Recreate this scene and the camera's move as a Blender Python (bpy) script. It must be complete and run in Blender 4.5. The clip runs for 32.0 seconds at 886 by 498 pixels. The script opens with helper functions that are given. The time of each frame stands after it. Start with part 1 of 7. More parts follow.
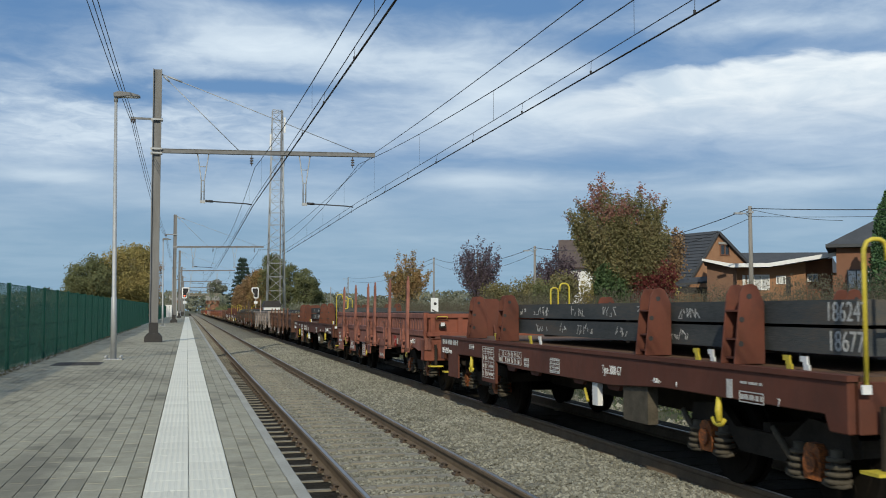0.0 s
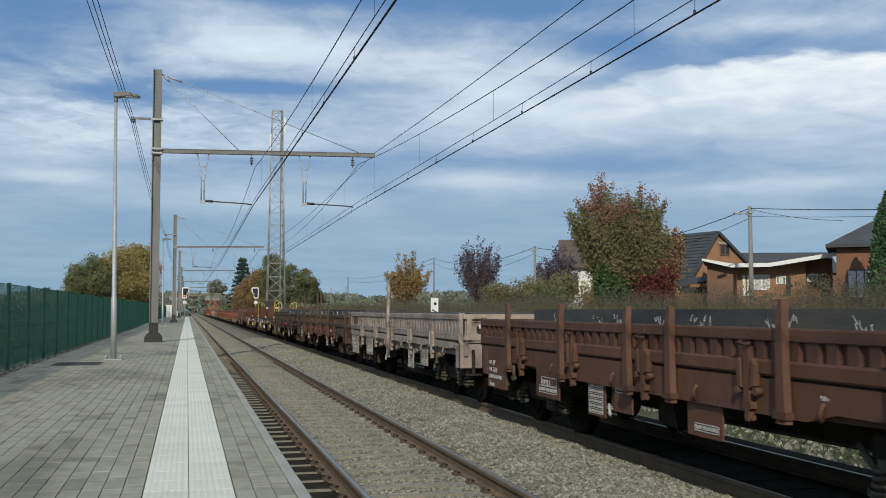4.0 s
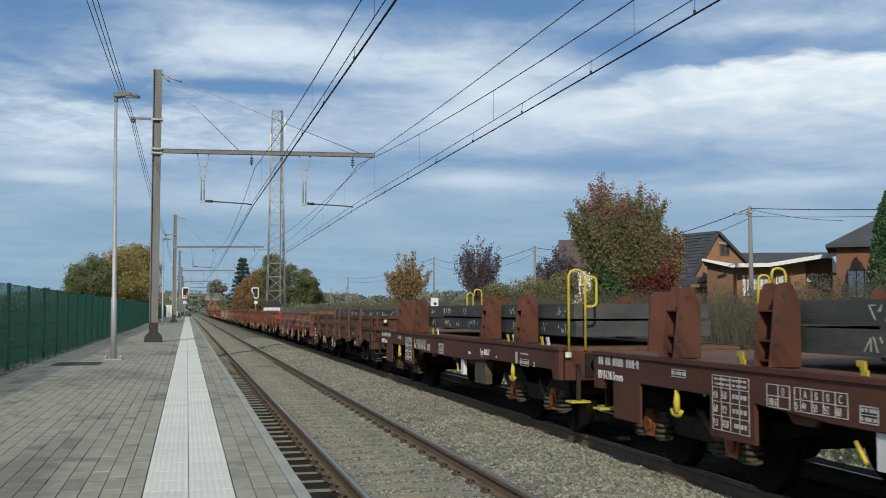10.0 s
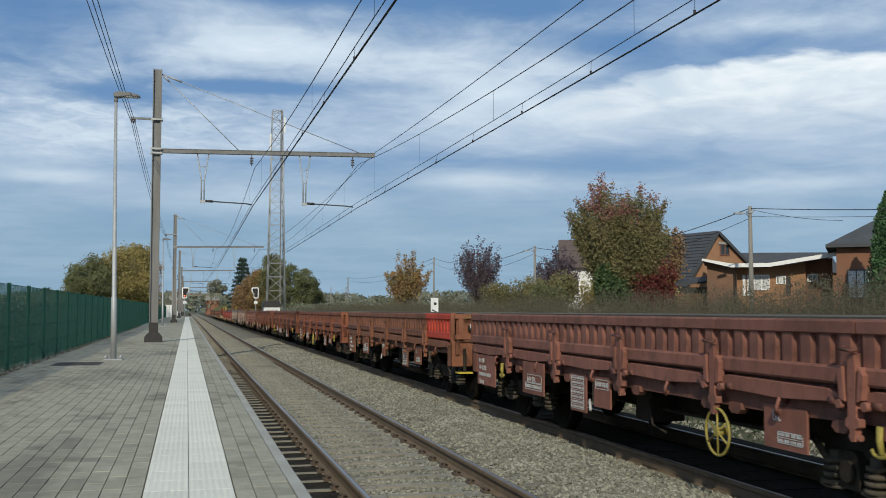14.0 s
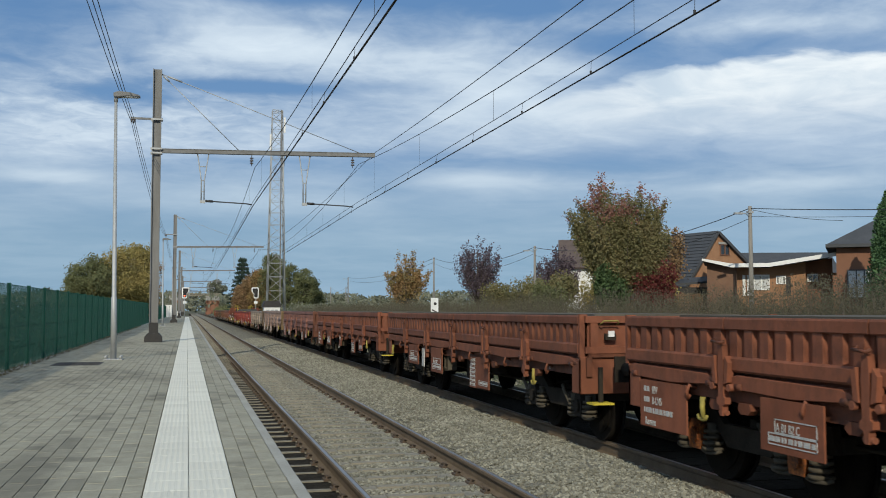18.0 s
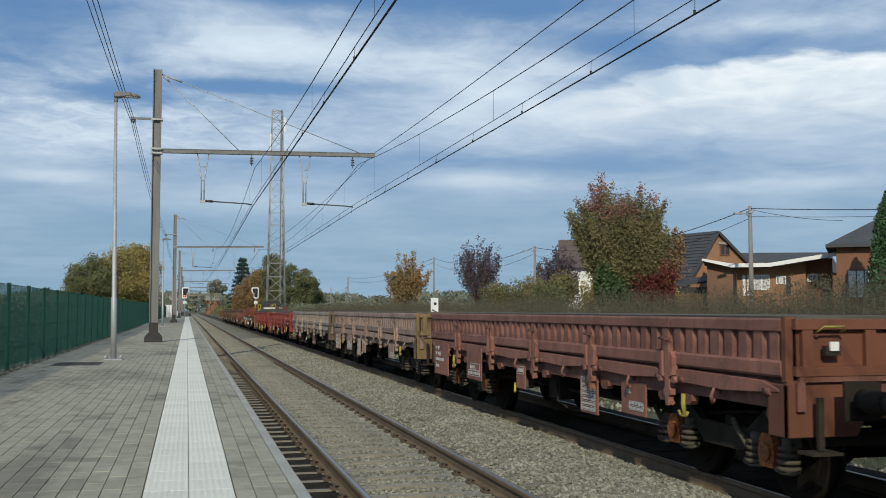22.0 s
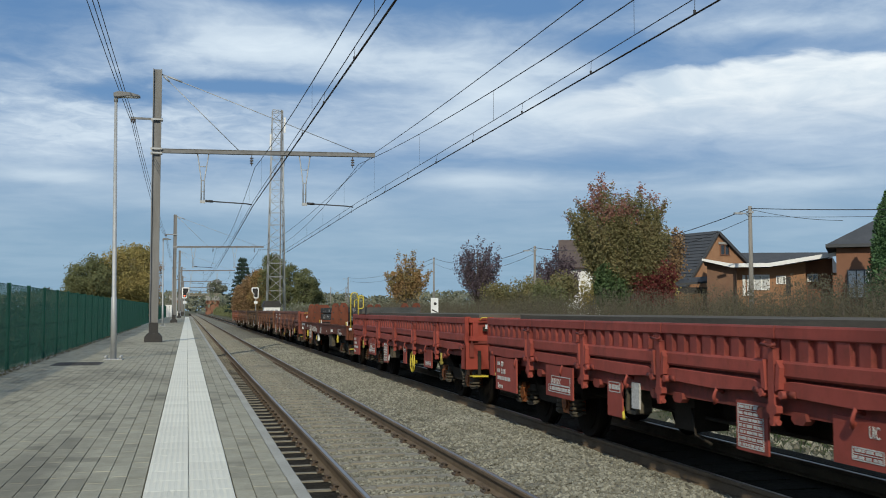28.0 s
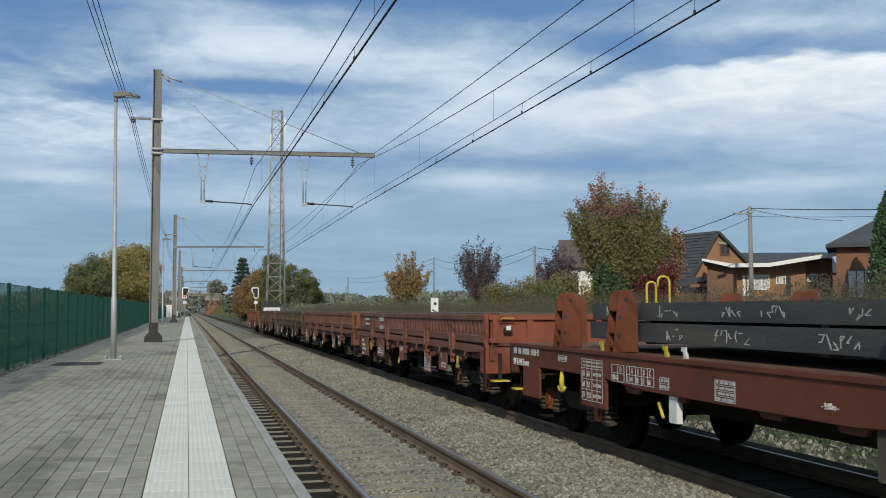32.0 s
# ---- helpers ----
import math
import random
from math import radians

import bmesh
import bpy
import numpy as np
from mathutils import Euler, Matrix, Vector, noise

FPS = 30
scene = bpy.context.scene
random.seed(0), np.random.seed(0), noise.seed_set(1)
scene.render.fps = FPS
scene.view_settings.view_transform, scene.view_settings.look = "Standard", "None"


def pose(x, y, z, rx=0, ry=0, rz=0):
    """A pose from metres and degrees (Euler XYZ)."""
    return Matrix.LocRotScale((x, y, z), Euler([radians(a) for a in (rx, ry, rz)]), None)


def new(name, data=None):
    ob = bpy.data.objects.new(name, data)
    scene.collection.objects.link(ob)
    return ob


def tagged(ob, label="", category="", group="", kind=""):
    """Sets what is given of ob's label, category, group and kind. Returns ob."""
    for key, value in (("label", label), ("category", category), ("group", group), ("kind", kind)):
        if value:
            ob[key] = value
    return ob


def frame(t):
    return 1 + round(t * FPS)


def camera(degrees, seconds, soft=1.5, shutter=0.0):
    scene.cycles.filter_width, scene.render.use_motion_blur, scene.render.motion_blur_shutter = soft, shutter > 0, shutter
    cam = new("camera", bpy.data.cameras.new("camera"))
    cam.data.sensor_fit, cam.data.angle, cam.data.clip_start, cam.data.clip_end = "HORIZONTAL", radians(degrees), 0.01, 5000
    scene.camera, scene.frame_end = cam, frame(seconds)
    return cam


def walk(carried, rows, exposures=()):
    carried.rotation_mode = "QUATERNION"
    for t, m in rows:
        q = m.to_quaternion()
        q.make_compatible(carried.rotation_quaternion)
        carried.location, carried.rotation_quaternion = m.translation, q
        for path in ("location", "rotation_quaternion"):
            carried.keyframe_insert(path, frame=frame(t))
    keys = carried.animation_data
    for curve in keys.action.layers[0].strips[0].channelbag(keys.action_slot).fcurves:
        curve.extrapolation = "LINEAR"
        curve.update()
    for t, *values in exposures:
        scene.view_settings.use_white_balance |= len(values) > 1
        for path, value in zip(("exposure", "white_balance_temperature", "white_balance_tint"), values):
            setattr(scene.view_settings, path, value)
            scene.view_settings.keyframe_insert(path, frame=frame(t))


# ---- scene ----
# The camera stands still on the platform; x runs across the tracks, y along them, z is up from the rail head.
cam = camera(46.84, 32.0, soft=1.0, shutter=0.08)
EYE = (0.0, 0.0, 1.736)
STAND = pose(EYE[0], EYE[1], EYE[2], 90 + 3.415, 0, -14.027)
walk(cam, [(0.0, STAND), (32.0, STAND)])

# ---- light ----
SUN_DIR = Vector((-0.335, -0.94, 0.0)).normalized()
SUN_EL = radians(30)
sun = new("sun", bpy.data.lights.new("sun", "SUN"))
sun.data.energy, sun.data.angle, sun.data.color = 2.9, radians(0.6), (1.0, 0.93, 0.75)
sun_way = Vector((SUN_DIR.x * math.cos(SUN_EL), SUN_DIR.y * math.cos(SUN_EL), math.sin(SUN_EL)))
sun.matrix_world = Matrix.Translation((-30, -60, 60)) @ sun_way.to_track_quat("Z", "Y").to_matrix().to_4x4()
scene.view_settings.exposure = 0.0


class Nodes:
    """Short hand for node trees."""

    def __init__(self, tree):
        self.t = tree
        tree.nodes.clear()

    def add(self, kind, **values):
        n = self.t.nodes.new(kind)
        for k, v in values.items():
            if k == "op":
                n.operation = v
            elif k == "blend":
                n.blend_type = v
        return n

    def link(self, a, b):
        self.t.links.new(a, b)

    def math(self, op, a, b=None, clamp=False):
        n = self.add("ShaderNodeMath", op=op)
        n.use_clamp = clamp
        for i, v in enumerate((a, b)):
            if v is None:
                continue
            if isinstance(v, (int, float)):
                n.inputs[i].default_value = v
            else:
                self.link(v, n.inputs[i])
        return n.outputs[0]

    def noise(self, vec, scale, detail=4.0, rough=0.55, distort=0.0):
        n = self.add("ShaderNodeTexNoise")
        n.inputs["Scale"].default_value, n.inputs["Detail"].default_value = scale, detail
        n.inputs["Roughness"].default_value, n.inputs["Distortion"].default_value = rough, distort
        if vec is not None:
            self.link(vec, n.inputs["Vector"])
        return n.outputs["Fac"]

    def ramp(self, fac, stops):
        n = self.add("ShaderNodeValToRGB")
        r = n.color_ramp
        while len(r.elements) < len(stops):
            r.elements.new(0.5)
        for e, (p, c) in zip(r.elements, stops):
            e.position, e.color = p, (*c, 1.0) if len(c) == 3 else c
        self.link(fac, n.inputs[0])
        return n.outputs["Color"]

    def mix(self, fac, a, b, blend="MIX"):
        n = self.add("ShaderNodeMix")
        n.data_type, n.blend_type = "RGBA", blend
        for sock, v in ((n.inputs[0], fac), (n.inputs[6], a), (n.inputs[7], b)):
            if isinstance(v, (int, float)):
                sock.default_value = v
            elif isinstance(v, tuple):
                sock.default_value = (*v, 1.0)
            else:
                self.link(v, sock)
        return n.outputs[2]

    def scaled(self, vec, s):
        n = self.add("ShaderNodeMapping")
        n.inputs["Scale"].default_value = s
        self.link(vec, n.inputs["Vector"])
        return n.outputs[0]


# sky: clear blue above, long sheets of cloud, one bright bank of cloud
world = bpy.data.worlds.new("sky")
scene.world = world
world.use_nodes = True
w = Nodes(world.node_tree)
sky = w.add("ShaderNodeTexSky")
sky.sky_type, sky.sun_disc = "NISHITA", False
sky.sun_elevation, sky.sun_rotation = SUN_EL, math.atan2(SUN_DIR.x, SUN_DIR.y)
sky.air_density, sky.dust_density, sky.ozone_density = 1.0, 0.6, 1.5
gen = w.add("ShaderNodeTexCoord").outputs["Generated"]
sep = w.add("ShaderNodeSeparateXYZ")
w.link(gen, sep.inputs[0])
gx, gy, gz = sep.outputs
up = w.math("MAXIMUM", gz, 0.0)
den = w.math("ADD", up, 0.10)
com = w.add("ShaderNodeCombineXYZ")
w.link(w.math("DIVIDE", gx, den), com.inputs[0])
w.link(w.math("DIVIDE", gy, den), com.inputs[1])
flat = com.outputs[0]
az = w.math("ARCTAN2", gx, gy)
el = w.math("ARCSINE", gz)


def bank(az0, el0, wide, high, power=1.0):
    a = w.math("POWER", w.math("ABSOLUTE", w.math("DIVIDE", w.math("SUBTRACT", az, radians(az0)), radians(wide))), 2.0)
    b = w.math("POWER", w.math("ABSOLUTE", w.math("DIVIDE", w.math("SUBTRACT", el, radians(el0)), radians(high))), 2.0)
    return w.math("MULTIPLY", w.math("POWER", 2.718, w.math("MULTIPLY", w.math("ADD", a, b), -1.0)), power)


n1 = w.noise(w.scaled(flat, (0.55, 0.9, 1.0)), 1.1, 7.0, 0.52, 0.5)
n2 = w.noise(w.scaled(flat, (1.0, 1.0, 1.0)), 3.0, 7.0, 0.56, 0.6)
calm = w.math("DIVIDE", w.math("SUBTRACT", el, radians(5.0)), radians(9.0), True)
n2s = w.math("ADD", 0.5, w.math("MULTIPLY", w.math("SUBTRACT", n2, 0.5), w.math("ADD", 0.25, w.math("MULTIPLY", calm, 0.75))))
body = w.math("ADD", w.math("MULTIPLY", n1, 0.55), w.math("MULTIPLY", n2s, 0.45))
body = w.math("ADD", w.math("MULTIPLY", body, 0.72), 0.145)
n3 = w.noise(flat, 10.0, 5.0, 0.60, 0.6)
west = w.math("ADD", 0.12, w.math("MULTIPLY", bank(-3.0, 10.0, 9.0, 2.4), 0.42))
body = w.math("ADD", body, w.math("MULTIPLY", w.math("SUBTRACT", n3, 0.5), w.math("MULTIPLY", calm, west)))
for args in ((5, 14.3, 8, 1.1, 0.15), (2.8, 12.2, 4.5, 0.35, -0.30), (-4.0, 11.5, 3, 0.5, -0.22), (-6, 9.6, 6, 1.5, 0.10), (-7.5, 7.0, 3, 0.4, 0.15), (6, 9.8, 7, 1.2, 0.07),
             (18, 11.4, 6, 1.9, 0.21), (28, 8.3, 10, 0.8, -0.06), (16.2, 7.2, 4, 0.5, 0.14), (33, 6.7, 5, 0.4, 0.12), (23.8, 14.6, 3.6, 0.9, -0.17), (18.7, 16.7, 4, 0.6, -0.20),
             (32, 15.0, 5, 0.6, 0.10), (8, 17.3, 9, 0.6, -0.16), (3, 5.8, 10, 0.7, 0.08), (-9, 15.5, 5, 2.4, -0.13), (12, 12.4, 3, 0.5, -0.05), (10, 8.4, 5, 0.5, -0.08)):
    body = w.math("ADD", body, bank(*args))
cover = w.ramp(body, [(0.34, (0, 0, 0)), (0.48, (0.60, 0.60, 0.60)), (0.62, (1, 1, 1))])
bright = w.ramp(body, [(0.40, (0, 0, 0)), (0.56, (0.45, 0.45, 0.45)), (0.80, (1, 1, 1))])
cloud = w.mix(bright, (2.5, 3.75, 5.6), (7.9, 9.0, 9.8))
low = w.ramp(el, [(0.0, (1, 1, 1)), (0.06, (0.85, 0.85, 0.85)), (0.150, (0, 0, 0))])
clear = w.mix(0.7, sky.outputs[0], (0.80, 2.1, 4.5))
over = w.mix(cover, clear, cloud)
# the bright bank: a crisp, rounded upper edge below a strip of blue, that fades into grey below
rag = w.noise(flat, 4.0, 5.0, 0.55, 0.4)
away = w.math("SUBTRACT", az, radians(31.5))
crest = w.math("SUBTRACT", radians(13.5), w.math("MULTIPLY", w.math("MULTIPLY", away, away), 0.75))
crest = w.math("ADD", crest, w.math("MULTIPLY", w.math("SUBTRACT", rag, 0.5), radians(1.8)))
edge = w.math("DIVIDE", w.math("SUBTRACT", crest, el), radians(0.45), True)
fade = w.math("DIVIDE", w.math("SUBTRACT", el, radians(9.0)), radians(2.6), True)
side = w.math("DIVIDE", w.math("SUBTRACT", az, radians(15)), radians(12), True)
bank_mask = w.math("MULTIPLY", w.math("MULTIPLY", edge, fade), side)
over_edge = w.math("DIVIDE", w.math("SUBTRACT", w.math("SUBTRACT", el, crest), radians(0.35)), radians(0.7))
strip_blue = w.math("POWER", 2.718, w.math("MULTIPLY", w.math("MULTIPLY", over_edge, over_edge), -1.0))
over = w.mix(w.math("MULTIPLY", w.math("MULTIPLY", strip_blue, side), 0.55), over, clear)
puff = w.mix(w.ramp(n2, [(0.35, (0, 0, 0)), (0.6, (1, 1, 1))]), (6.6, 7.7, 8.6), (9.3, 9.9, 10.1))
over = w.mix(w.math("MULTIPLY", bank_mask, 0.9), over, puff)
haze = w.mix(w.ramp(n2s, [(0.35, (0, 0, 0)), (0.65, (1, 1, 1))]), (2.0, 3.6, 5.1), (3.1, 4.6, 5.9))
over = w.mix(w.math("MULTIPLY", low, 0.85), over, haze)
bg = w.add("ShaderNodeBackground")
bg.inputs["Strength"].default_value = 0.1
w.link(over, bg.inputs["Color"])
out = w.add("ShaderNodeOutputWorld")
w.link(bg.outputs[0], out.inputs["Surface"])

# ---- materials ----
MATS = {}


def material(name, stops, rough=0.8, metal=0.0, scale=3.0, fine=30.0, fine_amt=0.35, bump=0.2, bump_scale=60.0, dist=0.01,
             coords="Object", stretch=(1, 1, 1), island=0.0, each=0.0, spec=0.5):
    """A surface with large stains, fine grain and relief. stops: colours from dark to light."""
    if name in MATS:
        return MATS[name]
    m = bpy.data.materials.new(name)
    m.use_nodes = True
    n = Nodes(m.node_tree)
    vec = n.scaled(n.add("ShaderNodeTexCoord").outputs[coords], stretch)
    big = n.noise(vec, scale, 5.0, 0.6)
    small = n.noise(vec, fine, 4.0, 0.6)
    fac = n.math("ADD", n.math("MULTIPLY", big, 1 - fine_amt), n.math("MULTIPLY", small, fine_amt))
    if island:
        g = n.add("ShaderNodeNewGeometry").outputs["Random Per Island"]
        fac = n.math("ADD", n.math("MULTIPLY", fac, 1 - island), n.math("MULTIPLY", g, island))
    if each:
        o = n.add("ShaderNodeObjectInfo").outputs["Random"]
        fac = n.math("ADD", n.math("MULTIPLY", fac, 1 - each), n.math("MULTIPLY", o, each))
    k = max(1, len(stops) - 1)
    lo, hi = (0.30, 0.70) if not (island or each) else (0.2, 0.8)
    col = n.ramp(fac, [(lo + (hi - lo) * i / k, c) for i, c in enumerate(stops)])
    b = n.add("ShaderNodeBsdfPrincipled")
    n.link(col, b.inputs["Base Color"])
    b.inputs["Metallic"].default_value = metal
    b.inputs["Specular IOR Level"].default_value = spec
    n.link(n.math("ADD", n.math("MULTIPLY", small, 0.25), rough - 0.12, clamp=True), b.inputs["Roughness"])
    if bump:
        bp = n.add("ShaderNodeBump")
        bp.inputs["Strength"].default_value, bp.inputs["Distance"].default_value = bump, dist
        n.link(n.noise(vec, bump_scale, 3.0, 0.6), bp.inputs["Height"])
        n.link(bp.outputs[0], b.inputs["Normal"])
    o = n.add("ShaderNodeOutputMaterial")
    n.link(b.outputs[0], o.inputs["Surface"])
    MATS[name] = m
    return m


def tone(c, k):
    return tuple(min(1.0, v * k) for v in c)


def paint(name, c, wear=0.5, rough=0.62):
    """Old wagon paint: faded patches, rust and grime that runs down."""
    c = (c[0], c[1], c[2] * 0.82)
    if name in MATS:
        return MATS[name]
    m = bpy.data.materials.new(name)
    m.use_nodes = True
    n = Nodes(m.node_tree)
    vec = n.add("ShaderNodeTexCoord").outputs["Object"]
    big = n.noise(vec, 1.1, 5.0, 0.6)
    run = n.noise(n.scaled(vec, (3.0, 4.5, 0.9)), 1.6, 6.0, 0.68)
    fine = n.noise(vec, 42.0, 4.0, 0.65)
    spot = n.noise(vec, 6.5, 6.0, 0.7)
    col = n.ramp(big, [(0.3, tone(c, 0.80)), (0.7, tone(c, 1.32))])
    dark = n.ramp(run, [(0.42, (1, 1, 1)), (0.70, (0, 0, 0))])
    col = n.mix(n.math("MULTIPLY", n.math("SUBTRACT", 1.0, dark), 0.62 * wear), col, (0.050, 0.036, 0.029))
    rust = n.ramp(spot, [(0.56, (0, 0, 0)), (0.66, (1, 1, 1))])
    col = n.mix(n.math("MULTIPLY", rust, 0.6 * wear), col, (0.12, 0.052, 0.028))
    soot = n.ramp(n.noise(vec, 2.6, 6.0, 0.72), [(0.52, (0, 0, 0)), (0.68, (1, 1, 1))])
    col = n.mix(n.math("MULTIPLY", soot, 0.75 * wear), col, (0.045, 0.034, 0.028))
    col = n.mix(n.math("MULTIPLY", fine, 0.25), col, tone(c, 0.6))
    b = n.add("ShaderNodeBsdfPrincipled")
    n.link(col, b.inputs["Base Color"])
    b.inputs["Specular IOR Level"].default_value = 0.22
    n.link(n.math("ADD", n.math("MULTIPLY", spot, 0.3), rough - 0.1, clamp=True), b.inputs["Roughness"])
    bp = n.add("ShaderNodeBump")
    bp.inputs["Strength"].default_value, bp.inputs["Distance"].default_value = 0.25, 0.004
    n.link(spot, bp.inputs["Height"])
    n.link(bp.outputs[0], b.inputs["Normal"])
    o = n.add("ShaderNodeOutputMaterial")
    n.link(b.outputs[0], o.inputs["Surface"])
    MATS[name] = m
    return m


def glow(name, c, power):
    if name not in MATS:
        m = bpy.data.materials.new(name)
        m.use_nodes = True
        b = m.node_tree.nodes["Principled BSDF"]
        b.inputs["Base Color"].default_value = (*c, 1)
        b.inputs["Emission Color"].default_value = (*c, 1)
        b.inputs["Emission Strength"].default_value = power
        MATS[name] = m
    return MATS[name]


def glass(name, c=(0.02, 0.025, 0.03)):
    if name not in MATS:
        m = bpy.data.materials.new(name)
        m.use_nodes = True
        b = m.node_tree.nodes["Principled BSDF"]
        b.inputs["Base Color"].default_value = (*c, 1)
        b.inputs["Roughness"].default_value = 0.06
        b.inputs["Specular IOR Level"].default_value = 0.8
        MATS[name] = m
    return MATS[name]




def paving(name, by):
    """Concrete pavers: small differences from piece to piece, grain, and large darker patches."""
    m = bpy.data.materials.new(name)
    m.use_nodes = True
    n = Nodes(m.node_tree)
    geo = n.add("ShaderNodeNewGeometry")
    pos = geo.outputs["Position"]
    rand = n.add("ShaderNodeObjectInfo").outputs["Random"] if by == "each" else geo.outputs["Random Per Island"]
    big = n.noise(n.scaled(pos, (1.0, 0.45, 1.0)), 0.8, 5.0, 0.62)
    mid = n.noise(pos, 5.0, 5.0, 0.65)
    fine = n.noise(pos, 60.0, 4.0, 0.65)
    fac = n.math("ADD", n.math("MULTIPLY", mid, 0.56), n.math("MULTIPLY", fine, 0.31))
    fac = n.math("ADD", fac, n.math("MULTIPLY", rand, 0.13))
    col = n.ramp(fac, [(0.28, (0.222, 0.209, 0.157)), (0.50, (0.322, 0.303, 0.232)), (0.72, (0.415, 0.393, 0.304))])
    patch = n.ramp(n.math("ADD", big, n.math("MULTIPLY", rand, 0.10)), [(0.56, (0, 0, 0)), (0.70, (1, 1, 1))])
    col = n.mix(n.math("MULTIPLY", patch, 0.5), col, (0.105, 0.098, 0.076))
    odd = n.ramp(n.math("ADD", n.math("MULTIPLY", rand, 0.8), n.math("MULTIPLY", big, 0.4)), [(0.89, (0, 0, 0)), (0.93, (1, 1, 1))])
    col = n.mix(n.math("MULTIPLY", odd, 0.35), col, (0.10, 0.092, 0.072))
    b = n.add("ShaderNodeBsdfPrincipled")
    n.link(col, b.inputs["Base Color"])
    b.inputs["Specular IOR Level"].default_value = 0.25
    n.link(n.math("ADD", n.math("MULTIPLY", fine, 0.2), 0.78, clamp=True), b.inputs["Roughness"])
    bp = n.add("ShaderNodeBump")
    bp.inputs["Strength"].default_value, bp.inputs["Distance"].default_value = 0.4, 0.006
    n.link(n.noise(pos, 110.0, 3.0, 0.6), bp.inputs["Height"])
    n.link(bp.outputs[0], b.inputs["Normal"])
    o = n.add("ShaderNodeOutputMaterial")
    n.link(b.outputs[0], o.inputs["Surface"])
    return m


STEEL = material("galvanised_steel", [(0.30, 0.31, 0.31), (0.46, 0.47, 0.47)], 0.55, 0.3, 4, 60, 0.4, 0.1)
MASTGREY = material("mast_paint", [(0.13, 0.128, 0.124), (0.23, 0.228, 0.222)], 0.7, 0.0, 1.2, 25, 0.4, 0.15, stretch=(3, 3, 0.5))
BLACKPAINT = material("black_paint", [(0.018, 0.017, 0.017), (0.04, 0.036, 0.034)], 0.7, 0, 3, 30)
WIRE = material("wire", [(0.03, 0.03, 0.032), (0.06, 0.058, 0.055)], 0.6, 0.3, 3, 30, bump=0)
CERAMIC = material("insulator", [(0.06, 0.05, 0.05), (0.12, 0.10, 0.09)], 0.3, 0, 3, 30, bump=0)
CONCRETE = material("concrete", [(0.27, 0.265, 0.25), (0.42, 0.41, 0.39)], 0.9, 0, 2.2, 40, 0.4, 0.3, 90)
KERB = material("kerb_concrete", [(0.30, 0.292, 0.255), (0.43, 0.42, 0.375)], 0.92, 0, 1.5, 40, 0.45, 0.25, 120, spec=0.2)
PAVER = paving("paver", "each")
PAVERS = paving("pavers_joined", "island")
JOINT = material("joint_sand", [(0.15, 0.140, 0.108), (0.24, 0.226, 0.178)], 0.95, 0, 3, 60)
TACTILE = material("tactile_white", [(0.57, 0.555, 0.475), (0.715, 0.70, 0.605)], 0.8, 0, 1.6, 50, 0.35, 0.2, 160, 0.004, each=0.3)
RAILSIDE = material("rail_rust", [(0.090, 0.062, 0.037), (0.185, 0.132, 0.080)], 0.85, 0.0, 4, 50, 0.4, 0.3, 90)
RAILTOP = material("rail_head", [(0.30, 0.28, 0.26), (0.46, 0.44, 0.41)], 0.42, 1.0, 2, 40, 0.3, 0.05, stretch=(8, 0.3, 8))
SLEEPER = material("sleeper_concrete", [(0.165, 0.148, 0.112), (0.31, 0.282, 0.218)], 0.9, 0, 3, 40, 0.4, 0.3)
CLIP = material("rail_clip", [(0.06, 0.043, 0.030), (0.12, 0.084, 0.055)], 0.85, 0.0, 6, 60)
BALLAST = material("ballast_bed", [(0.095, 0.087, 0.064), (0.21, 0.195, 0.150), (0.37, 0.347, 0.28)], 0.95, 0, 7.0, 24, 0.7, 1.0, 24, 0.06, spec=0.15)
STONE = material("ballast_stone", [(0.098, 0.095, 0.074), (0.225, 0.218, 0.174), (0.40, 0.388, 0.315)], 0.94, 0, 0.8, 50, 0.3, 0.4, 120, 0.004, island=0.40, spec=0.15)
EARTH = material("grassy_earth", [(0.045, 0.05, 0.025), (0.085, 0.085, 0.045), (0.12, 0.105, 0.06)], 0.95, 0, 0.25, 6, 0.5, 0.6, 20, 0.05)
FENCE = material("fence_green", [(0.007, 0.048, 0.036), (0.015, 0.080, 0.059)], 0.7, 0.0, 3, 40, 0.3, 0.05, spec=0.2)
BARK = material("bark", [(0.05, 0.04, 0.03), (0.13, 0.105, 0.08)], 0.95, 0, 5, 30, 0.5, 0.6, 30, 0.02, stretch=(2, 2, 0.5))
GREASE = material("greasy_black", [(0.014, 0.012, 0.010), (0.036, 0.029, 0.022)], 0.9, 0, 4, 40, 0.4, 0.2, spec=0.15)
STEELDARK = material("bogie_grime", [(0.018, 0.016, 0.013), (0.055, 0.044, 0.033)], 0.9, 0.0, 4, 40, 0.4, 0.3, spec=0.15)
SPRING = material("spring_steel", [(0.050, 0.043, 0.032), (0.13, 0.110, 0.080)], 0.85, 0.0, 6, 40, spec=0.2)
# near-black: oil plus the shade under the train, put into the colour
OILY_SHADED = material("oily_ballast", [(0.012, 0.011, 0.008), (0.030, 0.026, 0.019), (0.055, 0.047, 0.034)], 0.95, 0, 6.0, 22, 0.6, 0.9, 26, 0.05, spec=0.08)
# dirty stone, its colour taken near black for the shaded hollows between sleepers
SHADED_BED = material("dark_ballast", [(0.012, 0.011, 0.008), (0.030, 0.026, 0.020), (0.06, 0.052, 0.040)], 0.95, 0, 7.0, 24, 0.6, 0.9, 24, 0.05, spec=0.1)
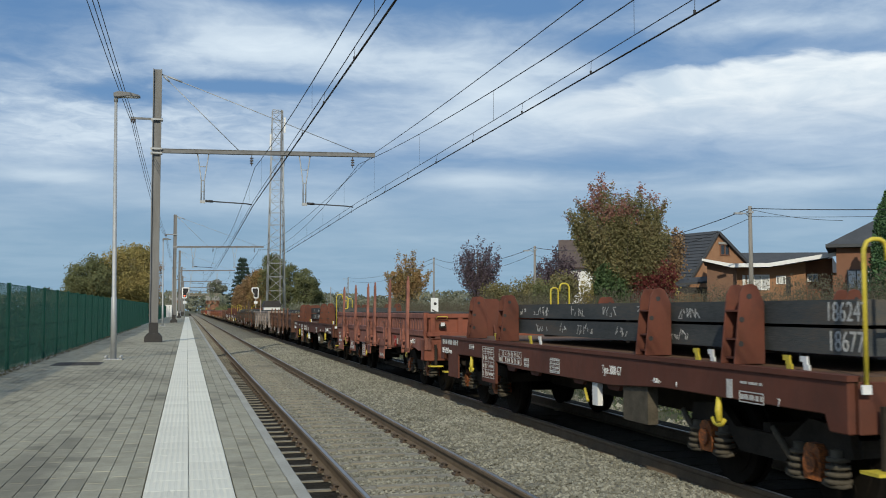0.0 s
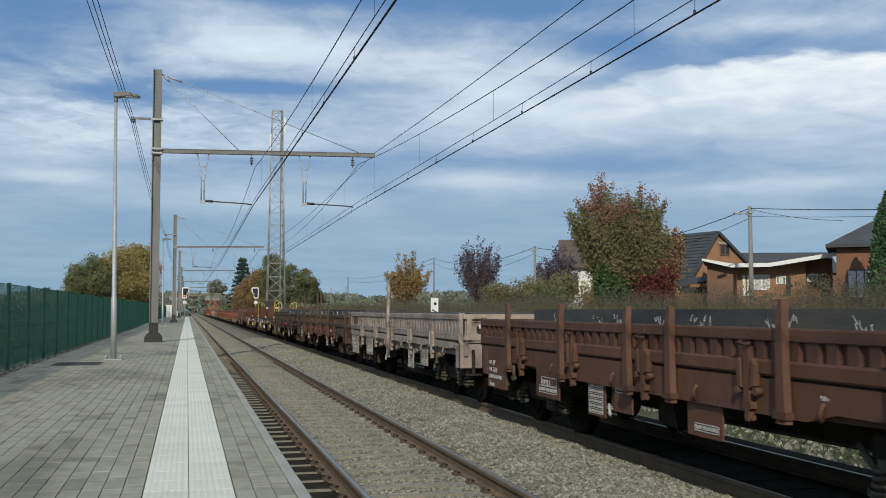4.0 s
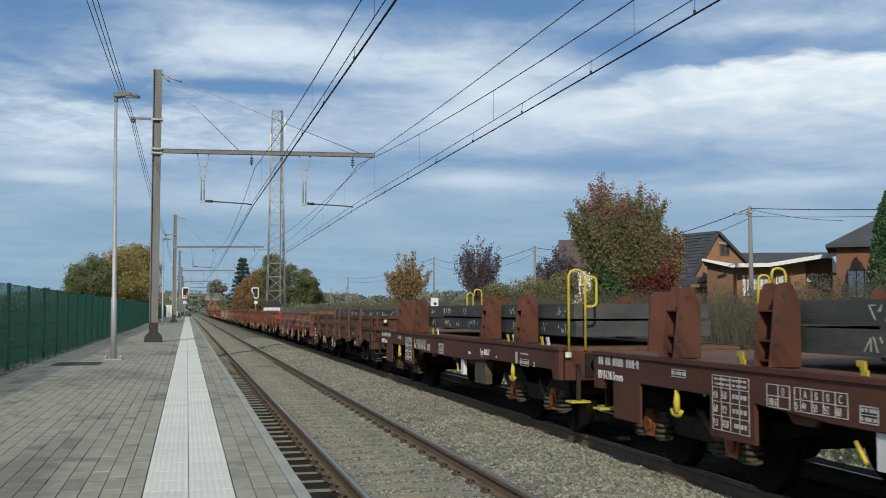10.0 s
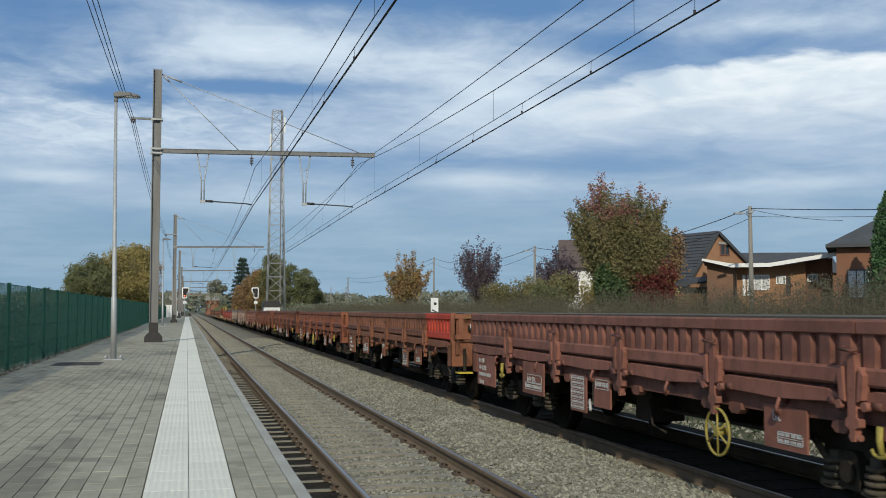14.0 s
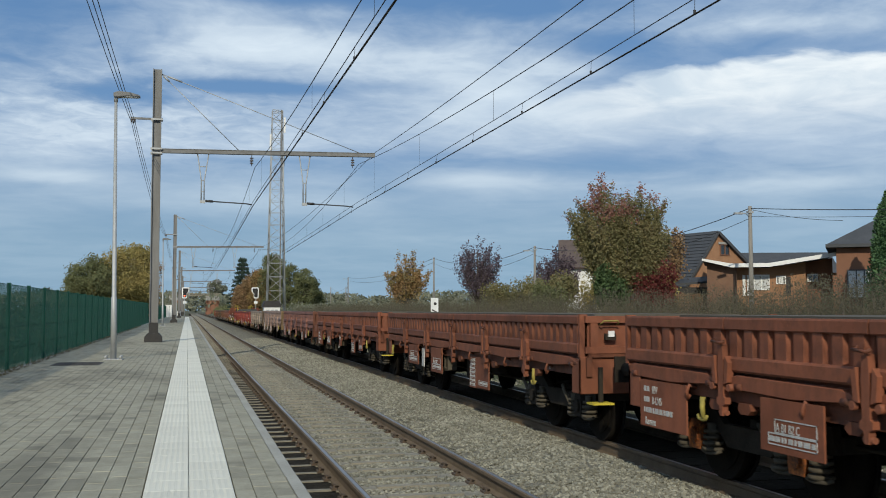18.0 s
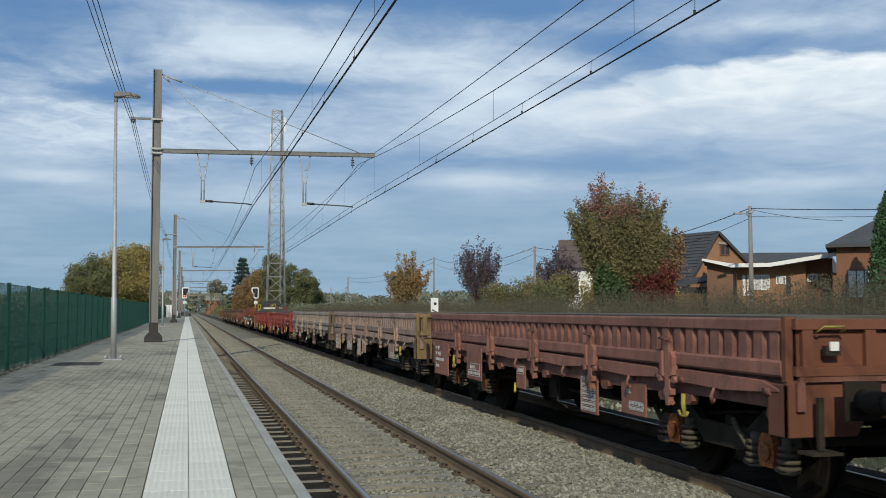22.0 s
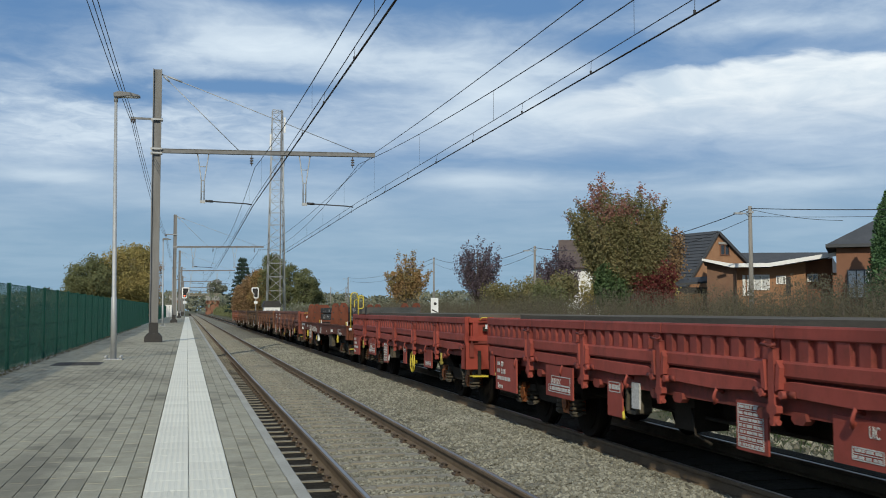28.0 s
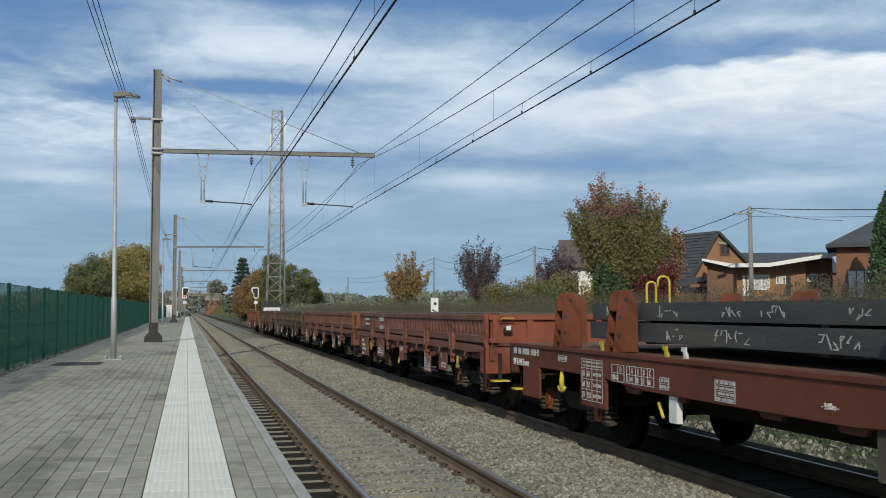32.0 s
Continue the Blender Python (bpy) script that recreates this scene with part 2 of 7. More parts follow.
WHEEL = material("wheel_steel", [(0.008, 0.007, 0.006), (0.022, 0.018, 0.014)], 0.85, 0.0, 5, 40, spec=0.1)
ORANGE = material("axle_box_orange", [(0.04, 0.018, 0.010), (0.20, 0.062, 0.016), (0.62, 0.18, 0.03)], 0.7, 0, 5, 40, 0.5)
YELLOW = material("safety_yellow", [(0.44, 0.34, 0.03), (0.68, 0.55, 0.06)], 0.55, 0, 5, 40, 0.4, 0.1)
WHITE = material("white_paint", [(0.66, 0.66, 0.64), (0.82, 0.82, 0.80)], 0.6, 0, 5, 40, 0.4, 0.05)
CHALK = material("chalk_white", [(0.27, 0.265, 0.25), (0.68, 0.67, 0.64)], 0.9, 0, 9, 60, 0.6, 0.0)
SLAB = material("steel_slab", [(0.040, 0.043, 0.044), (0.075, 0.080, 0.080), (0.13, 0.105, 0.082)], 0.9, 0.0, 1.3, 30, 0.35, 0.25, 40, stretch=(1, 0.3, 2), spec=0.12)
OLDYELLOW = material("grimy_yellow", [(0.16, 0.13, 0.035), (0.46, 0.37, 0.07)], 0.7, 0, 9, 40, 0.4, 0.15)
PLATE = material("dull_steel_plate", [(0.075, 0.068, 0.056), (0.15, 0.132, 0.108)], 0.95, 0.0, 1.3, 30, 0.35, 0.25, 40, stretch=(1, 0.3, 2), spec=0.1)

# ---- mesh helpers ----


def box(bm, x0, x1, y0, y1, z0, z1):
    v = [bm.verts.new(p) for p in ((x0, y0, z0), (x1, y0, z0), (x1, y1, z0), (x0, y1, z0), (x0, y0, z1), (x1, y0, z1), (x1, y1, z1), (x0, y1, z1))]
    for f in ((3, 2, 1, 0), (4, 5, 6, 7), (0, 1, 5, 4), (1, 2, 6, 5), (2, 3, 7, 6), (3, 0, 4, 7)):
        bm.faces.new([v[i] for i in f])
    return v


def prism(bm, outline, axis, a, b):
    """An outline of pairs swept from a to b along an axis: 'x' takes (y, z), 'y' takes (x, z), 'z' takes (x, y)."""
    def at(p, s):
        return {"x": (s, p[0], p[1]), "y": (p[0], s, p[1]), "z": (p[0], p[1], s)}[axis]
    v0 = [bm.verts.new(at(p, a)) for p in outline]
    v1 = [bm.verts.new(at(p, b)) for p in outline]
    k = len(outline)
    fs = [bm.faces.new(v0), bm.faces.new(v1[::-1])]
    for i in range(k):
        fs.append(bm.faces.new((v0[i], v1[i], v1[(i + 1) % k], v0[(i + 1) % k])))
    bmesh.ops.recalc_face_normals(bm, faces=fs)


def tube(bm, pts, r, seg=8, cap=True):
    """A round bar along points; r is one radius or one for each point."""
    pts = [Vector(p) for p in pts]
    rs = r if isinstance(r, (list, tuple)) else [r] * len(pts)
    rings = []
    side = None
    for i, p in enumerate(pts):
        d = (pts[min(i + 1, len(pts) - 1)] - pts[max(i - 1, 0)]).normalized()
        if side is None:
            side = d.orthogonal().normalized()
        else:
            side = (side - d * side.dot(d)).normalized()
        u = d.cross(side)
        rings.append([bm.verts.new(p + (side * math.cos(2 * math.pi * k / seg) + u * math.sin(2 * math.pi * k / seg)) * rs[i]) for k in range(seg)])
    for a, b in zip(rings, rings[1:]):
        for k in range(seg):
            f = bm.faces.new((a[k], a[(k + 1) % seg], b[(k + 1) % seg], b[k]))
            f.smooth = True
    if cap:
        bm.faces.new(rings[0][::-1])
        bm.faces.new(rings[-1])


def disc(bm, axis, c, r, h0, h1, seg=20):
    """A round drum about an axis through c, from h0 to h1 along it."""
    d = {"x": Vector((1, 0, 0)), "y": Vector((0, 1, 0)), "z": Vector((0, 0, 1))}[axis]
    tube(bm, [Vector(c) + d * h0, Vector(c) + d * h1], r, seg)


def finish(bm, bev=0.0, seg=1):
    if bev:
        es = [e for e in bm.edges if len(e.link_faces) == 2 and e.calc_face_angle(0) > 0.5]
        bmesh.ops.bevel(bm, geom=es, offset=bev, segments=seg, affect="EDGES", profile=0.5, clamp_overlap=True)


def mesh_of(name, bm, mat):
    me = bpy.data.meshes.new(name)
    bm.to_mesh(me)
    bm.free()
    me.materials.append(mat)
    return me


def part(name, bm, mat, parent, label="", bev=0.0):
    finish(bm, bev)
    ob = new(name, mesh_of(name, bm, mat))
    ob.parent = parent
    if label:
        ob["label"] = label
    return ob


def share(name, me, parent, m=None, label=""):
    ob = new(name, me)
    ob.parent = parent
    if m is not None:
        ob.matrix_basis = m
    if label:
        ob["label"] = label
    return ob


def solid(name, bm, mat, label="", category="", kind="", group="", bev=0.0):
    finish(bm, bev)
    return tagged(new(name, mesh_of(name, bm, mat)), label, category, group, kind)


def thing(name, label, category, group="", m=None):
    ob = tagged(new(name), label, category, group)
    ob.empty_display_size = 0.2
    if m is not None:
        ob.matrix_basis = m
    return ob


def raw(name, verts, faces, mat, smooth=False):
    me = bpy.data.meshes.new(name)
    me.from_pydata(verts, [], faces)
    me.materials.append(mat)
    if smooth:
        me.polygons.foreach_set("use_smooth", [True] * len(me.polygons))
    me.update()
    return me


B = bmesh.new
PZ = 0.62                      # platform surface
T1, T2 = 2.41, 6.20            # track axes
FAR = 560.0

# ---- ground ----
prof = [(-900, 1.0), (-60, 0.9), (-8, 0.35), (-3.6, 0.25), (-3.3, -0.2), (0.6, -0.45), (8.2, -0.45), (9.6, -0.35), (11.5, 0.15), (16, 0.75), (24, 1.0), (40, 1.2), (120, 1.6), (900, 3.0)]
rows_y = [-300, -60, -20] + [i * 6.0 for i in range(0, 40)] + [260, 320, 420, 700, 1200, 2600]
gv = [(x, y, z + (0.25 * noise.noise(Vector((x * 0.13, y * 0.13, 0))) if abs(x - 3) > 7.5 and abs(x) < 200 else 0)) for y in rows_y for x, z in prof]
k = len(prof)
gf = [(r * k + c, r * k + c + 1, (r + 1) * k + c + 1, (r + 1) * k + c) for r in range(len(rows_y) - 1) for c in range(k - 1)]
ground = tagged(new("ground", raw("ground", gv, gf, EARTH, True)), "grassy brown-green earth beside the railway", "ground", kind="structure")

# ballast bed: a raised sheet under both tracks
xs = [0.72, 1.0, 1.35, 1.62, 1.8, 2.41, 3.0, 3.2, 3.5, 3.9, 4.3, 4.7, 5.1, 5.35, 5.6, 6.2, 6.8, 7.05, 7.4, 7.9, 8.4, 8.9]
hs = [-0.28, -0.27, -0.25, -0.21, -0.19, -0.185, -0.19, -0.175, -0.12, -0.07, -0.055, -0.065, -0.10, -0.165, -0.19, -0.19, -0.19, -0.17, -0.13, -0.18, -0.36, -0.5]
ys = [-12 + 0.5 * i for i in range(120)] + [48 + 4 * i for i in range(129)]
bv = [(x, y, h + 0.02 * noise.noise(Vector((x * 2, y * 2, 3))) + 0.012 * noise.noise(Vector((x * 6, y * 6, 1)))) for y in ys for x, h in zip(xs, hs)]
k = len(xs)
bf = [(r * k + c, r * k + c + 1, (r + 1) * k + c + 1, (r + 1) * k + c) for r in range(len(ys) - 1) for c in range(k - 1)]
ballast = tagged(new("ballast_bed", raw("ballast_bed", bv, bf, BALLAST, True)), "grey-beige crushed stone ballast under two tracks", "ballast", kind="structure")

# oily grime between and beyond the used rails, the train's shade painted in
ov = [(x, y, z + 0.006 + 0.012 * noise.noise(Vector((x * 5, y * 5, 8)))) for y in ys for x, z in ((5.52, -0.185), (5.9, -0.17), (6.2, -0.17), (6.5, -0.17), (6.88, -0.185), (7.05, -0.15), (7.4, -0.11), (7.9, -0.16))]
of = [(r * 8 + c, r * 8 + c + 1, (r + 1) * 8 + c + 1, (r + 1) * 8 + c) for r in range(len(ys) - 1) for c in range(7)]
tagged(new("oily_ballast", raw("oily_ballast", ov, of, OILY_SHADED, True)), "oily ballast under and beside the rails, blackened for the train's shade", "ballast", kind="structure")

# black, sunken strip below the platform edge: shade of the hollows painted over dirt
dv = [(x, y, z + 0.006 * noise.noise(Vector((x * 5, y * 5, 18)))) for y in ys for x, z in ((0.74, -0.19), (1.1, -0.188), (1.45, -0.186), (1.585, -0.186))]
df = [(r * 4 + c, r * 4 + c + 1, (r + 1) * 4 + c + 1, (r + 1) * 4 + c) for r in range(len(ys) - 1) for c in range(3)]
tagged(new("dark_ballast", raw("dark_ballast", dv, df, SHADED_BED, True)), "dirty ballast below the platform edge, darkened for shade in its hollows", "ballast", kind="structure")

# platform: body, kerb, sand bed
PY0, PY1 = -6.0, 190.0
EDGE = 0.745
bm = B()
box(bm, -3.55, 0.655, PY0, PY1, -0.4, PZ - 0.022)
platform = solid("platform", bm, JOINT, "grey paved railway platform with a white tactile strip", "platform", "structure")
bm = B()
box(bm, 0.656, EDGE - 0.03, PY0, PY1, -0.4, PZ - 0.16)
part("platform_wall", bm, CONCRETE, platform, "grey concrete wall below the platform edge")

# ---- tracks ----


def rail_outline(x):
    pts = [(-0.075, -0.172), (0.075, -0.172), (0.075, -0.160), (0.014, -0.142), (0.010, -0.055), (0.036, -0.040), (0.036, -0.006), (0.028, 0.0),
           (-0.028, 0.0), (-0.036, -0.006), (-0.036, -0.040), (-0.010, -0.055), (-0.014, -0.142), (-0.075, -0.160)]
    return [(x + a, b) for a, b in pts]


tracks = []
for nm, axis in (("track_1", T1), ("track_2", T2)):
    track = tagged(new(nm), "straight railway track of rusty steel rails on concrete sleepers", "railway track", kind="structure")
    for sx in (-1, 1):
        x = axis + sx * 0.7535
        bm = B()
        prism(bm, rail_outline(x), "y", -40, FAR)
        part("rail", bm, RAILSIDE, track, "rusty brown steel rail with a bright head")
        bm = B()
        prism(bm, [(x - 0.020, -0.001), (x + 0.022, -0.001), (x + 0.020, 0.0015), (x - 0.018, 0.0015)], "y", -40, FAR)
        part("running_surface", bm, RAILTOP, track, "polished steel running surface")
    tracks.append(track)

# ---- the goods train: its wagons stand with their front end at y = 0 in their own space, near side at -x ----
WL = 14.04


def lettering(parent, s, x, y, z, size, mat=None, name="lettering", squeeze=0.8):
    """Written characters on the near side (-x), reading along -y."""
    cu = bpy.data.curves.new(name, "FONT")
    cu.body, cu.size, cu.extrude = s, size, 0.002
    tmp = bpy.data.objects.new(name, cu)
    me = bpy.data.meshes.new_from_object(tmp)
    bpy.data.objects.remove(tmp)
    me.materials.append(mat or WHITE)
    turn = Matrix(((0, 0, -1, 0), (-1, 0, 0, 0), (0, 1, 0, 0), (0, 0, 0, 1)))
    me.transform(Matrix.Translation((x - 0.002, y, z)) @ turn @ Matrix.Diagonal((squeeze, 1, 1, 1)))
    return share(name, me, parent, None, "white lettering")


def bars(parent, x, y0, y1, z0, z1, rows, mat=None, frame_on=True, name="inscription_panel", seed=1, fill=True):
    """Writing too small to read: bars in a thin frame on the near side."""
    rnd = random.Random(seed)
    bm = B()
    x1 = x - 0.004
    if frame_on:
        t = 0.010
        for a, b, c, d in ((y0, y1, z0, z0 + t), (y0, y1, z1 - t, z1), (y0, y0 + t, z0, z1), (y1 - t, y1, z0, z1)):
            box(bm, x1, x, a, b, c, d)
    step = (z1 - z0) / rows
    for r in range(rows):
        za = z0 + step * (r + 0.28)
        if frame_on and r:
            box(bm, x1, x, y0, y1, z0 + step * r - 0.003, z0 + step * r + 0.003)
        y = y0 + 0.025
        while fill and y < y1 - 0.03:
            wd = rnd.uniform(0.02, 0.09)
            e = min(y + wd, y1 - 0.02)
            box(bm, x1, x, y, e, za, za + step * 0.45)
            y = e + rnd.uniform(0.012, 0.03)
    return part(name, bm, mat or WHITE, parent, "white stencilled panel of small writing")


def make_wheelset_mesh():
    bm = B()
    for s in (-1, 1):
        x = s * 0.75
        disc(bm, "x", (x, 0, 0), 0.46, -0.065 if s > 0 else -0.07, 0.07 if s > 0 else 0.065, 28)
        disc(bm, "x", (x - s * 0.075, 0, 0), 0.485, -0.014, 0.014, 28)
        disc(bm, "x", (x + s * 0.075, 0, 0), 0.36, -0.012, 0.012, 24)
        disc(bm, "x", (x + s * 0.09, 0, 0), 0.13, -0.03, 0.03, 14)
        for k in range(3):
            a = k * 2.094
            disc(bm, "x", (x + s * 0.087, 0.24 * math.cos(a), 0.24 * math.sin(a)), 0.05, -0.006, 0.006, 8)
    disc(bm, "x", (0, 0, 0), 0.085, -0.95, 0.95, 12)
    return mesh_of("wheelset", bm, WHEEL)


WHEELSET = make_wheelset_mesh()


def make_bogie_meshes():
    out = {}
    # near and far side frames share one outline
    side = [(-1.35, 0.55), (-1.30, 0.78), (-0.75, 0.82), (-0.45, 0.62), (0.45, 0.62), (0.75, 0.82), (1.30, 0.78), (1.35, 0.55), (1.15, 0.52), (0.62, 0.60),
            (0.38, 0.40), (-0.38, 0.40), (-0.62, 0.60), (-1.15, 0.52)]
    bm = B()
    prism(bm, side, "x", -1.06, -0.98)
    prism(bm, side, "x", 0.98, 1.06)
    for y in (-1.32, 1.32, 0.0):
        box(bm, -1.0, 1.0, y - 0.06, y + 0.06, 0.56, 0.70)
    out["frame"] = mesh_of("bogie_frame", bm, STEELDARK)
    bm = B()
    prism(bm, [(-0.11, 0.33), (0.11, 0.33), (0.13, 0.42), (0.11, 0.58), (0.06, 0.63), (-0.06, 0.63), (-0.11, 0.58), (-0.13, 0.42)], "x", -1.14, -0.90)
    disc(bm, "x", (0, 0, 0.47), 0.085, -1.17, -1.13, 14)
    out["box"] = bm
    return out


BOGIE = make_bogie_meshes()
_bm = BOGIE["box"]
AXLEBOX = {}
for nm, mt in (("dark", STEELDARK), ("orange", ORANGE)):
    me = bpy.data.meshes.new("axle_box")
    _bm.to_mesh(me)
    me.materials.append(mt)
    AXLEBOX[nm] = me
_bm.free()


def make_spring_mesh():
    bm = B()
    for k in range(4):
        disc(bm, "z", (-1.07, 0, 0.355 + k * 0.058), 0.112 - 0.006 * k, -0.017, 0.017, 12)
    disc(bm, "z", (-1.07, 0, 0.45), 0.06, -0.13, 0.16, 10)
    tube(bm, [(-1.09, 0.17, 0.36), (-1.12, 0.13, 0.325), (-1.14, 0.0, 0.315), (-1.12, -0.14, 0.325), (-1.09, -0.19, 0.35)], 0.018, 6)
    return mesh_of("coil_spring", bm, SPRING)


COIL = make_spring_mesh()


def make_shoe_mesh():
    bm = B()
    tube(bm, [(-1.10, 0.30, 0.42), (-1.12, 0.52, 0.62), (-1.12, 0.60, 0.70)], 0.03, 6)
    return mesh_of("brake_hanger", bm, SPRING)


SHOE = make_shoe_mesh()
WHEELS = []


def bogie(wagon, y, hot=False):
    b = share("bogie", BOGIE["frame"], wagon, Matrix.Translation((0, y, 0)), "dark grimy two-axle bogie")
    for s in (-0.9, 0.9):
        ws = share("wheelset", WHEELSET, b, Matrix.Translation((0, s, 0.462)), "dark steel wheelset")
        WHEELS.append((wagon, ws, s))
        share("axle_box", AXLEBOX["orange" if hot else "dark"], b, Matrix.Translation((0, s, 0)), "orange axle box" if hot else "")
        for d in (-0.26, 0.26):
            share("coil_spring", COIL, b, Matrix.Translation((0, s + d, 0)))
        share("brake_hanger", SHOE, b, Matrix.Translation((0, s if s < 0 else s - 0.1, 0)))
    return b


def end_gear(wagon, front, rear=12.8):
    """Buffers, hook and steps at one end. front: the end at y = 0, else at y = 12.8."""
    y, d = (0.0, -1) if front else (rear, 1)
    for x in (-0.875, 0.875):
        bm = B()
        disc(bm, "y", (x, y, 1.0), 0.095, 0, d * 0.34, 14)
        disc(bm, "y", (x, y, 1.0), 0.085, d * 0.34, d * 0.58, 12)
        disc(bm, "y", (x, y, 1.0), 0.19, d * 0.575, d * 0.61, 18)
        box(bm, x - 0.17, x + 0.17, min(y, y + d * 0.03), max(y, y + d * 0.03), 0.84, 1.16)
        part("buffer", bm, GREASE, wagon, "dark greasy round buffer")
    bm = B()
    tube(bm, [(0, y, 1.0), (0, y + d * 0.30, 1.0), (0, y + d * 0.42, 0.93), (0, y + d * 0.55, 0.99), (0, y + d * 0.62, 0.95)], 0.045, 8)
    part("coupling", bm, GREASE, wagon, "dark steel screw coupling")
    bm = B()
    tube(bm, [(0.35, y, 0.95), (0.37, y + d * 0.22, 0.85), (0.33, y + d * 0.42, 0.58), (0.25, y + d * 0.60, 0.72)], 0.028, 8)
    part("brake_hose", bm, BLACKPAINT, wagon, "black rubber brake hose")


def steps(wagon, y, mat, deck=0.56):
    bm = B()
    box(bm, -1.32, -1.04, y - 0.11, y + 0.11, deck, deck + 0.025)
    st = part("step", bm, mat, wagon, "yellow step plate" if mat is YELLOW else "grimy step plate", 0.004)
    bm = B()
    for yy in (y,):
        box(bm, -1.20, -1.15, yy - 0.02, yy + 0.02, deck + 0.03, 1.02)
    part("step_hanger", bm, STEELDARK, wagon)
    return st


def lamp_iron(wagon, y, handle_mat):
    """White reflector plate and the handle above it on the front end."""
    bm = B()
    box(bm, -1.06, -0.98, y - 0.075, y - 0.055, 1.40, 1.475)
    part("tail_plate", bm, WHITE, wagon, "small white square end plate")
    bm = B()
    box(bm, -1.09, -0.95, y - 0.055, y, 1.36, 1.44)
    part("lamp_bracket", bm, STEELDARK, wagon)
    bm = B()
    tube(bm, [(-1.15, y, 1.55), (-1.15, y - 0.07, 1.57), (-1.13, y - 0.09, 1.60), (-0.94, y - 0.09, 1.60), (-0.92, y - 0.07, 1.57), (-0.92, y, 1.55)], 0.009, 8)
    part("handle", bm, handle_mat, wagon, "yellow grab handle")


LATCH_Y = [2.33, 4.40, 6.52, 8.64, 10.71]
STAKE_Y = [1.75, 3.85, 5.88, 6.93, 9.03, 11.30]


PLATES_A = (("num", 11.45, 12.50, 0.50), ("abc", 9.20, 10.10, 0.55), ("sm", 7.16, 7.55, 0.57), ("tab", 4.40, 4.95, 0.46), ("uic", 3.05, 3.68, 0.57))
PLATES_B = (("num", 11.45, 12.45, 0.50), ("abc", 9.15, 10.05, 0.54), ("tab", 7.76, 8.29, 0.45), ("sm", 7.00, 7.50, 0.56), ("pl", 5.00, 5.68, 0.51))
PLATES = {0: PLATES_B, 2: PLATES_B, 8: (("num", 11.45, 12.55, 0.52), ("abc", 9.15, 10.05, 0.56), ("tab", 7.86, 8.29, 0.49), ("pl", 7.36, 7.76, 0.52), ("pl", 2.50, 3.45, 0.68)),
          9: PLATES_B[:4] + (("uic", 3.05, 3.68, 0.57),), 12: (("abc", 9.49, 10.45, 0.58), ("wh", 9.22, 9.42, 0.55), ("abc", 7.40, 8.30, 0.51), ("tab", 5.20, 5.62, 0.39), ("pl", 4.46, 5.19, 0.41)),
          15: PLATES_B[:2] + (("tab", 7.96, 8.44, 0.43), ("sm", 7.08, 7.67, 0.54), ("uic", 3.04, 3.68, 0.56)), 16: PLATES_B[:2] + (("pl", 4.60, 5.45, 0.40),),
          17: (("num", 11.35, 12.40, 0.49), ("abc", 9.05, 10.05, 0.58), ("sm", 7.66, 8.08, 0.50), ("wh", 7.20, 7.40, 0.64), ("tab", 4.62, 5.14, 0.48), ("uic", 3.05, 3.70, 0.57)),
          18: (("num", 11.65, 12.66, 0.46), ("abc", 9.11, 10.13, 0.56), ("tab", 7.75, 8.29, 0.43), ("sm", 5.55, 5.88, 0.52), ("pl", 3.05, 3.75, 0.55))}
SILL_MARKS = {0: ((3.24, 3.50, 0.88, 1.13, (0.42, 0.04, 0.035), 0.2), (3.02, 3.11, 0.95, 1.07, (0.6, 0.6, 0.58), 0.2)),
              4: ((7.03, 8.21, 0.87, 1.14, (0.20, 0.085, 0.035), 0.6), (4.85, 5.78, 0.89, 1.13, (0.17, 0.028, 0.026), 0.3), (2.89, 3.72, 0.88, 1.13, (0.20, 0.03, 0.028), 0.3))}


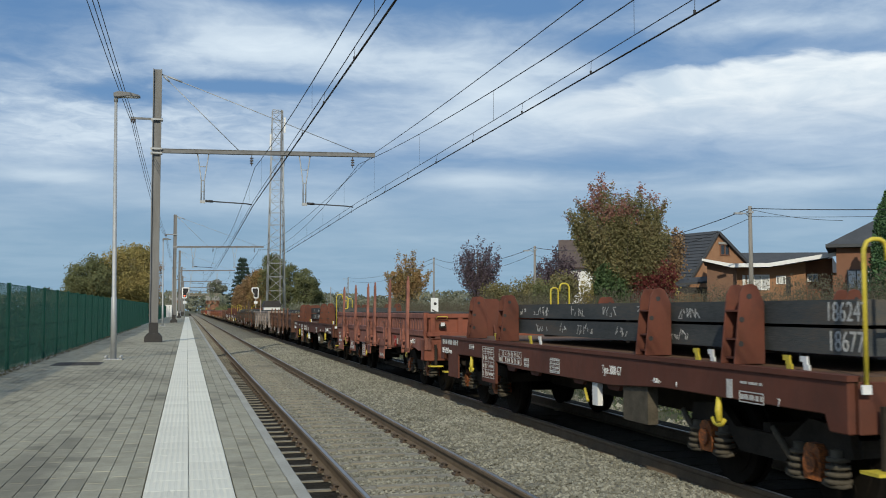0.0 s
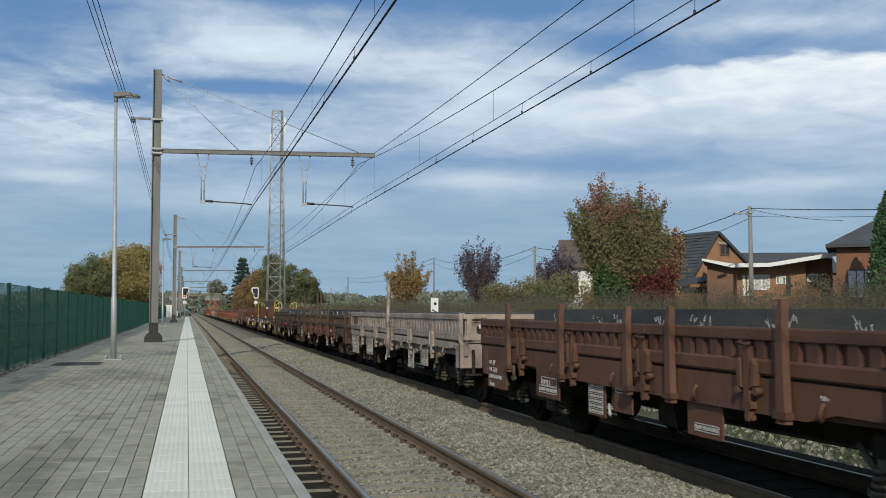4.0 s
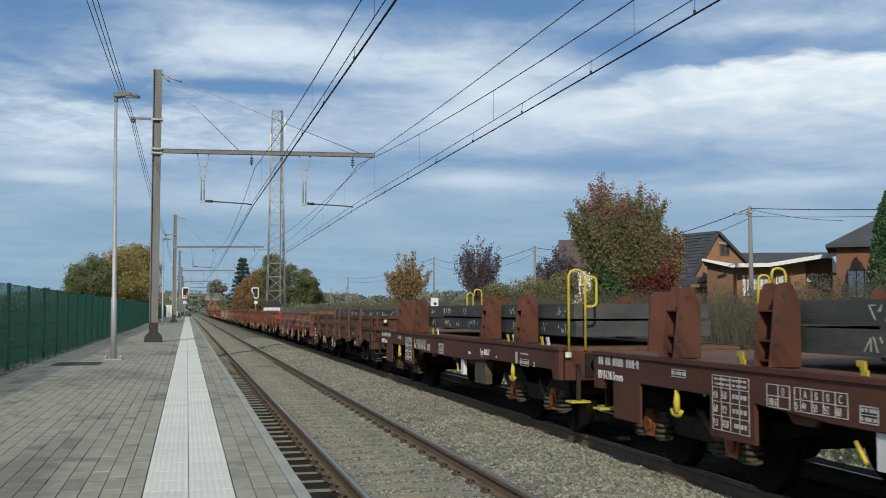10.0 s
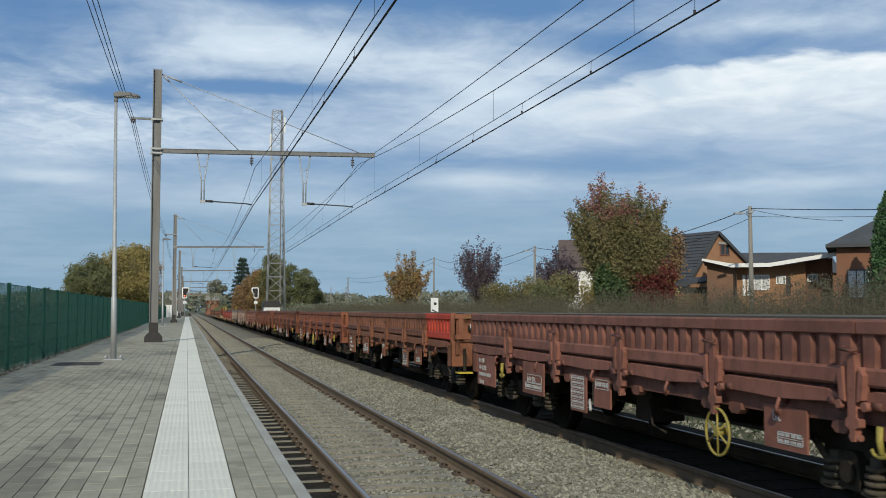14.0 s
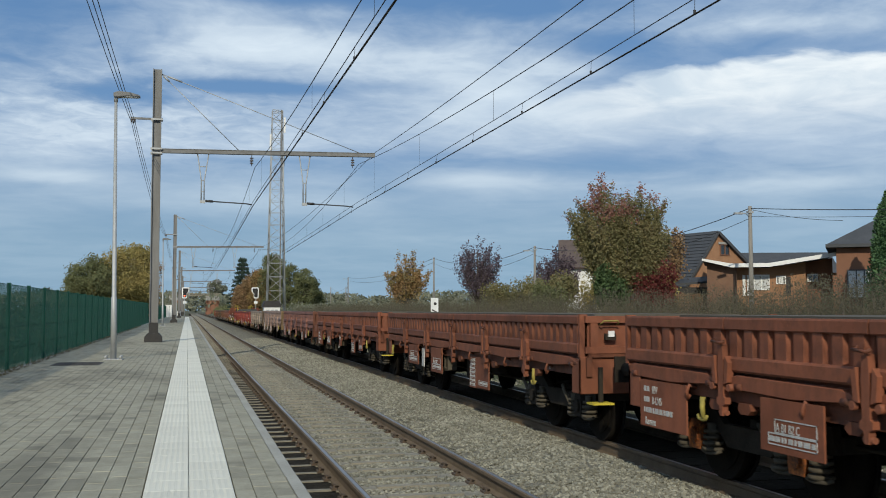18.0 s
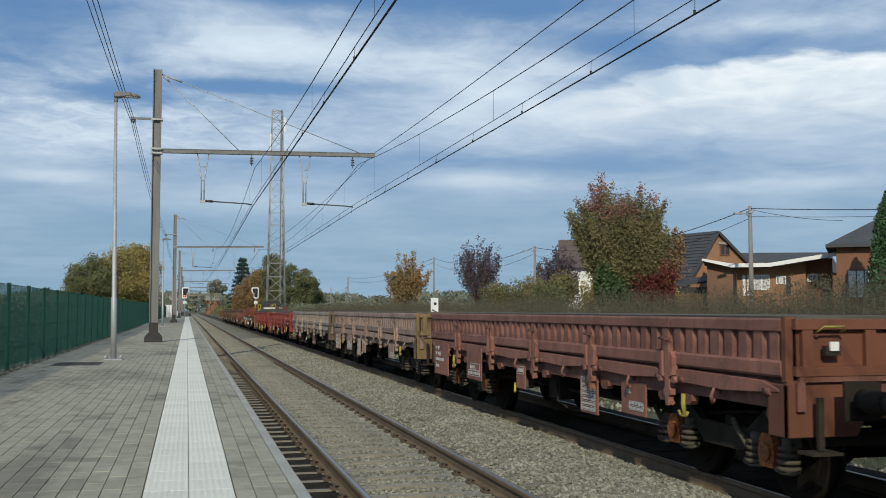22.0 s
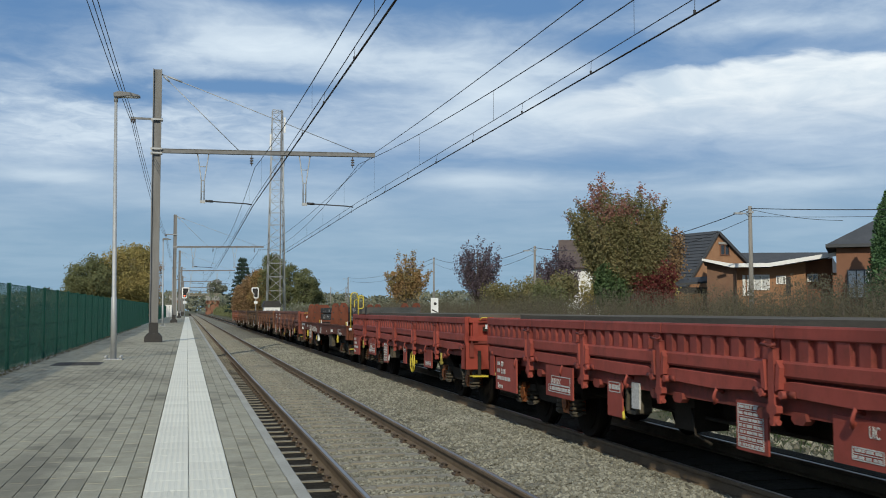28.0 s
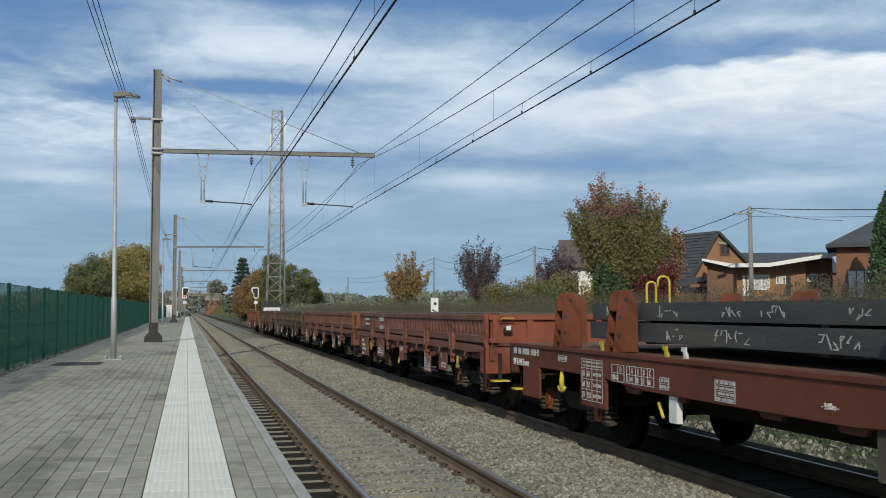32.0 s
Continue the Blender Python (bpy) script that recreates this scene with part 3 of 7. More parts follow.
def drop_side_wagon(n, c, label, stakes=(), endc=None, panel=None, wheel=None, hot=False, step_mat=None, plates=None, load=1.72, wear=0.5, marks=(), tall_to=2.36):
    """A low-sided bogie wagon with ribbed drop sides."""
    wagon = thing("goods_wagon", label, "railway wagon", "wagons of the goods train")
    p = paint("wagon_paint_%d" % n, c, wear)
    pe = paint("wagon_end_paint_%d" % n, endc or tone(c, 1.05), wear * 0.6)
    pu = paint("wagon_frame_paint_%d" % n, tone(c, 0.72), min(1.0, wear + 0.35))
    rnd = random.Random(n)
    L = 12.8
    top = 1.585 if n in (2, 4, 5, 8) else 1.605 if n in (17, 18) else 1.668
    # under-frame and floor
    bm = B()
    box(bm, -1.30, 1.30, 0.20, L - 0.03, 1.14, 1.19)
    part("floor", bm, pu, wagon)
    for s in (-1, 1):
        bm = B()
        a, b = (-1.325, -1.25) if s < 0 else (1.25, 1.325)
        prism(bm, [(0.20, 1.14), (L - 0.03, 1.14), (L - 0.03, 0.90), (10.9, 0.90), (9.2, 0.86), (3.6, 0.86), (1.9, 0.90), (0.20, 0.90)], "x", a, b)
        part("sole_bar", bm, pu, wagon)
    bm = B()
    prism(bm, [(1.9, 1.13), (10.9, 1.13), (10.9, 0.72), (9.4, 0.50), (3.4, 0.50), (1.9, 0.72)], "x", -0.32, -0.26)
    prism(bm, [(1.9, 1.13), (10.9, 1.13), (10.9, 0.72), (9.4, 0.50), (3.4, 0.50), (1.9, 0.72)], "x", 0.26, 0.32)
    part("centre_beam", bm, STEELDARK, wagon)
    for nm, f0, f1 in (("headstock", 0.24, 0.30), ("headstock", L - 0.02, L + 0.04)):
        bm = B()
        prism(bm, [(-1.395, 0.68), (-1.395, 1.14), (1.395, 1.14), (1.395, 0.68), (0.74, 0.68), (0.66, 0.82), (-0.66, 0.82), (-0.74, 0.68)], "y", f0, f1)
        prism(bm, [(-1.395, 0.68), (-1.395, 1.12), (-1.375, 1.12), (-1.375, 0.68)], "y", min(f0, f0 + 0.3 * (f0 < 1)) - (0.24 if f0 > 1 else 0), f1 + (0.24 if f0 < 1 else 0))
        part(nm, bm, pe, wagon, "", 0.008)
    # the two sides: boards of one panel between latches
    ends = [0.30] + LATCH_Y + [L + 0.05]
    for s in (-1, 1):
        for k in range(6):
            y0, y1 = ends[k] + 0.012, ends[k + 1] - 0.012
            pm = p if not (panel and k == panel[0] and s < 0) else paint("wagon_panel_%d" % n, panel[1], 0.2)
            bm = B()
            xi, xo = 1.325 * s, 1.345 * s
            box(bm, min(xi, xo), max(xi, xo), y0, y1, 1.19, top - 0.008)
            side = part("drop_side", bm, pm, wagon)
            bm = B()
            prism(bm, [(s * 1.33, top - 0.113), (s * 1.33, top), (s * 1.395, top), (s * 1.405, top - 0.018), (s * 1.405, top - 0.103), (s * 1.395, top - 0.113)], "y", y0, y1)
            part("top_rail", bm, pm, side)
            bm = B()
            prism(bm, [(s * 1.33, 1.175), (s * 1.33, 1.315), (s * 1.39, 1.315), (s * 1.41, 1.295), (s * 1.41, 1.195), (s * 1.395, 1.175)], "y", y0, y1)
            part("bottom_rail", bm, pm, side)
            if n >= 22 and s < 0:
                bm = B()
                for r in range(8):
                    yc = y0 + (y1 - y0) * (r + 0.5) / 8
                    prism(bm, [(-1.34, yc - 0.082), (-1.388, yc - 0.066), (-1.388, yc + 0.066), (-1.34, yc + 0.082)], "z", 1.310, top - 0.108)
                part("ribs", bm, pm, side)
            for r in range(8 if s < 0 and n < 22 else 0):
                cnt = 8
                yc = y0 + (y1 - y0) * (r + 0.5) / cnt
                wd = 0.082 if r != 4 else 0.100
                bm = B()
                prism(bm, [(s * 1.34, yc - wd), (s * 1.388, yc - wd * 0.80), (s * 1.388, yc + wd * 0.80), (s * 1.34, yc + wd)], "z", 1.310, top - 0.108)
                part("rib", bm, pm if not (n == 3 and k == 5 and r in (4, 5, 6)) else paint("rust_patch", (0.13, 0.07, 0.05), 0.5), side)
        if n in (0, 2, 4, 8):
            bm = B()
            prism(bm, [(0.22, 1.15), (L - 0.04, 1.15), (L - 0.04, 0.90), (12.0, 0.87), (11.7, 0.93), (9.6, 0.93), (9.2, 0.84), (3.6, 0.84), (3.2, 0.93), (1.2, 0.93), (0.9, 0.87), (0.22, 0.90)], "x", s * 1.30, s * 1.385)
            part("side_sill", bm, p, wagon)
        for k in range(6 if s < 0 and n not in (0, 2, 4, 8) else 0):
            y0, y1 = ends[k] + (0.10 if k else 0.06), ends[k + 1] - (0.10 if k < 5 else 0.06)
            # curved beam that hangs below each panel
            bm = B()
            ym = (y0 + y1) / 2
            prism(bm, [(y0, 1.075), (y0 + 0.25, 1.135), (y1 - 0.12, 1.15), (y1, 1.13), (y1, 1.06), (y1 - 0.15, 1.02), (ym, 1.00), (y0 + 0.2, 1.035), (y0, 1.05)], "x", s * 1.325, s * 1.405)
            part("hinge_beam", bm, p if not (n == 5 and k == 2) else paint("fresh_red", (0.42, 0.06, 0.04), 0.2), wagon, "", 0.006)
            for yy in (y0 + 0.16, y1 - 0.16) if n < 21 else ():
                bm = B()
                prism(bm, [(yy - 0.09, 0.90), (yy + 0.09, 0.90), (yy + 0.11, 0.84), (yy + 0.06, 0.80), (yy - 0.06, 0.80), (yy - 0.11, 0.84)], "x", s * 1.28, s * 1.36)
                part("stake_pocket", bm, pu, wagon)
                bm = B()
                disc(bm, "y", (s * 1.385, yy + 0.02, 1.045), 0.036, -0.06, 0.06, 8)
                part("hinge_knuckle", bm, pu, wagon)
        for y in LATCH_Y:
            bm = B()
            prism(bm, [(y - 0.035, 1.42), (y + 0.035, 1.42), (y + 0.05, 1.22), (y + 0.045, 0.95), (y + 0.075, 0.93), (y + 0.075, 0.88), (y + 0.03, 0.86), (y + 0.025, 0.77), (y - 0.025, 0.77), (y - 0.03, 0.86), (y - 0.075, 0.88), (y - 0.075, 0.93), (y - 0.045, 0.95), (y - 0.05, 1.22)], "x", s * 1.385, s * 1.445)
            for d in (-1, 1):
                disc(bm, "x", (s * 1.38, y + d * 0.15, 1.035), 0.036, 0, s * 0.075, 10)
            disc(bm, "y", (s * 1.41, y, 0.80), 0.026, -0.06, 0.06, 8)
            post = part("latch_post", bm, p if n != 4 else paint("latch_red", (0.16, 0.058, 0.038), 0.5), wagon)
            for d in (-1, 1) if s < 0 else ():
                bm = B()
                prism(bm, [(y + d * 0.10, 1.32), (y + d * 0.15, 1.26), (y + d * 0.13, 1.08), (y + d * 0.07, 1.06)], "x", s * 1.39, s * 1.455)
                part("latch_wing", bm, p, post)
            if s > 0:
                continue
            bm = B()
            tube(bm, [(s * 1.44, y + 0.07, 1.47), (s * 1.475, y + 0.10, 1.45), (s * 1.475, y - 0.06, 1.435), (s * 1.45, y - 0.09, 1.455)], 0.014, 6)
            part("latch_hook", bm, pu, post)
        for y in (1.45, 3.35, 5.40, 7.40, 9.45, 11.4) if s < 0 and n < 21 else ():
            bm = B()
            tube(bm, [(s * 1.32, y, 0.97), (s * 1.40, y, 1.00), (s * 1.42, y + 0.01, 0.93), (s * 1.40, y + 0.03, 0.87), (s * 1.375, y + 0.04, 0.90)], 0.020, 6)
            part("rope_hook", bm, p, wagon)
        for i, y in enumerate(STAKE_Y):
            if (s, i) not in stakes:
                continue
            bm = B()
            tall = (tall_to[i] if isinstance(tall_to, tuple) else tall_to) + rnd.uniform(-0.03, 0.03)
            slim = tall > 1.95
            v = [(s * 1.40, 0.80, 0.085), (s * 1.405, 1.10, 0.075), (s * 1.405, 1.62, 0.060), (s * 1.39, tall - 0.30 if slim else tall - 0.05, 0.042), (s * 1.39, tall, 0.018 if slim else 0.035)]
            rings = []
            for x, z, h in v:
                rings.append([bm.verts.new((x + dx * s, y + dy, z)) for dx, dy in ((0, -h), (0.06, -h * 0.8), (0.06, h * 0.8), (0, h))])
            for a, b in zip(rings, rings[1:]):
                for q in range(4):
                    bm.faces.new((a[q], a[(q + 1) % 4], b[(q + 1) % 4], b[q]))
            bm.faces.new(rings[0][::-1])
            bm.faces.new(rings[-1])
            bmesh.ops.recalc_face_normals(bm, faces=bm.faces[:])
            if tall > 2.25:
                tube(bm, [(s * 1.41, y, tall - 0.04), (s * 1.41, y + 0.01, tall + 0.05), (s * 1.41, y + 0.04, tall + 0.085), (s * 1.41, y + 0.08, tall + 0.075), (s * 1.41, y + 0.095, tall + 0.03), (s * 1.41, y + 0.085, tall - 0.01)], [0.018, 0.016, 0.015, 0.014, 0.013, 0.010], 6)
            stk = part("stake", bm, p, wagon, "tall tapered steel side stake")
            bm = B()
            box(bm, min(s * 1.39, s * 1.475), max(s * 1.39, s * 1.475), y - 0.10, y + 0.10, 0.84, 0.90)
            part("stake_pocket", bm, pu, stk, "", 0.008)
    # ends
    for y0, y1, d in ((0.25, 0.30, -1), (L + 0.05, L + 0.10, 1)):
        bm = B()
        box(bm, -1.33, 1.33, y0, y1, 1.15, top - 0.008)
        e = part("end_wall", bm, pe, wagon, "", 0.006)
        yo = y0 if d < 0 else y1
        for x in (-1.22, -0.62, 0.0, 0.62, 1.22):
            bm = B()
            box(bm, x - 0.05, x + 0.05, min(yo, yo + d * 0.05), max(yo, yo + d * 0.05), 1.15, top - 0.028)
            part("end_rib", bm, pe, e)
        for z0, z1 in ((top - 0.093, top - 0.013), (1.19, 1.27)):
            bm = B()
            box(bm, -1.34, 1.34, min(yo, yo + d * 0.06), max(yo, yo + d * 0.06), z0, z1)
            part("end_rail", bm, pe, e)
        for xa in (-1.40, 1.30):
            bm = B()
            box(bm, xa, xa + 0.10, min(yo, yo - d * 0.06), max(yo, yo - d * 0.06), 1.14, top + 0.012)
            part("corner_post", bm, pe, wagon, "", 0.01)
    lamp_iron(wagon, 0.20, YELLOW if n in (0, 17, 18, 20) else OLDYELLOW)
    end_gear(wagon, True)
    end_gear(wagon, False)
    steps(wagon, 0.12, step_mat or STEELDARK)
    if n < 9:
        steps(wagon, L + 0.05, step_mat or STEELDARK)
    bogie(wagon, 1.9, hot)
    bogie(wagon, 10.9, hot)
    # plates that hang below the frame
    pc = paint("wagon_plate_%d" % n, plates or tone(c, 0.95), wear * 0.7)
    for i, (kind, y0, y1, z0) in enumerate(PLATES.get(n, PLATES_A)):
        big = n in (0, 4, 8, 14) and kind in ("num", "abc")
        px = -1.425 if big else -1.41 if kind in ("num", "abc") else -1.345
        z1 = 1.10 if big else 0.99 if kind in ("num", "abc") else 0.93
        bm = B()
        box(bm, px, px + 0.02, y0, y1, z0, z1)
        pl = part("number_plate_panel" if kind == "num" else "data_plate", bm, CHALK if kind == "wh" else pc, wagon, "", 0.004)
        px -= 0.001
        if kind == "abc":
            bars(pl, px, y0 + 0.08, y1 - 0.12, z0 + 0.06, z0 + 0.16, 1, CHALK, True, "inscription_panel", n)
            bars(pl, px, y0 + 0.08, y1 - 0.22, z0 + 0.16, z0 + 0.28, 1, CHALK, True, "inscription_frame", n + 5, fill=False)
            lettering(pl, "A B1 B2 C", px - 0.001, y1 - 0.24, z0 + 0.175, 0.10, CHALK, squeeze=0.8)
        elif kind == "tab":
            bars(pl, px, y0 + 0.06, y1 - 0.03, z0 + 0.03, z1 - 0.03, 7, CHALK, True, "inscription_panel", n + 30)
        elif kind == "num":
            owner = "B-BLX" if n in (3, 4, 5, 15) else "B-LNS"
            for row, (word, ya, yb) in enumerate((("RIV", 0.10, 0.19), (owner, 0.10, 0.19), ("", 0.10, 0.72), ("Remms", 0, 0))):
                zr = z1 - 0.135 - 0.112 * row
                if yb:
                    bars(pl, px, y1 - yb - 0.06, y1 - ya + 0.02, zr - 0.018, zr + 0.105, 1, CHALK, False, "number_bars", n + 50 + row)
                if word:
                    lettering(pl, word, px, y1 - (yb + 0.10 if yb else 0.12), zr, 0.115, CHALK, squeeze=0.75)
        elif kind == "uic":
            lettering(pl, "UIC" if n not in (4, 5) else "UIC S", px, y1 - 0.14 if n != 17 else y0 + 0.22, z1 - 0.13 if n not in (4, 5) else z0 + 0.03, 0.13, CHALK, squeeze=0.6)
            bars(pl, px, y0 + 0.05, y0 + 0.42, z0 + 0.05, z0 + 0.15, 2, CHALK, True, "inscription_panel", n + 24) if n not in (4, 5) else bars(pl, px, y1 - 0.22, y1 - 0.04, z0 + 0.14, z0 + 0.32, 2, CHALK, True, "inscription_panel", n + 24)
        elif kind == "pl":
            bars(pl, px, y0 + 0.06, y1 - 0.15, z0 + 0.05, z0 + 0.13, 1, CHALK, True, "inscription_panel", n + 26)
        elif kind == "sm":
            bars(pl, px, y0 + 0.05, y1 - 0.05, z1 - 0.15, z1 - 0.03, 1, CHALK, True, "inscription_panel", n + 25)
    for y0, y1, z0, z1, sc, wt in SILL_MARKS.get(n, ()):
        bm = B()
        box(bm, -1.389, -1.380, y0, y1, z0, z1)
        part("sill_panel", bm, paint("sill_panel_%d_%d" % (n, int(y0 * 10)), sc, wt), wagon, "patch of another paint on the side sill")
    lettering(wagon, "9.00m", -1.386, 3.4, 1.03, 0.055, CHALK)
    if n == 8:
        lettering(wagon, "14.04m", -1.388, 7.62, 1.03, 0.10)
    if n == 0:
        lettering(wagon, "Type 3514C3", -1.388, 1.66, 1.01, 0.14, squeeze=0.66)
    if n == 4:
        lettering(wagon, "Type 3514C3", -1.391, 3.55, 1.00, 0.10, CHALK, squeeze=0.6)
    if n == 17:
        lettering(wagon, "Type 3514C3", -1.408, 1.64, 1.035, 0.11, CHALK, squeeze=0.66)
    if n in (12, 13):
        lettering(wagon, "2", -1.33, 1.55, 0.93, 0.11, CHALK, squeeze=0.7)
    # brake gear
    bm = B()
    box(bm, -1.30, -1.12, 7.36, 7.40, 0.58, 0.92)
    box(bm, -1.30, -1.12, 7.62, 7.66, 0.58, 0.92)
    box(bm, -1.30, -1.12, 7.40, 7.62, 0.56, 0.60)
    box(bm, -1.28, -1.16, 7.45, 7.58, 0.66, 0.78)
    part("brake_lever_box", bm, SPRING, wagon)
    bm = B()
    tube(bm, [(-1.31, 7.72, 0.62), (-1.35, 7.60, 0.50)], 0.018, 6)
    part("brake_lever", bm, YELLOW if n in (0, 14, 17, 20) else CHALK, wagon, "brake changeover lever")
    bm = B()
    disc(bm, "y", (-0.55, 5.9, 0.72), 0.20, -0.55, 0.55, 16)
    part("air_tank", bm, STEELDARK, wagon)
    bm = B()
    tube(bm, [(-0.85, 1.2, 0.80), (-0.88, 3.0, 0.62), (-0.88, 6.4, 0.60), (-0.88, 9.8, 0.62), (-0.85, 11.6, 0.80)], 0.022, 6)
    tube(bm, [(0.10, 2.6, 0.46), (0.10, 10.2, 0.44)], 0.028, 6)
    part("brake_rod", bm, STEELDARK, wagon, "dark brake rods below the floor")
    bm = B()
    box(bm, -1.02, -0.62, 6.55, 7.00, 0.46, 0.86)
    tube(bm, [(-1.10, 6.45, 0.72), (-1.14, 6.30, 0.46), (-1.10, 6.05, 0.40)], 0.014, 6)
    part("brake_gear", bm, STEELDARK, wagon, "dark brake cylinder and levers", 0.02)
    for yy in (2.12, 12.45 if n in (12, 17) else 11.2):
        bm = B()
        tube(bm, [(-1.36, yy, 0.90), (-1.37, yy, 0.80), (-1.37, yy - 0.02, 0.70)], [0.030, 0.026, 0.022], 8)
        tube(bm, [(-1.37, yy - 0.09, 0.725), (-1.37, yy - 0.06, 0.69), (-1.37, yy, 0.68), (-1.37, yy + 0.06, 0.69), (-1.37, yy + 0.09, 0.725)], 0.018, 6)
        tap = n in (0, 9, 11, 12, 13, 14, 15, 17, 18, 20)
        part("drain_tap", bm, OLDYELLOW if tap else SPRING, wagon, "yellow pull tap" if tap else "")
    if wheel:
        bm = B()
        ring = [(-1.42, wheel + 0.215 * math.cos(a), 0.61 + 0.215 * math.sin(a)) for a in [i * math.pi / 12 for i in range(25)]]
        tube(bm, ring, 0.014, 6, False)
        for a in (0.5, 1.55, 2.6):
            tube(bm, [(-1.42, wheel + 0.215 * math.cos(a), 0.61 + 0.215 * math.sin(a)), (-1.42, wheel - 0.215 * math.cos(a), 0.61 - 0.215 * math.sin(a))], 0.010, 6)
        disc(bm, "x", (-1.42, wheel, 0.61), 0.04, -0.02, 0.10, 8)
        part("hand_wheel", bm, YELLOW if n == 18 else OLDYELLOW, wagon, "yellow spoked brake hand wheel")
    for i, (y0, y1, z0, z1) in enumerate(marks):
        bars(wagon, -1.409, y0, y1, z0, z1, 2, CHALK, False, "chalk_mark", n + 70 + i)
    return wagon


def grid(parent, x, ys, zs):
    """Thin white ruled lines of a painted table on the near side."""
    bm = B()
    for z in zs:
        box(bm, x - 0.004, x, ys[0], ys[-1], z - 0.004, z + 0.004)
    for y in ys:
        box(bm, x - 0.004, x, y - 0.004, y + 0.004, zs[0], zs[-1])
    return part("table_lines", bm, CHALK, parent, "thin white ruled lines")


def flat_wagon(n, c, label):
    """A bogie flat wagon with two pairs of plate stanchions on each side."""
    wagon = thing("flat_wagon", label, "railway wagon", "wagons of the goods train")
    p = paint("flat_paint_%d" % n, c, 0.3)
    pd = paint("flat_deck_paint_%d" % n, (0.15, 0.085, 0.062), 0.5, 0.85)
    ps = paint("flat_post_paint_%d" % n, (c[0] * 1.15, c[1] * 1.10, c[2] * 1.1), 0.45)
    L = 12.3
    for s in (-1, 1):
        bm = B()
        prism(bm, [(0.02, 1.22), (L - 0.02, 1.22), (L - 0.02, 0.80), (L - 0.26, 0.80), (L - 0.32, 0.93), (9.2, 0.93), (7.9, 0.86), (4.4, 0.86), (3.1, 0.93), (0.32, 0.93), (0.26, 0.80), (0.02, 0.80)],
              "x", s * 1.33, s * 1.40)
        part("sole_bar", bm, p, wagon, "", 0.01)
        bm = B()
        box(bm, min(s * 1.30, s * 1.42), max(s * 1.30, s * 1.42), 0.0, L, 1.20, 1.245)
        part("deck_edge", bm, p, wagon, "", 0.008)
    bm = B()
    box(bm, -1.32, 1.32, 0.0, L, 1.17, 1.235)
    part("deck", bm, pd, wagon, "rusty brown steel deck")
    for y0, y1 in ((0.0, 0.06), (L - 0.06, L)):
        bm = B()
        prism(bm, [(-1.32, 0.80), (1.32, 0.80), (1.32, 1.20), (-1.32, 1.20)], "y", y0 - 0.006, y1 + 0.006)
        part("headstock", bm, p, wagon, "", 0.008)
    bm = B()
    prism(bm, [(1.6, 1.16), (10.7, 1.16), (10.7, 0.72), (9.2, 0.52), (3.1, 0.52), (1.6, 0.72)], "x", -0.32, -0.26)
    prism(bm, [(1.6, 1.16), (10.7, 1.16), (10.7, 0.72), (9.2, 0.52), (3.1, 0.52), (1.6, 0.72)], "x", 0.26, 0.32)
    part("centre_beam", bm, STEELDARK, wagon)
    for y in (4.45, 5.55, 7.25, 8.35):
        bm = B()
        prism(bm, [(y - 0.28, 0.92), (y + 0.28, 0.92), (y + 0.14, 0.80), (y - 0.14, 0.80)], "x", -1.345, -1.30)
        part("stiffener_plate", bm, p, wagon)
    # stanchions: two upright plates across the wagon with shelves between them, open to the outside
    for s in (-1, 1):
        for y in (1.62, 3.48, 8.76, 10.53):
            shape = [(s * 1.395, 1.245), (s * 1.08, 1.245), (s * 1.08, 1.80), (s * 1.15, 1.955), (s * 1.20, 1.975), (s * 1.28, 1.965), (s * 1.325, 1.88)]
            bm = B()
            prism(bm, shape, "y", y, y + 0.022)
            st = part("stanchion", bm, ps, wagon, "tall red-brown plate stanchion", 0.005)
            bm = B()
            prism(bm, shape, "y", y + 0.235, y + 0.257)
            part("stanchion_flange", bm, ps, st, "", 0.005)
            bm = B()
            box(bm, min(s * 1.085, s * 1.105), max(s * 1.085, s * 1.105), y + 0.022, y + 0.235, 1.245, 1.80)
            part("stanchion_web", bm, ps, st)
            for z in (1.30, 1.47, 1.73):
                bm = B()
                box(bm, min(s * 1.10, s * 1.345), max(s * 1.10, s * 1.345), y + 0.022, y + 0.235, z - 0.009, z + 0.009)
                part("stanchion_rib", bm, ps, st)
            for x, z in ((1.325, 1.43), (1.315, 1.65), (1.235, 1.86)):
                bm = B()
                disc(bm, "y", (s * x, y - 0.001, z), 0.026, -0.003, 0.002, 12)
                part("bolt_hole", bm, BLACKPAINT, st, "round dark bolt hole")
    # yellow hand rails at the front end
    for x0, d, y, top in ((-1.28, 1, -0.04, 2.27), (1.28, -1, L + 0.04, 2.27)):
        bm = B()
        tube(bm, [(x0 + d * a, y, z) for a, z in ((0, 1.16), (0, top - 0.08), (0.03, top - 0.02), (0.08, top), (0.14, top), (0.18, top - 0.02), (0.20, top - 0.07), (0.20, top - 0.16))], 0.018, 8)
        tube(bm, [(x0 + d * a, y, z) for a, z in ((0.235, 1.20), (0.235, top - 0.16), (0.25, top - 0.11), (0.29, top - 0.09), (0.34, top - 0.09), (0.38, top - 0.11), (0.395, top - 0.16), (0.395, 1.84), (0.38, 1.80), (0.33, 1.78), (0.245, 1.78))], 0.018, 8)
        part("hand_rail", bm, YELLOW, wagon, "bright yellow bent hand rail")
    bm = B()
    box(bm, -1.34, -1.26, -0.075, -0.055, 1.11, 1.18)
    part("tail_plate", bm, WHITE, wagon, "small white square end plate")
    end_gear(wagon, True)
    end_gear(wagon, False, L)
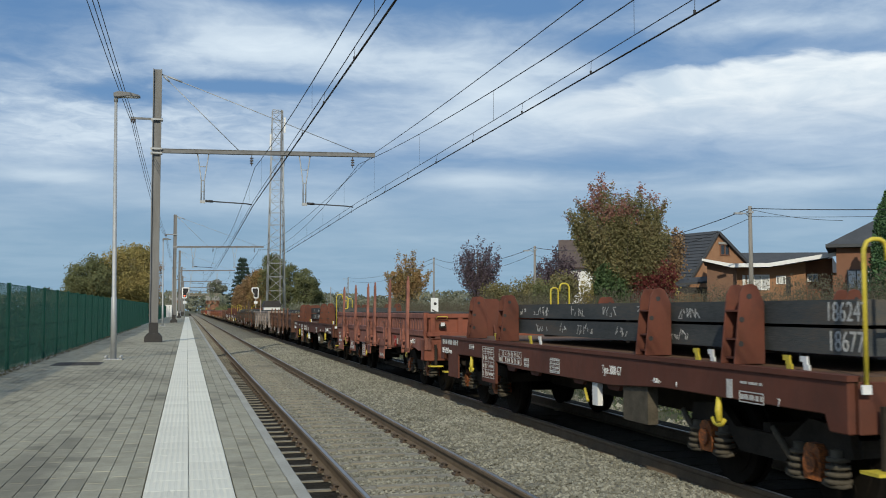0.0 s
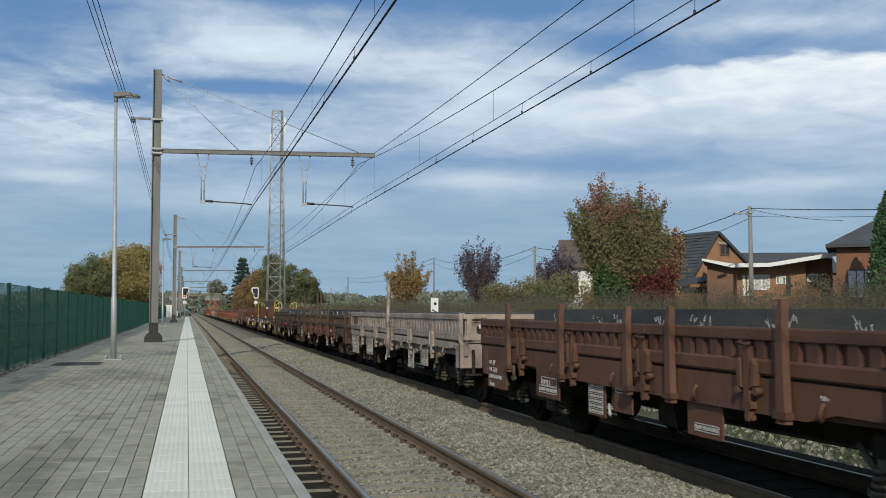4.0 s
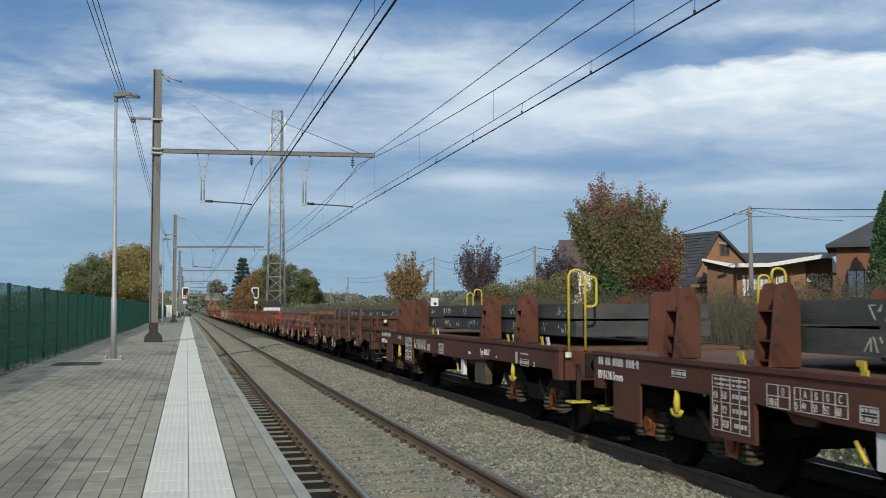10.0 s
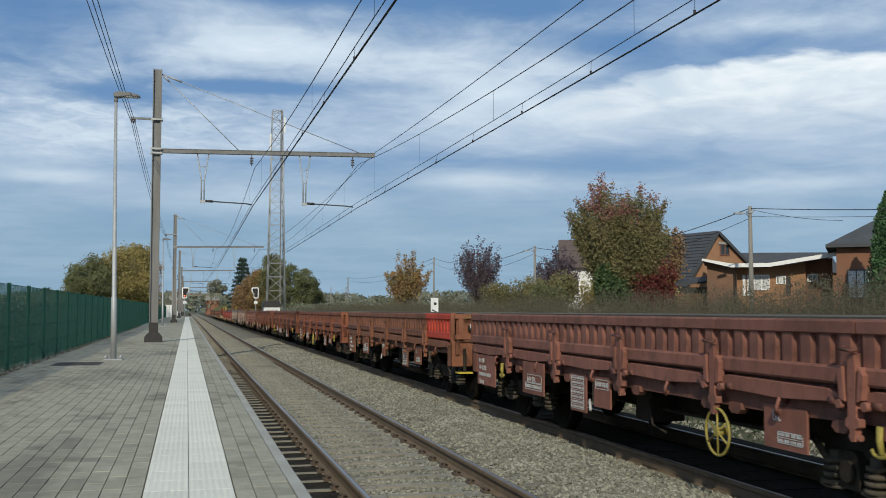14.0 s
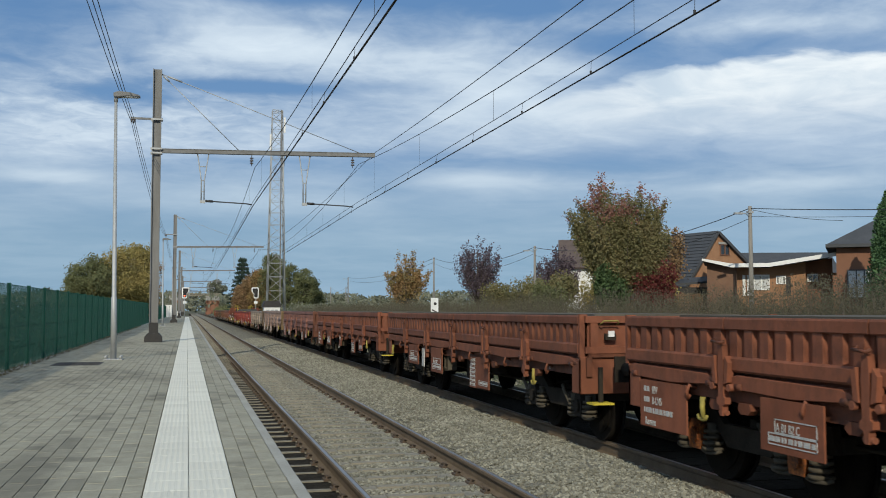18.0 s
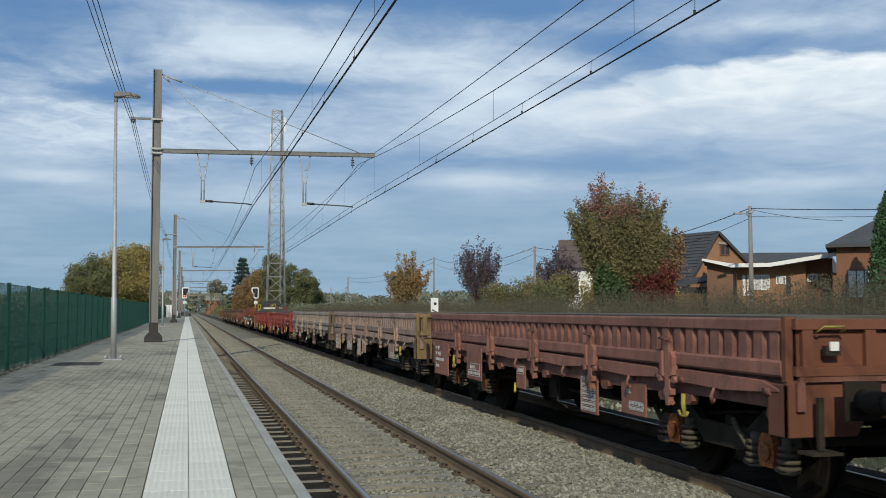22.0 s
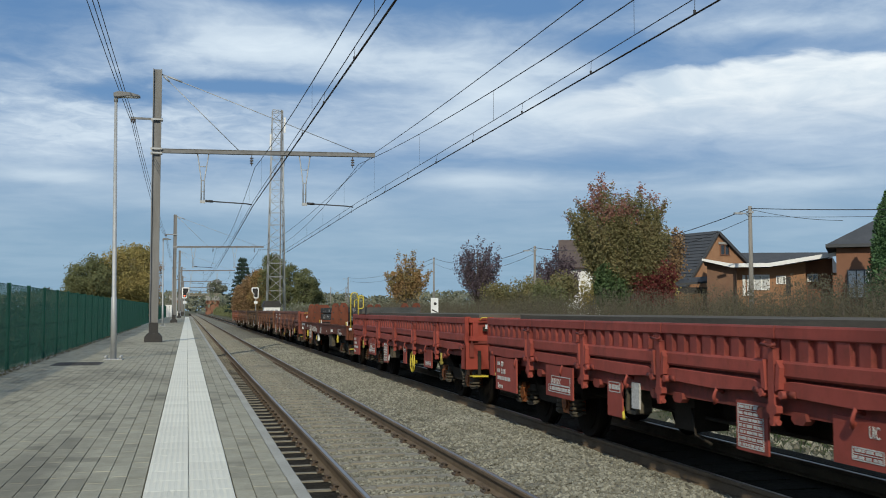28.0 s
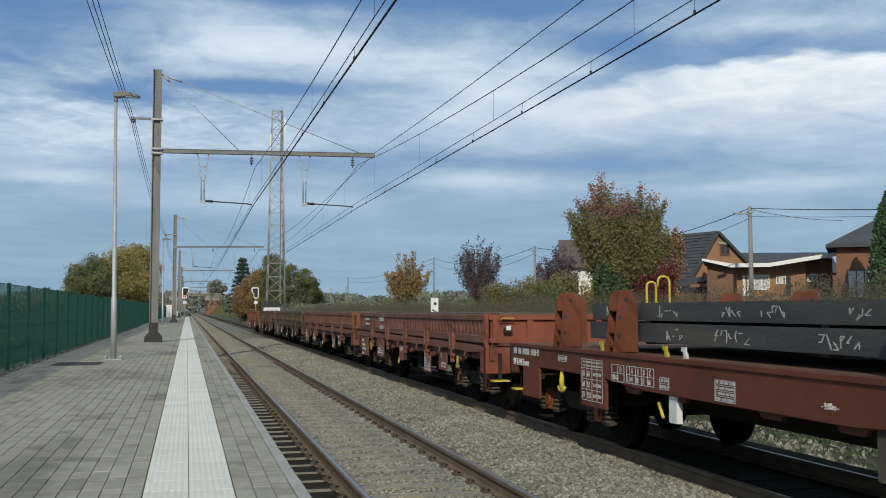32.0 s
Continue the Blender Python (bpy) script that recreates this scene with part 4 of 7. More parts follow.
    steps(wagon, -0.1, YELLOW, 0.52)
    steps(wagon, L + 0.1, YELLOW, 0.52)
    bogie(wagon, 1.75, True)
    bogie(wagon, 10.75, True)
    # both ends reach past the bogies
    for ob in wagon.children_recursive:
        if ob.data and ob.data.users == 1:
            for v in ob.data.vertices:
                v.co.y += (-0.10 if n == 6 else -0.04 if n == -1 else -0.12) if v.co.y < 0.6 else (0.46 if n == 7 else 0.34) if v.co.y > 11.9 else 0.0
    x = -1.402
    # a solid end post stands on the rear edge of the deck
    bm = B()
    prism(bm, [(-0.74, 1.23), (-0.20, 1.23), (-0.22, 1.86), (-0.30, 1.955), (-0.64, 1.955), (-0.70, 1.90)], "y", 12.48, 12.53)
    box(bm, -0.46, -0.42, 12.50, 12.575, 1.10, 1.86)
    post = part("end_post", bm, ps, wagon, "solid red-brown end post plate", 0.006)
    bm = B()
    prism(bm, [(12.30, 1.236), (12.48, 1.236), (12.48, 1.46)], "x", -0.39, -0.36)
    part("gusset", bm, ps, post)
    to = 0.20 if n == 7 else 0.06
    bm = B()
    for ya in (12.40, 12.325, 12.19, 12.115, 11.98, 11.905, 11.83, 11.755, 11.61, 11.535, 11.46, 11.34):
        box(bm, x - 0.004, x, ya - 0.058 + to, ya + to, 1.09, 1.185)
    box(bm, x - 0.004, x, 11.355 + to, 11.385 + to, 1.13, 1.145)
    part("number_bars", bm, CHALK, wagon, "row of white painted number bars")
    bm = B()
    box(bm, -1.40, -1.37, 11.33, 12.04, 0.50, 0.94)
    part("data_plate", bm, p, wagon)
    bm = B()
    box(bm, -1.40, -1.36, 9.00, 9.78, 0.56, 0.94)
    pl = part("data_plate", bm, p, wagon)
    bm = B()
    box(bm, -1.4012, -1.399, 9.10, 9.70, 0.64, 1.12)
    part("table_ground", bm, p, pl)
    grid(pl, -1.4015, [9.08, 9.24, 9.40, 9.56, 9.72], [0.63, 0.76, 0.89, 1.02, 1.13])
    for k2, row in enumerate((("9.3", "12.0"), ("6.0", "9.2"), ("4.0", "6.0"))):
        for k3, word in enumerate(row):
            lettering(pl, word, -1.4015, 9.705 - 0.16 * k3, 0.66 + 0.13 * k2, 0.10, CHALK, squeeze=0.62)
        bars(pl, -1.4015, 9.10, 9.38, 0.65 + 0.13 * k2, 0.74 + 0.13 * k2, 1, CHALK, False, "inscription_panel", n + 91 + k2)
    bars(pl, -1.4015, 9.10, 9.70, 1.03, 1.12, 2, CHALK, False, "inscription_panel", n + 95)
    bars(wagon, x, 10.25, 10.55, 1.06, 1.14, 1, CHALK, True, "inscription_panel", n + 92)
    (ya, yb), (yc, yd) = ((7.69, 8.38), (8.45, 8.79)) if n != 1 else ((7.86, 8.56), (7.50, 7.82))
    grid(wagon, x, [ya + (yb - ya) * q for q in (0, 0.22, 0.44, 0.66, 0.88, 1)], [0.92, 1.015, 1.11])
    for k2, (word, low) in enumerate((("A", "44"), ("B", "50"), ("B", "52"), ("C", "60"))):
        lettering(wagon, word, x, yb - (yb - ya) * (0.18 + 0.22 * k2), 1.028, 0.095, CHALK, squeeze=0.7)
        lettering(wagon, low, x, yb - (yb - ya) * (0.135 + 0.22 * k2), 0.933, 0.09, CHALK, squeeze=0.7)
    lettering(wagon, "S", x, yb - 0.012, 0.933, 0.09, CHALK, squeeze=0.7)
    grid(wagon, x, [yc, (yc + yd) / 2, yd], [0.92, 1.015, 1.11])
    lettering(wagon, "D", x, (yc + yd) / 2 - 0.05, 1.028, 0.095, CHALK, squeeze=0.7)
    lettering(wagon, "100 62", x, yd - 0.015, 0.933, 0.09, CHALK, squeeze=0.62)
    sa = 6.97 if n == 1 else 7.34
    bars(wagon, x, sa, sa + 0.21, 0.91, 1.04, 2, CHALK, True, "inscription_panel", n + 94)
    ba = {19: 6.03, 7: 6.21, 6: 6.16, 1: 4.16, -1: 6.08}[n]
    bars(wagon, x, ba, ba + 0.37, 0.89, 1.09, 4, CHALK, True, "inscription_panel", n + 96)
    lettering(wagon, "Type 3000 G7", x, {19: 3.51, 7: 3.67, 6: 3.58, 1: 1.51, -1: 4.65}[n], 0.99, 0.145, WHITE, squeeze=0.66)
    lettering(wagon, "- 9.00m -", x, {19: 4.74, 7: 4.44, 6: 4.40, 1: 3.23, -1: 3.30}[n], 0.97, 0.075)
    lettering(wagon, "RIV B-%s Smmns" % ("BLX" if n == 7 else "LNS"), x, 12.42 + to, 0.925, 0.145, squeeze=0.66)
    lettering(wagon, "7" if n == -1 else "2", x, 0.92 if n != 1 else 0.90, 0.93, 0.10)
    lettering(wagon, "4", x, 2.76 if n != 1 else 2.45, 0.96, 0.08)
    fa = 0.32 if n == 1 else 0.78 if n == 6 else 1.13
    bars(wagon, x, fa, fa + 0.40, 1.07, 1.12, 1, CHALK, False, "inscription_panel", n + 97)
    bars(wagon, x, fa, fa + 0.40, 0.92, 1.02, 1, CHALK, True, "inscription_panel", n + 98)
    bm = B()
    box(bm, x - 0.004, x, 1.65, 1.75, 0.94, 1.11)
    part("label_holder", bm, CHALK, wagon, "pale grey label holder")
    bm = B()
    box(bm, -1.36, -1.24, 3.50, 4.14, 0.50, 0.90)
    bxp = part("brake_box", bm, SPRING, wagon, "dull grey brake box", 0.012)
    if n == 1:
        rq = random.Random(4)
        bm = B()
        for k2 in range(5):
            yb, zb = 3.60 + 0.10 * k2, 0.66 + rq.uniform(-0.02, 0.02)
            tube(bm, [(-1.363, yb + 0.045 * math.cos(a), zb + 0.075 * math.sin(a)) for a in [rq.uniform(0, 2) + q * 0.9 for q in range(6)]], 0.007, 5)
        part("scrawl", bm, WHITE, bxp, "white scrawl in paint")
    bm = B()
    bq = 7.25 if n not in (-1, 7) else 4.88
    box(bm, -1.365, -1.30, bq, bq + 0.17, 0.58, 0.86)
    part("brake_panel", bm, WHITE, wagon, "white brake changeover panel")
    bm = B()
    tube(bm, [(-1.37, bq + 0.40, 0.76), (-1.39, bq + 0.25, 0.62)], 0.018, 6)
    part("brake_lever", bm, YELLOW, wagon, "yellow brake lever")
    for yy in (1.95, 10.5):
        bm = B()
        tube(bm, [(-1.37, yy, 0.93), (-1.38, yy, 0.80), (-1.38, yy - 0.02, 0.70)], [0.026, 0.036, 0.03], 8)
        tube(bm, [(-1.38, yy - 0.11, 0.725), (-1.38, yy - 0.07, 0.68), (-1.38, yy, 0.668), (-1.38, yy + 0.07, 0.68), (-1.38, yy + 0.11, 0.725)], 0.022, 6)
        part("drain_tap", bm, YELLOW, wagon, "yellow pull tap")
    # small bent lashing marks that stand on the deck, yellow and white
    for mt, word, spots in ((YELLOW, "yellow", (9.42, 7.68, 2.56, 0.96)), (WHITE, "white", (9.10, 7.25, 2.26, 0.71))):
        for y in spots:
            bm = B()
            box(bm, -1.26, -1.24, y - 0.03, y + 0.045, 1.236, 1.285)
            box(bm, -1.26, -1.24, y - 0.005, y + 0.055, 1.28, 1.315)
            box(bm, -1.26, -1.24, y + 0.0, y + 0.095, 1.31, 1.355)
            part("lashing_mark", bm, mt, wagon, word + " lashing mark")
    return wagon


def slab_load(n, layers, y0, y1, half, marks=True):
    """Steel slabs stacked on a wagon: each slab is a thing of its own."""
    rnd = random.Random(n + 300)
    made = []
    for i, (z0, z1) in enumerate(layers):
        sl = thing("steel_slab", "thick dark grey steel slab with white chalk numbers on a wagon", "steel slab", "steel slabs on the train")
        bm = B()
        o = rnd.uniform(-0.04, 0.04)
        box(bm, -half + o, half + o, y0 + rnd.uniform(0, 0.1), y1, z0, z1)
        part("slab", bm, PLATE if n > 8 and n != 19 else SLAB, sl, "", 0.02)
        if marks:
            bm = B()
            x = -half + o
            word = {(-1, 1): "186247", (-1, 0): "18677", (6, 1): "18661", (6, 0): "18664"}.get((n, i))
            if word:
                lettering(sl, word, x, y0 + (0.50 if n == -1 else 0.98), z0 + 0.03, (z1 - z0) * 1.12, CHALK, "chalk_number", 0.80 if n == -1 else 1.1)
            a = y0 + (1.6 if word else 0.3)
            while a < y1 - 0.8:
                for q in range(rnd.randrange(3, 8)):
                    h, wd = (z1 - z0) * rnd.uniform(0.42, 0.60), rnd.uniform(0.05, 0.085)
                    zb = z0 + (z1 - z0) * 0.22 + rnd.uniform(-0.015, 0.015)
                    spots = [(a + wd * u_, zb + h * v_) for u_, v_ in ((0, 0), (1, 0), (0, 1), (1, 1), (0.5, 0.5), (0, 0.5), (1, 0.5))]
                    path = rnd.sample(spots, rnd.randrange(2, 5))
                    for (ya, za), (yb, zc) in zip(path, path[1:]):
                        dn = math.hypot(yb - ya, zc - za) or 1.0
                        ny, nz = -(zc - za) / dn * 0.005, (yb - ya) / dn * 0.005
                        prism(bm, [(ya + ny, za + nz), (yb + ny, zc + nz), (yb - ny, zc - nz), (ya - ny, za - nz)], "x", x - 0.003, x)
                    a += wd + 0.03
                a += rnd.uniform(0.25, 1.1)
            part("chalk_mark", bm, CHALK, sl, "white chalk marks")
        bm = B()
        for yy in (y0 + 1.6, (y0 + y1) / 2, y1 - 1.6):
            box(bm, -half + 0.03, half - 0.03, yy - 0.05, yy + 0.05, z0 - 0.03, z0)
        part("timber_bearer", bm, BARK, sl)
        made.append(sl)
    return made


A6 = [(-1, i) for i in range(6)]
TRAIN = []


def put(n, wagon, loads=(), ahead=0.0):
    """ahead: how far the wagon's body stands behind the usual front line."""
    for ob in (wagon, *loads):
        TRAIN.append((n, ob, ahead))


LAG = {-1: 0.18, 1: 0.10, 6: 0.12, 7: 0.0, 19: 0.25}
G7 = {-1: (0.118, 0.042, 0.033), 1: (0.112, 0.043, 0.032), 6: (0.100, 0.040, 0.032), 7: (0.105, 0.042, 0.033), 19: (0.14, 0.045, 0.030)}
for n in (-1, 1, 6, 7, 19):
    put(n, flat_wagon(n, G7[n], "red-brown bogie flat wagon with plate stanchions and yellow hand rails"), slab_load(n, [(1.37, 1.585), (1.615, 1.82)], 0.25 if n != 1 else 0.9, 10.3 if n == 19 else 9.4, 1.02), LAG[n])
RED = {0: ((0.285, 0.115, 0.100), "faded red low-sided wagon with tall side stakes"), 2: ((0.128, 0.063, 0.048), "dark brown low-sided wagon with side stakes"),
       3: ((0.37, 0.305, 0.315), "dusty beige low-sided wagon with worn paint"), 4: ((0.085, 0.056, 0.044), "grimy dark brown low-sided wagon with side stakes"),
       5: ((0.076, 0.050, 0.037), "grimy blackish brown low-sided wagon"), 8: ((0.116, 0.058, 0.046), "brown low-sided wagon with side stakes"),
       9: ((0.265, 0.112, 0.098), "faded brown low-sided wagon with a yellow hand wheel"), 10: ((0.250, 0.101, 0.067), "brown low-sided wagon with one bright red panel"),
       11: ((0.255, 0.088, 0.057), "red-brown low-sided wagon with a yellow hand wheel"), 12: ((0.215, 0.077, 0.051), "rusty red low-sided goods wagon"),
       13: ((0.225, 0.080, 0.054), "rusty red low-sided wagon with ribbed sides"), 14: ((0.280, 0.128, 0.118), "faded pinkish brown low-sided wagon"),
       15: ((0.40, 0.278, 0.270), "dusty pale brown low-sided wagon"), 16: ((0.43, 0.345, 0.33), "dusty beige low-sided wagon with ribbed sides"),
       17: ((0.315, 0.068, 0.062), "bright red low-sided wagon in fresh paint"), 18: ((0.310, 0.068, 0.061), "bright red low-sided wagon with a yellow hand wheel"),
       20: ((0.205, 0.086, 0.070), "faded red low-sided wagon with white marks"), 21: ((0.183, 0.082, 0.055), "brown low-sided wagon with ribbed sides"),
       22: ((0.116, 0.070, 0.051), "dark brown low-sided wagon with ribbed sides"), 23: ((0.146, 0.072, 0.051), "dark brown low-sided wagon with ribbed sides"), 24: ((0.244, 0.089, 0.061), "red-brown low-sided wagon at the end of the train")}
for n, (c, label) in RED.items():
    st = {0: A6, 2: A6, 3: [(-1, 3)], 4: A6[1:], 8: A6}.get(n, ())
    endc = {0: (0.25, 0.082, 0.062), 8: (0.098, 0.045, 0.036), 14: (0.165, 0.066, 0.048), 9: (0.235, 0.09, 0.066), 15: (0.24, 0.16, 0.10), 16: (0.15, 0.11, 0.09), 17: (0.325, 0.058, 0.048), 18: (0.325, 0.058, 0.048), 20: (0.25, 0.075, 0.06)}.get(n)
    wg = drop_side_wagon(n, c, label, st, endc, panel=(0, (0.55, 0.07, 0.045)) if n == 10 else None, wheel={9: 4.35, 11: 7.62, 18: 4.53}.get(n), tall_to={2: 1.80, 8: 1.80, 4: (2.3, 2.06, 2.36, 2.39, 2.0, 2.32)}.get(n, 2.38), hot=n in (0, 4, 5, 11, 14, 17, 18, 20),
                         step_mat=YELLOW if n in (0, 10, 12, 13, 17, 18, 20) else None, plates={4: (0.10, 0.028, 0.028), 5: (0.09, 0.028, 0.028), 16: (0.20, 0.085, 0.075)}.get(n),
                         wear=0.4 if n in (17, 18) else 0.85 if n in (3, 15, 16) else 0.6, marks=((11.2, 11.9, 1.3, 1.55), (9.2, 9.8, 1.2, 1.6)) if n == 20 else ())
    top = {2: 1.745, 4: 1.745, 5: 1.745, 8: 1.745, 0: 1.69, 17: 1.655, 18: 1.655}.get(n, 1.682)
    put(n, wg, slab_load(n, [(1.24, 1.47), (1.50, top)], 0.5, 12.2, 0.68 if n in (2, 4, 5, 8) else 1.05, n in (2, 4, 5, 8)))

# ---- overhead line: masts, cantilever beams, wires ----
MAST_Y = [37.3 + 57.0 * k for k in range(6)]
MX = -1.13


def mast(y):
    m = thing("catenary_mast", "grey steel railway mast with a long beam over two tracks", "catenary mast", "masts along the platform", pose(0, y, 0))
    bm = B()
    prism(bm, [(MX - 0.15, -0.13), (MX - 0.122, -0.13), (MX - 0.122, -0.03), (MX + 0.122, -0.03), (MX + 0.122, -0.13), (MX + 0.15, -0.13),
               (MX + 0.15, 0.13), (MX + 0.122, 0.13), (MX + 0.122, 0.03), (MX - 0.122, 0.03), (MX - 0.122, 0.13), (MX - 0.15, 0.13)], "z", 1.30, 10.27)
    part("post", bm, MASTGREY, m)
    bm = B()
    box(bm, MX - 0.155, MX + 0.155, -0.135, 0.135, 0.9, 1.30)
    part("post_foot", bm, BLACKPAINT, m, "black painted foot of the mast")
    bm = B()
    prism(bm, [(MX - 0.30, PZ - 0.02), (MX + 0.30, PZ - 0.02), (MX + 0.30, 0.80), (MX + 0.18, 0.94), (MX - 0.18, 0.94), (MX - 0.30, 0.80)], "y", -0.30, 0.30)
    part("footing", bm, BLACKPAINT, m, "black chamfered concrete footing", 0.015)
    # beam of two channels with packing plates
    bm = B()
    for yy in (-0.075, 0.045):
        prism(bm, [(MX + 0.15, 7.30), (6.70, 7.42), (6.70, 7.55), (MX + 0.15, 7.43)], "y", yy, yy + 0.03)
    prism(bm, [(MX + 0.15, 7.42), (6.70, 7.54), (6.70, 7.56), (MX + 0.15, 7.44)], "y", -0.09, 0.09)
    prism(bm, [(MX + 0.15, 7.29), (6.70, 7.41), (6.70, 7.43), (MX + 0.15, 7.31)], "y", -0.09, 0.09)
    part("beam", bm, MASTGREY, m, "long grey steel beam")
    for z in (7.27, 7.42, 8.46):
        bm = B()
        box(bm, MX - 0.20, MX + 0.20, -0.17, -0.135, z - 0.03, z + 0.03)
        box(bm, MX - 0.20, MX + 0.20, 0.135, 0.17, z - 0.03, z + 0.03)
        part("clamp", bm, STEEL, m)
    for x1, z1 in ((1.74, 7.47), (6.10, 7.56)):
        bm = B()
        a, b = Vector((MX + 0.13, 0, 10.12)), Vector((x1, 0, z1))
        tube(bm, [a, b], 0.014, 6)
        tube(bm, [a + (b - a) * 0.03, a + (b - a) * 0.10], 0.035, 8)
        part("stay", bm, STEEL, m)
    bm = B()
    box(bm, -2.02, MX + 0.2, -0.16, -0.10, 8.43, 8.50)
    part("side_bracket", bm, MASTGREY, m)
    for x in (-1.99, -1.93, -1.87):
        bm = B()
        disc(bm, "z", (x, -0.13, 8.37), 0.026, -0.06, 0.06, 10)
        part("insulator", bm, CERAMIC, m)
    for x0, xe, zb in ((0.48, 2.22, 7.33), (4.10, 5.90, 7.39)):
        bm = B()
        for d in (-0.20, 0.20):
            tube(bm, [(x0 + d, 0, zb), (x0 + d * 0.25, 0, 6.35), (x0 + d * 0.25, 0, 5.62)], 0.022, 6)
        for z in (6.85, 6.35, 5.95):
            h = 0.05 + max(0, (z - 6.35)) * 0.153
            tube(bm, [(x0 - h, 0, z), (x0 + h, 0, z)], 0.016, 6)
        box(bm, x0 - 0.09, x0 + 0.09, -0.03, 0.03, 5.54, 5.64)
        part("drop_bracket", bm, STEEL, m, "slender grey V-shaped drop bracket")
        bm = B()
        tube(bm, [(x0 + 0.05, 0, 5.62), (xe - 0.25, 0, 5.56), (xe, 0, 5.53)], 0.022, 6)
        tube(bm, [(x0 + 0.10, 0, 5.62), (x0 + 0.36, 0, 5.61)], 0.045, 8)
        part("registration_arm", bm, WIRE, m)
        bm = B()
        for k2 in range(3):
            disc(bm, "z", (xe - 0.03, 0, zb - 0.12 - 0.09 * k2), 0.065, -0.02, 0.02, 12)
        tube(bm, [(xe - 0.03, 0, zb + 0.02), (xe - 0.03, 0, zb - 0.40)], 0.014, 6)
        part("insulator", bm, CERAMIC, m, "brown ribbed insulator")
    return m


for y in MAST_Y:
    mast(y)


def span_wire(name, label, stops, r, sag, x_of, z_of, first=-20.0, hang=None):
    pts = []
    ends = [first] + list(stops)
    for a, b in zip(ends, ends[1:]):
        cnt = 20 if a < 60 else 8
        for k2 in range(cnt + (b == ends[-1])):
            u = k2 / cnt
            pts.append((x_of(a, b, u), a + (b - a) * u, hang(a, b, u) if hang else z_of - sag * 4 * u * (1 - u)))
    bm = B()
    tube(bm, pts, r, 5)
    return solid(name, bm, WIRE, label, "overhead wire", group="overhead wires")


def zig(x0, amp):
    def f(a, b, u):
        s = round((a + 20) / 57.0) % 2
        p, q = (-amp, amp) if s else (amp, -amp)
        return x0 + p + (q - p) * u
    return f


def straight(x0):
    return lambda a, b, u: x0


for axis in (T1, T2):
    x0 = axis - 0.25 + (0.2 if axis == T1 else 0)

    def hang(a, b, u, x0=x0, axis=axis):
        """Height of the messenger wire above the zigzag of the wires that it carries."""
        return 1.736 + (7.0 - (0.86 if axis == T1 else 1.0) * 4 * u * (1 - u) - 1.736) * zig(axis, 0.10)(a, b, u) / x0
    span_wire("messenger_wire", "dark sagging messenger wire above the track", MAST_Y, 0.010, 0.86, zig(axis, 0.10), 7.0, hang=hang)
    span_wire("auxiliary_wire", "dark auxiliary wire above the track", MAST_Y, 0.008, 0.06, zig(axis, 0.10), 5.74)
    for d in (-0.008, 0.008):
        span_wire("contact_wire", "dark grooved contact wire above the track", MAST_Y, 0.009, 0.03, zig(axis + d, 0.15), 5.505)
    # droppers
    for j in range(22):
        y = 6.5 + j * 6.9
        u = ((y + 20) / 57.0) % 1.0
        a = -20 + 57.0 * math.floor((y + 20) / 57.0)
        zm = hang(a, a + 57, u)
        za = 5.74 - 0.06 * 4 * u * (1 - u)
        xa = zig(axis, 0.10)(a, a + 57, u)
        bm = B()
        tube(bm, [(xa, y, zm), (xa, y, za)], 0.0035, 4)
        solid("dropper", bm, WIRE, "thin vertical dropper wire of the overhead line", "dropper wire", group="droppers of the overhead line")
    for j in range(34):
        y2 = 8.2 + 3.4 * j
        u2 = ((y2 + 20) / 57.0) % 1.0
        a = -20 + 57.0 * math.floor((y2 + 20) / 57.0)
        xc = zig(axis, 0.15)(a, a + 57, u2)
        bm = B()
        tube(bm, [(zig(axis, 0.10)(a, a + 57, u2), y2, 5.74 - 0.06 * 4 * u2 * (1 - u2)), (xc, y2, 5.49)], 0.004, 4)
        box(bm, xc - 0.014, xc + 0.014, y2 - 0.012, y2 + 0.012, 5.47, 5.53)
        solid("dropper", bm, WIRE, "short dropper wire with a contact clamp", "dropper wire", group="droppers of the overhead line")
span_wire("feeder_wire", "dark feeder wire at the beam ends", MAST_Y, 0.010, 0.42, straight(6.70), 7.58)
for x, z, sg_ in ((-1.99, 8.33, 0.66), (-1.93, 8.33, 0.49), (-1.87, 8.33, 0.32)):
    span_wire("line_wire", "thin wire along the side brackets", MAST_Y, 0.010, sg_, straight(x), z)

# ---- platform furniture ----


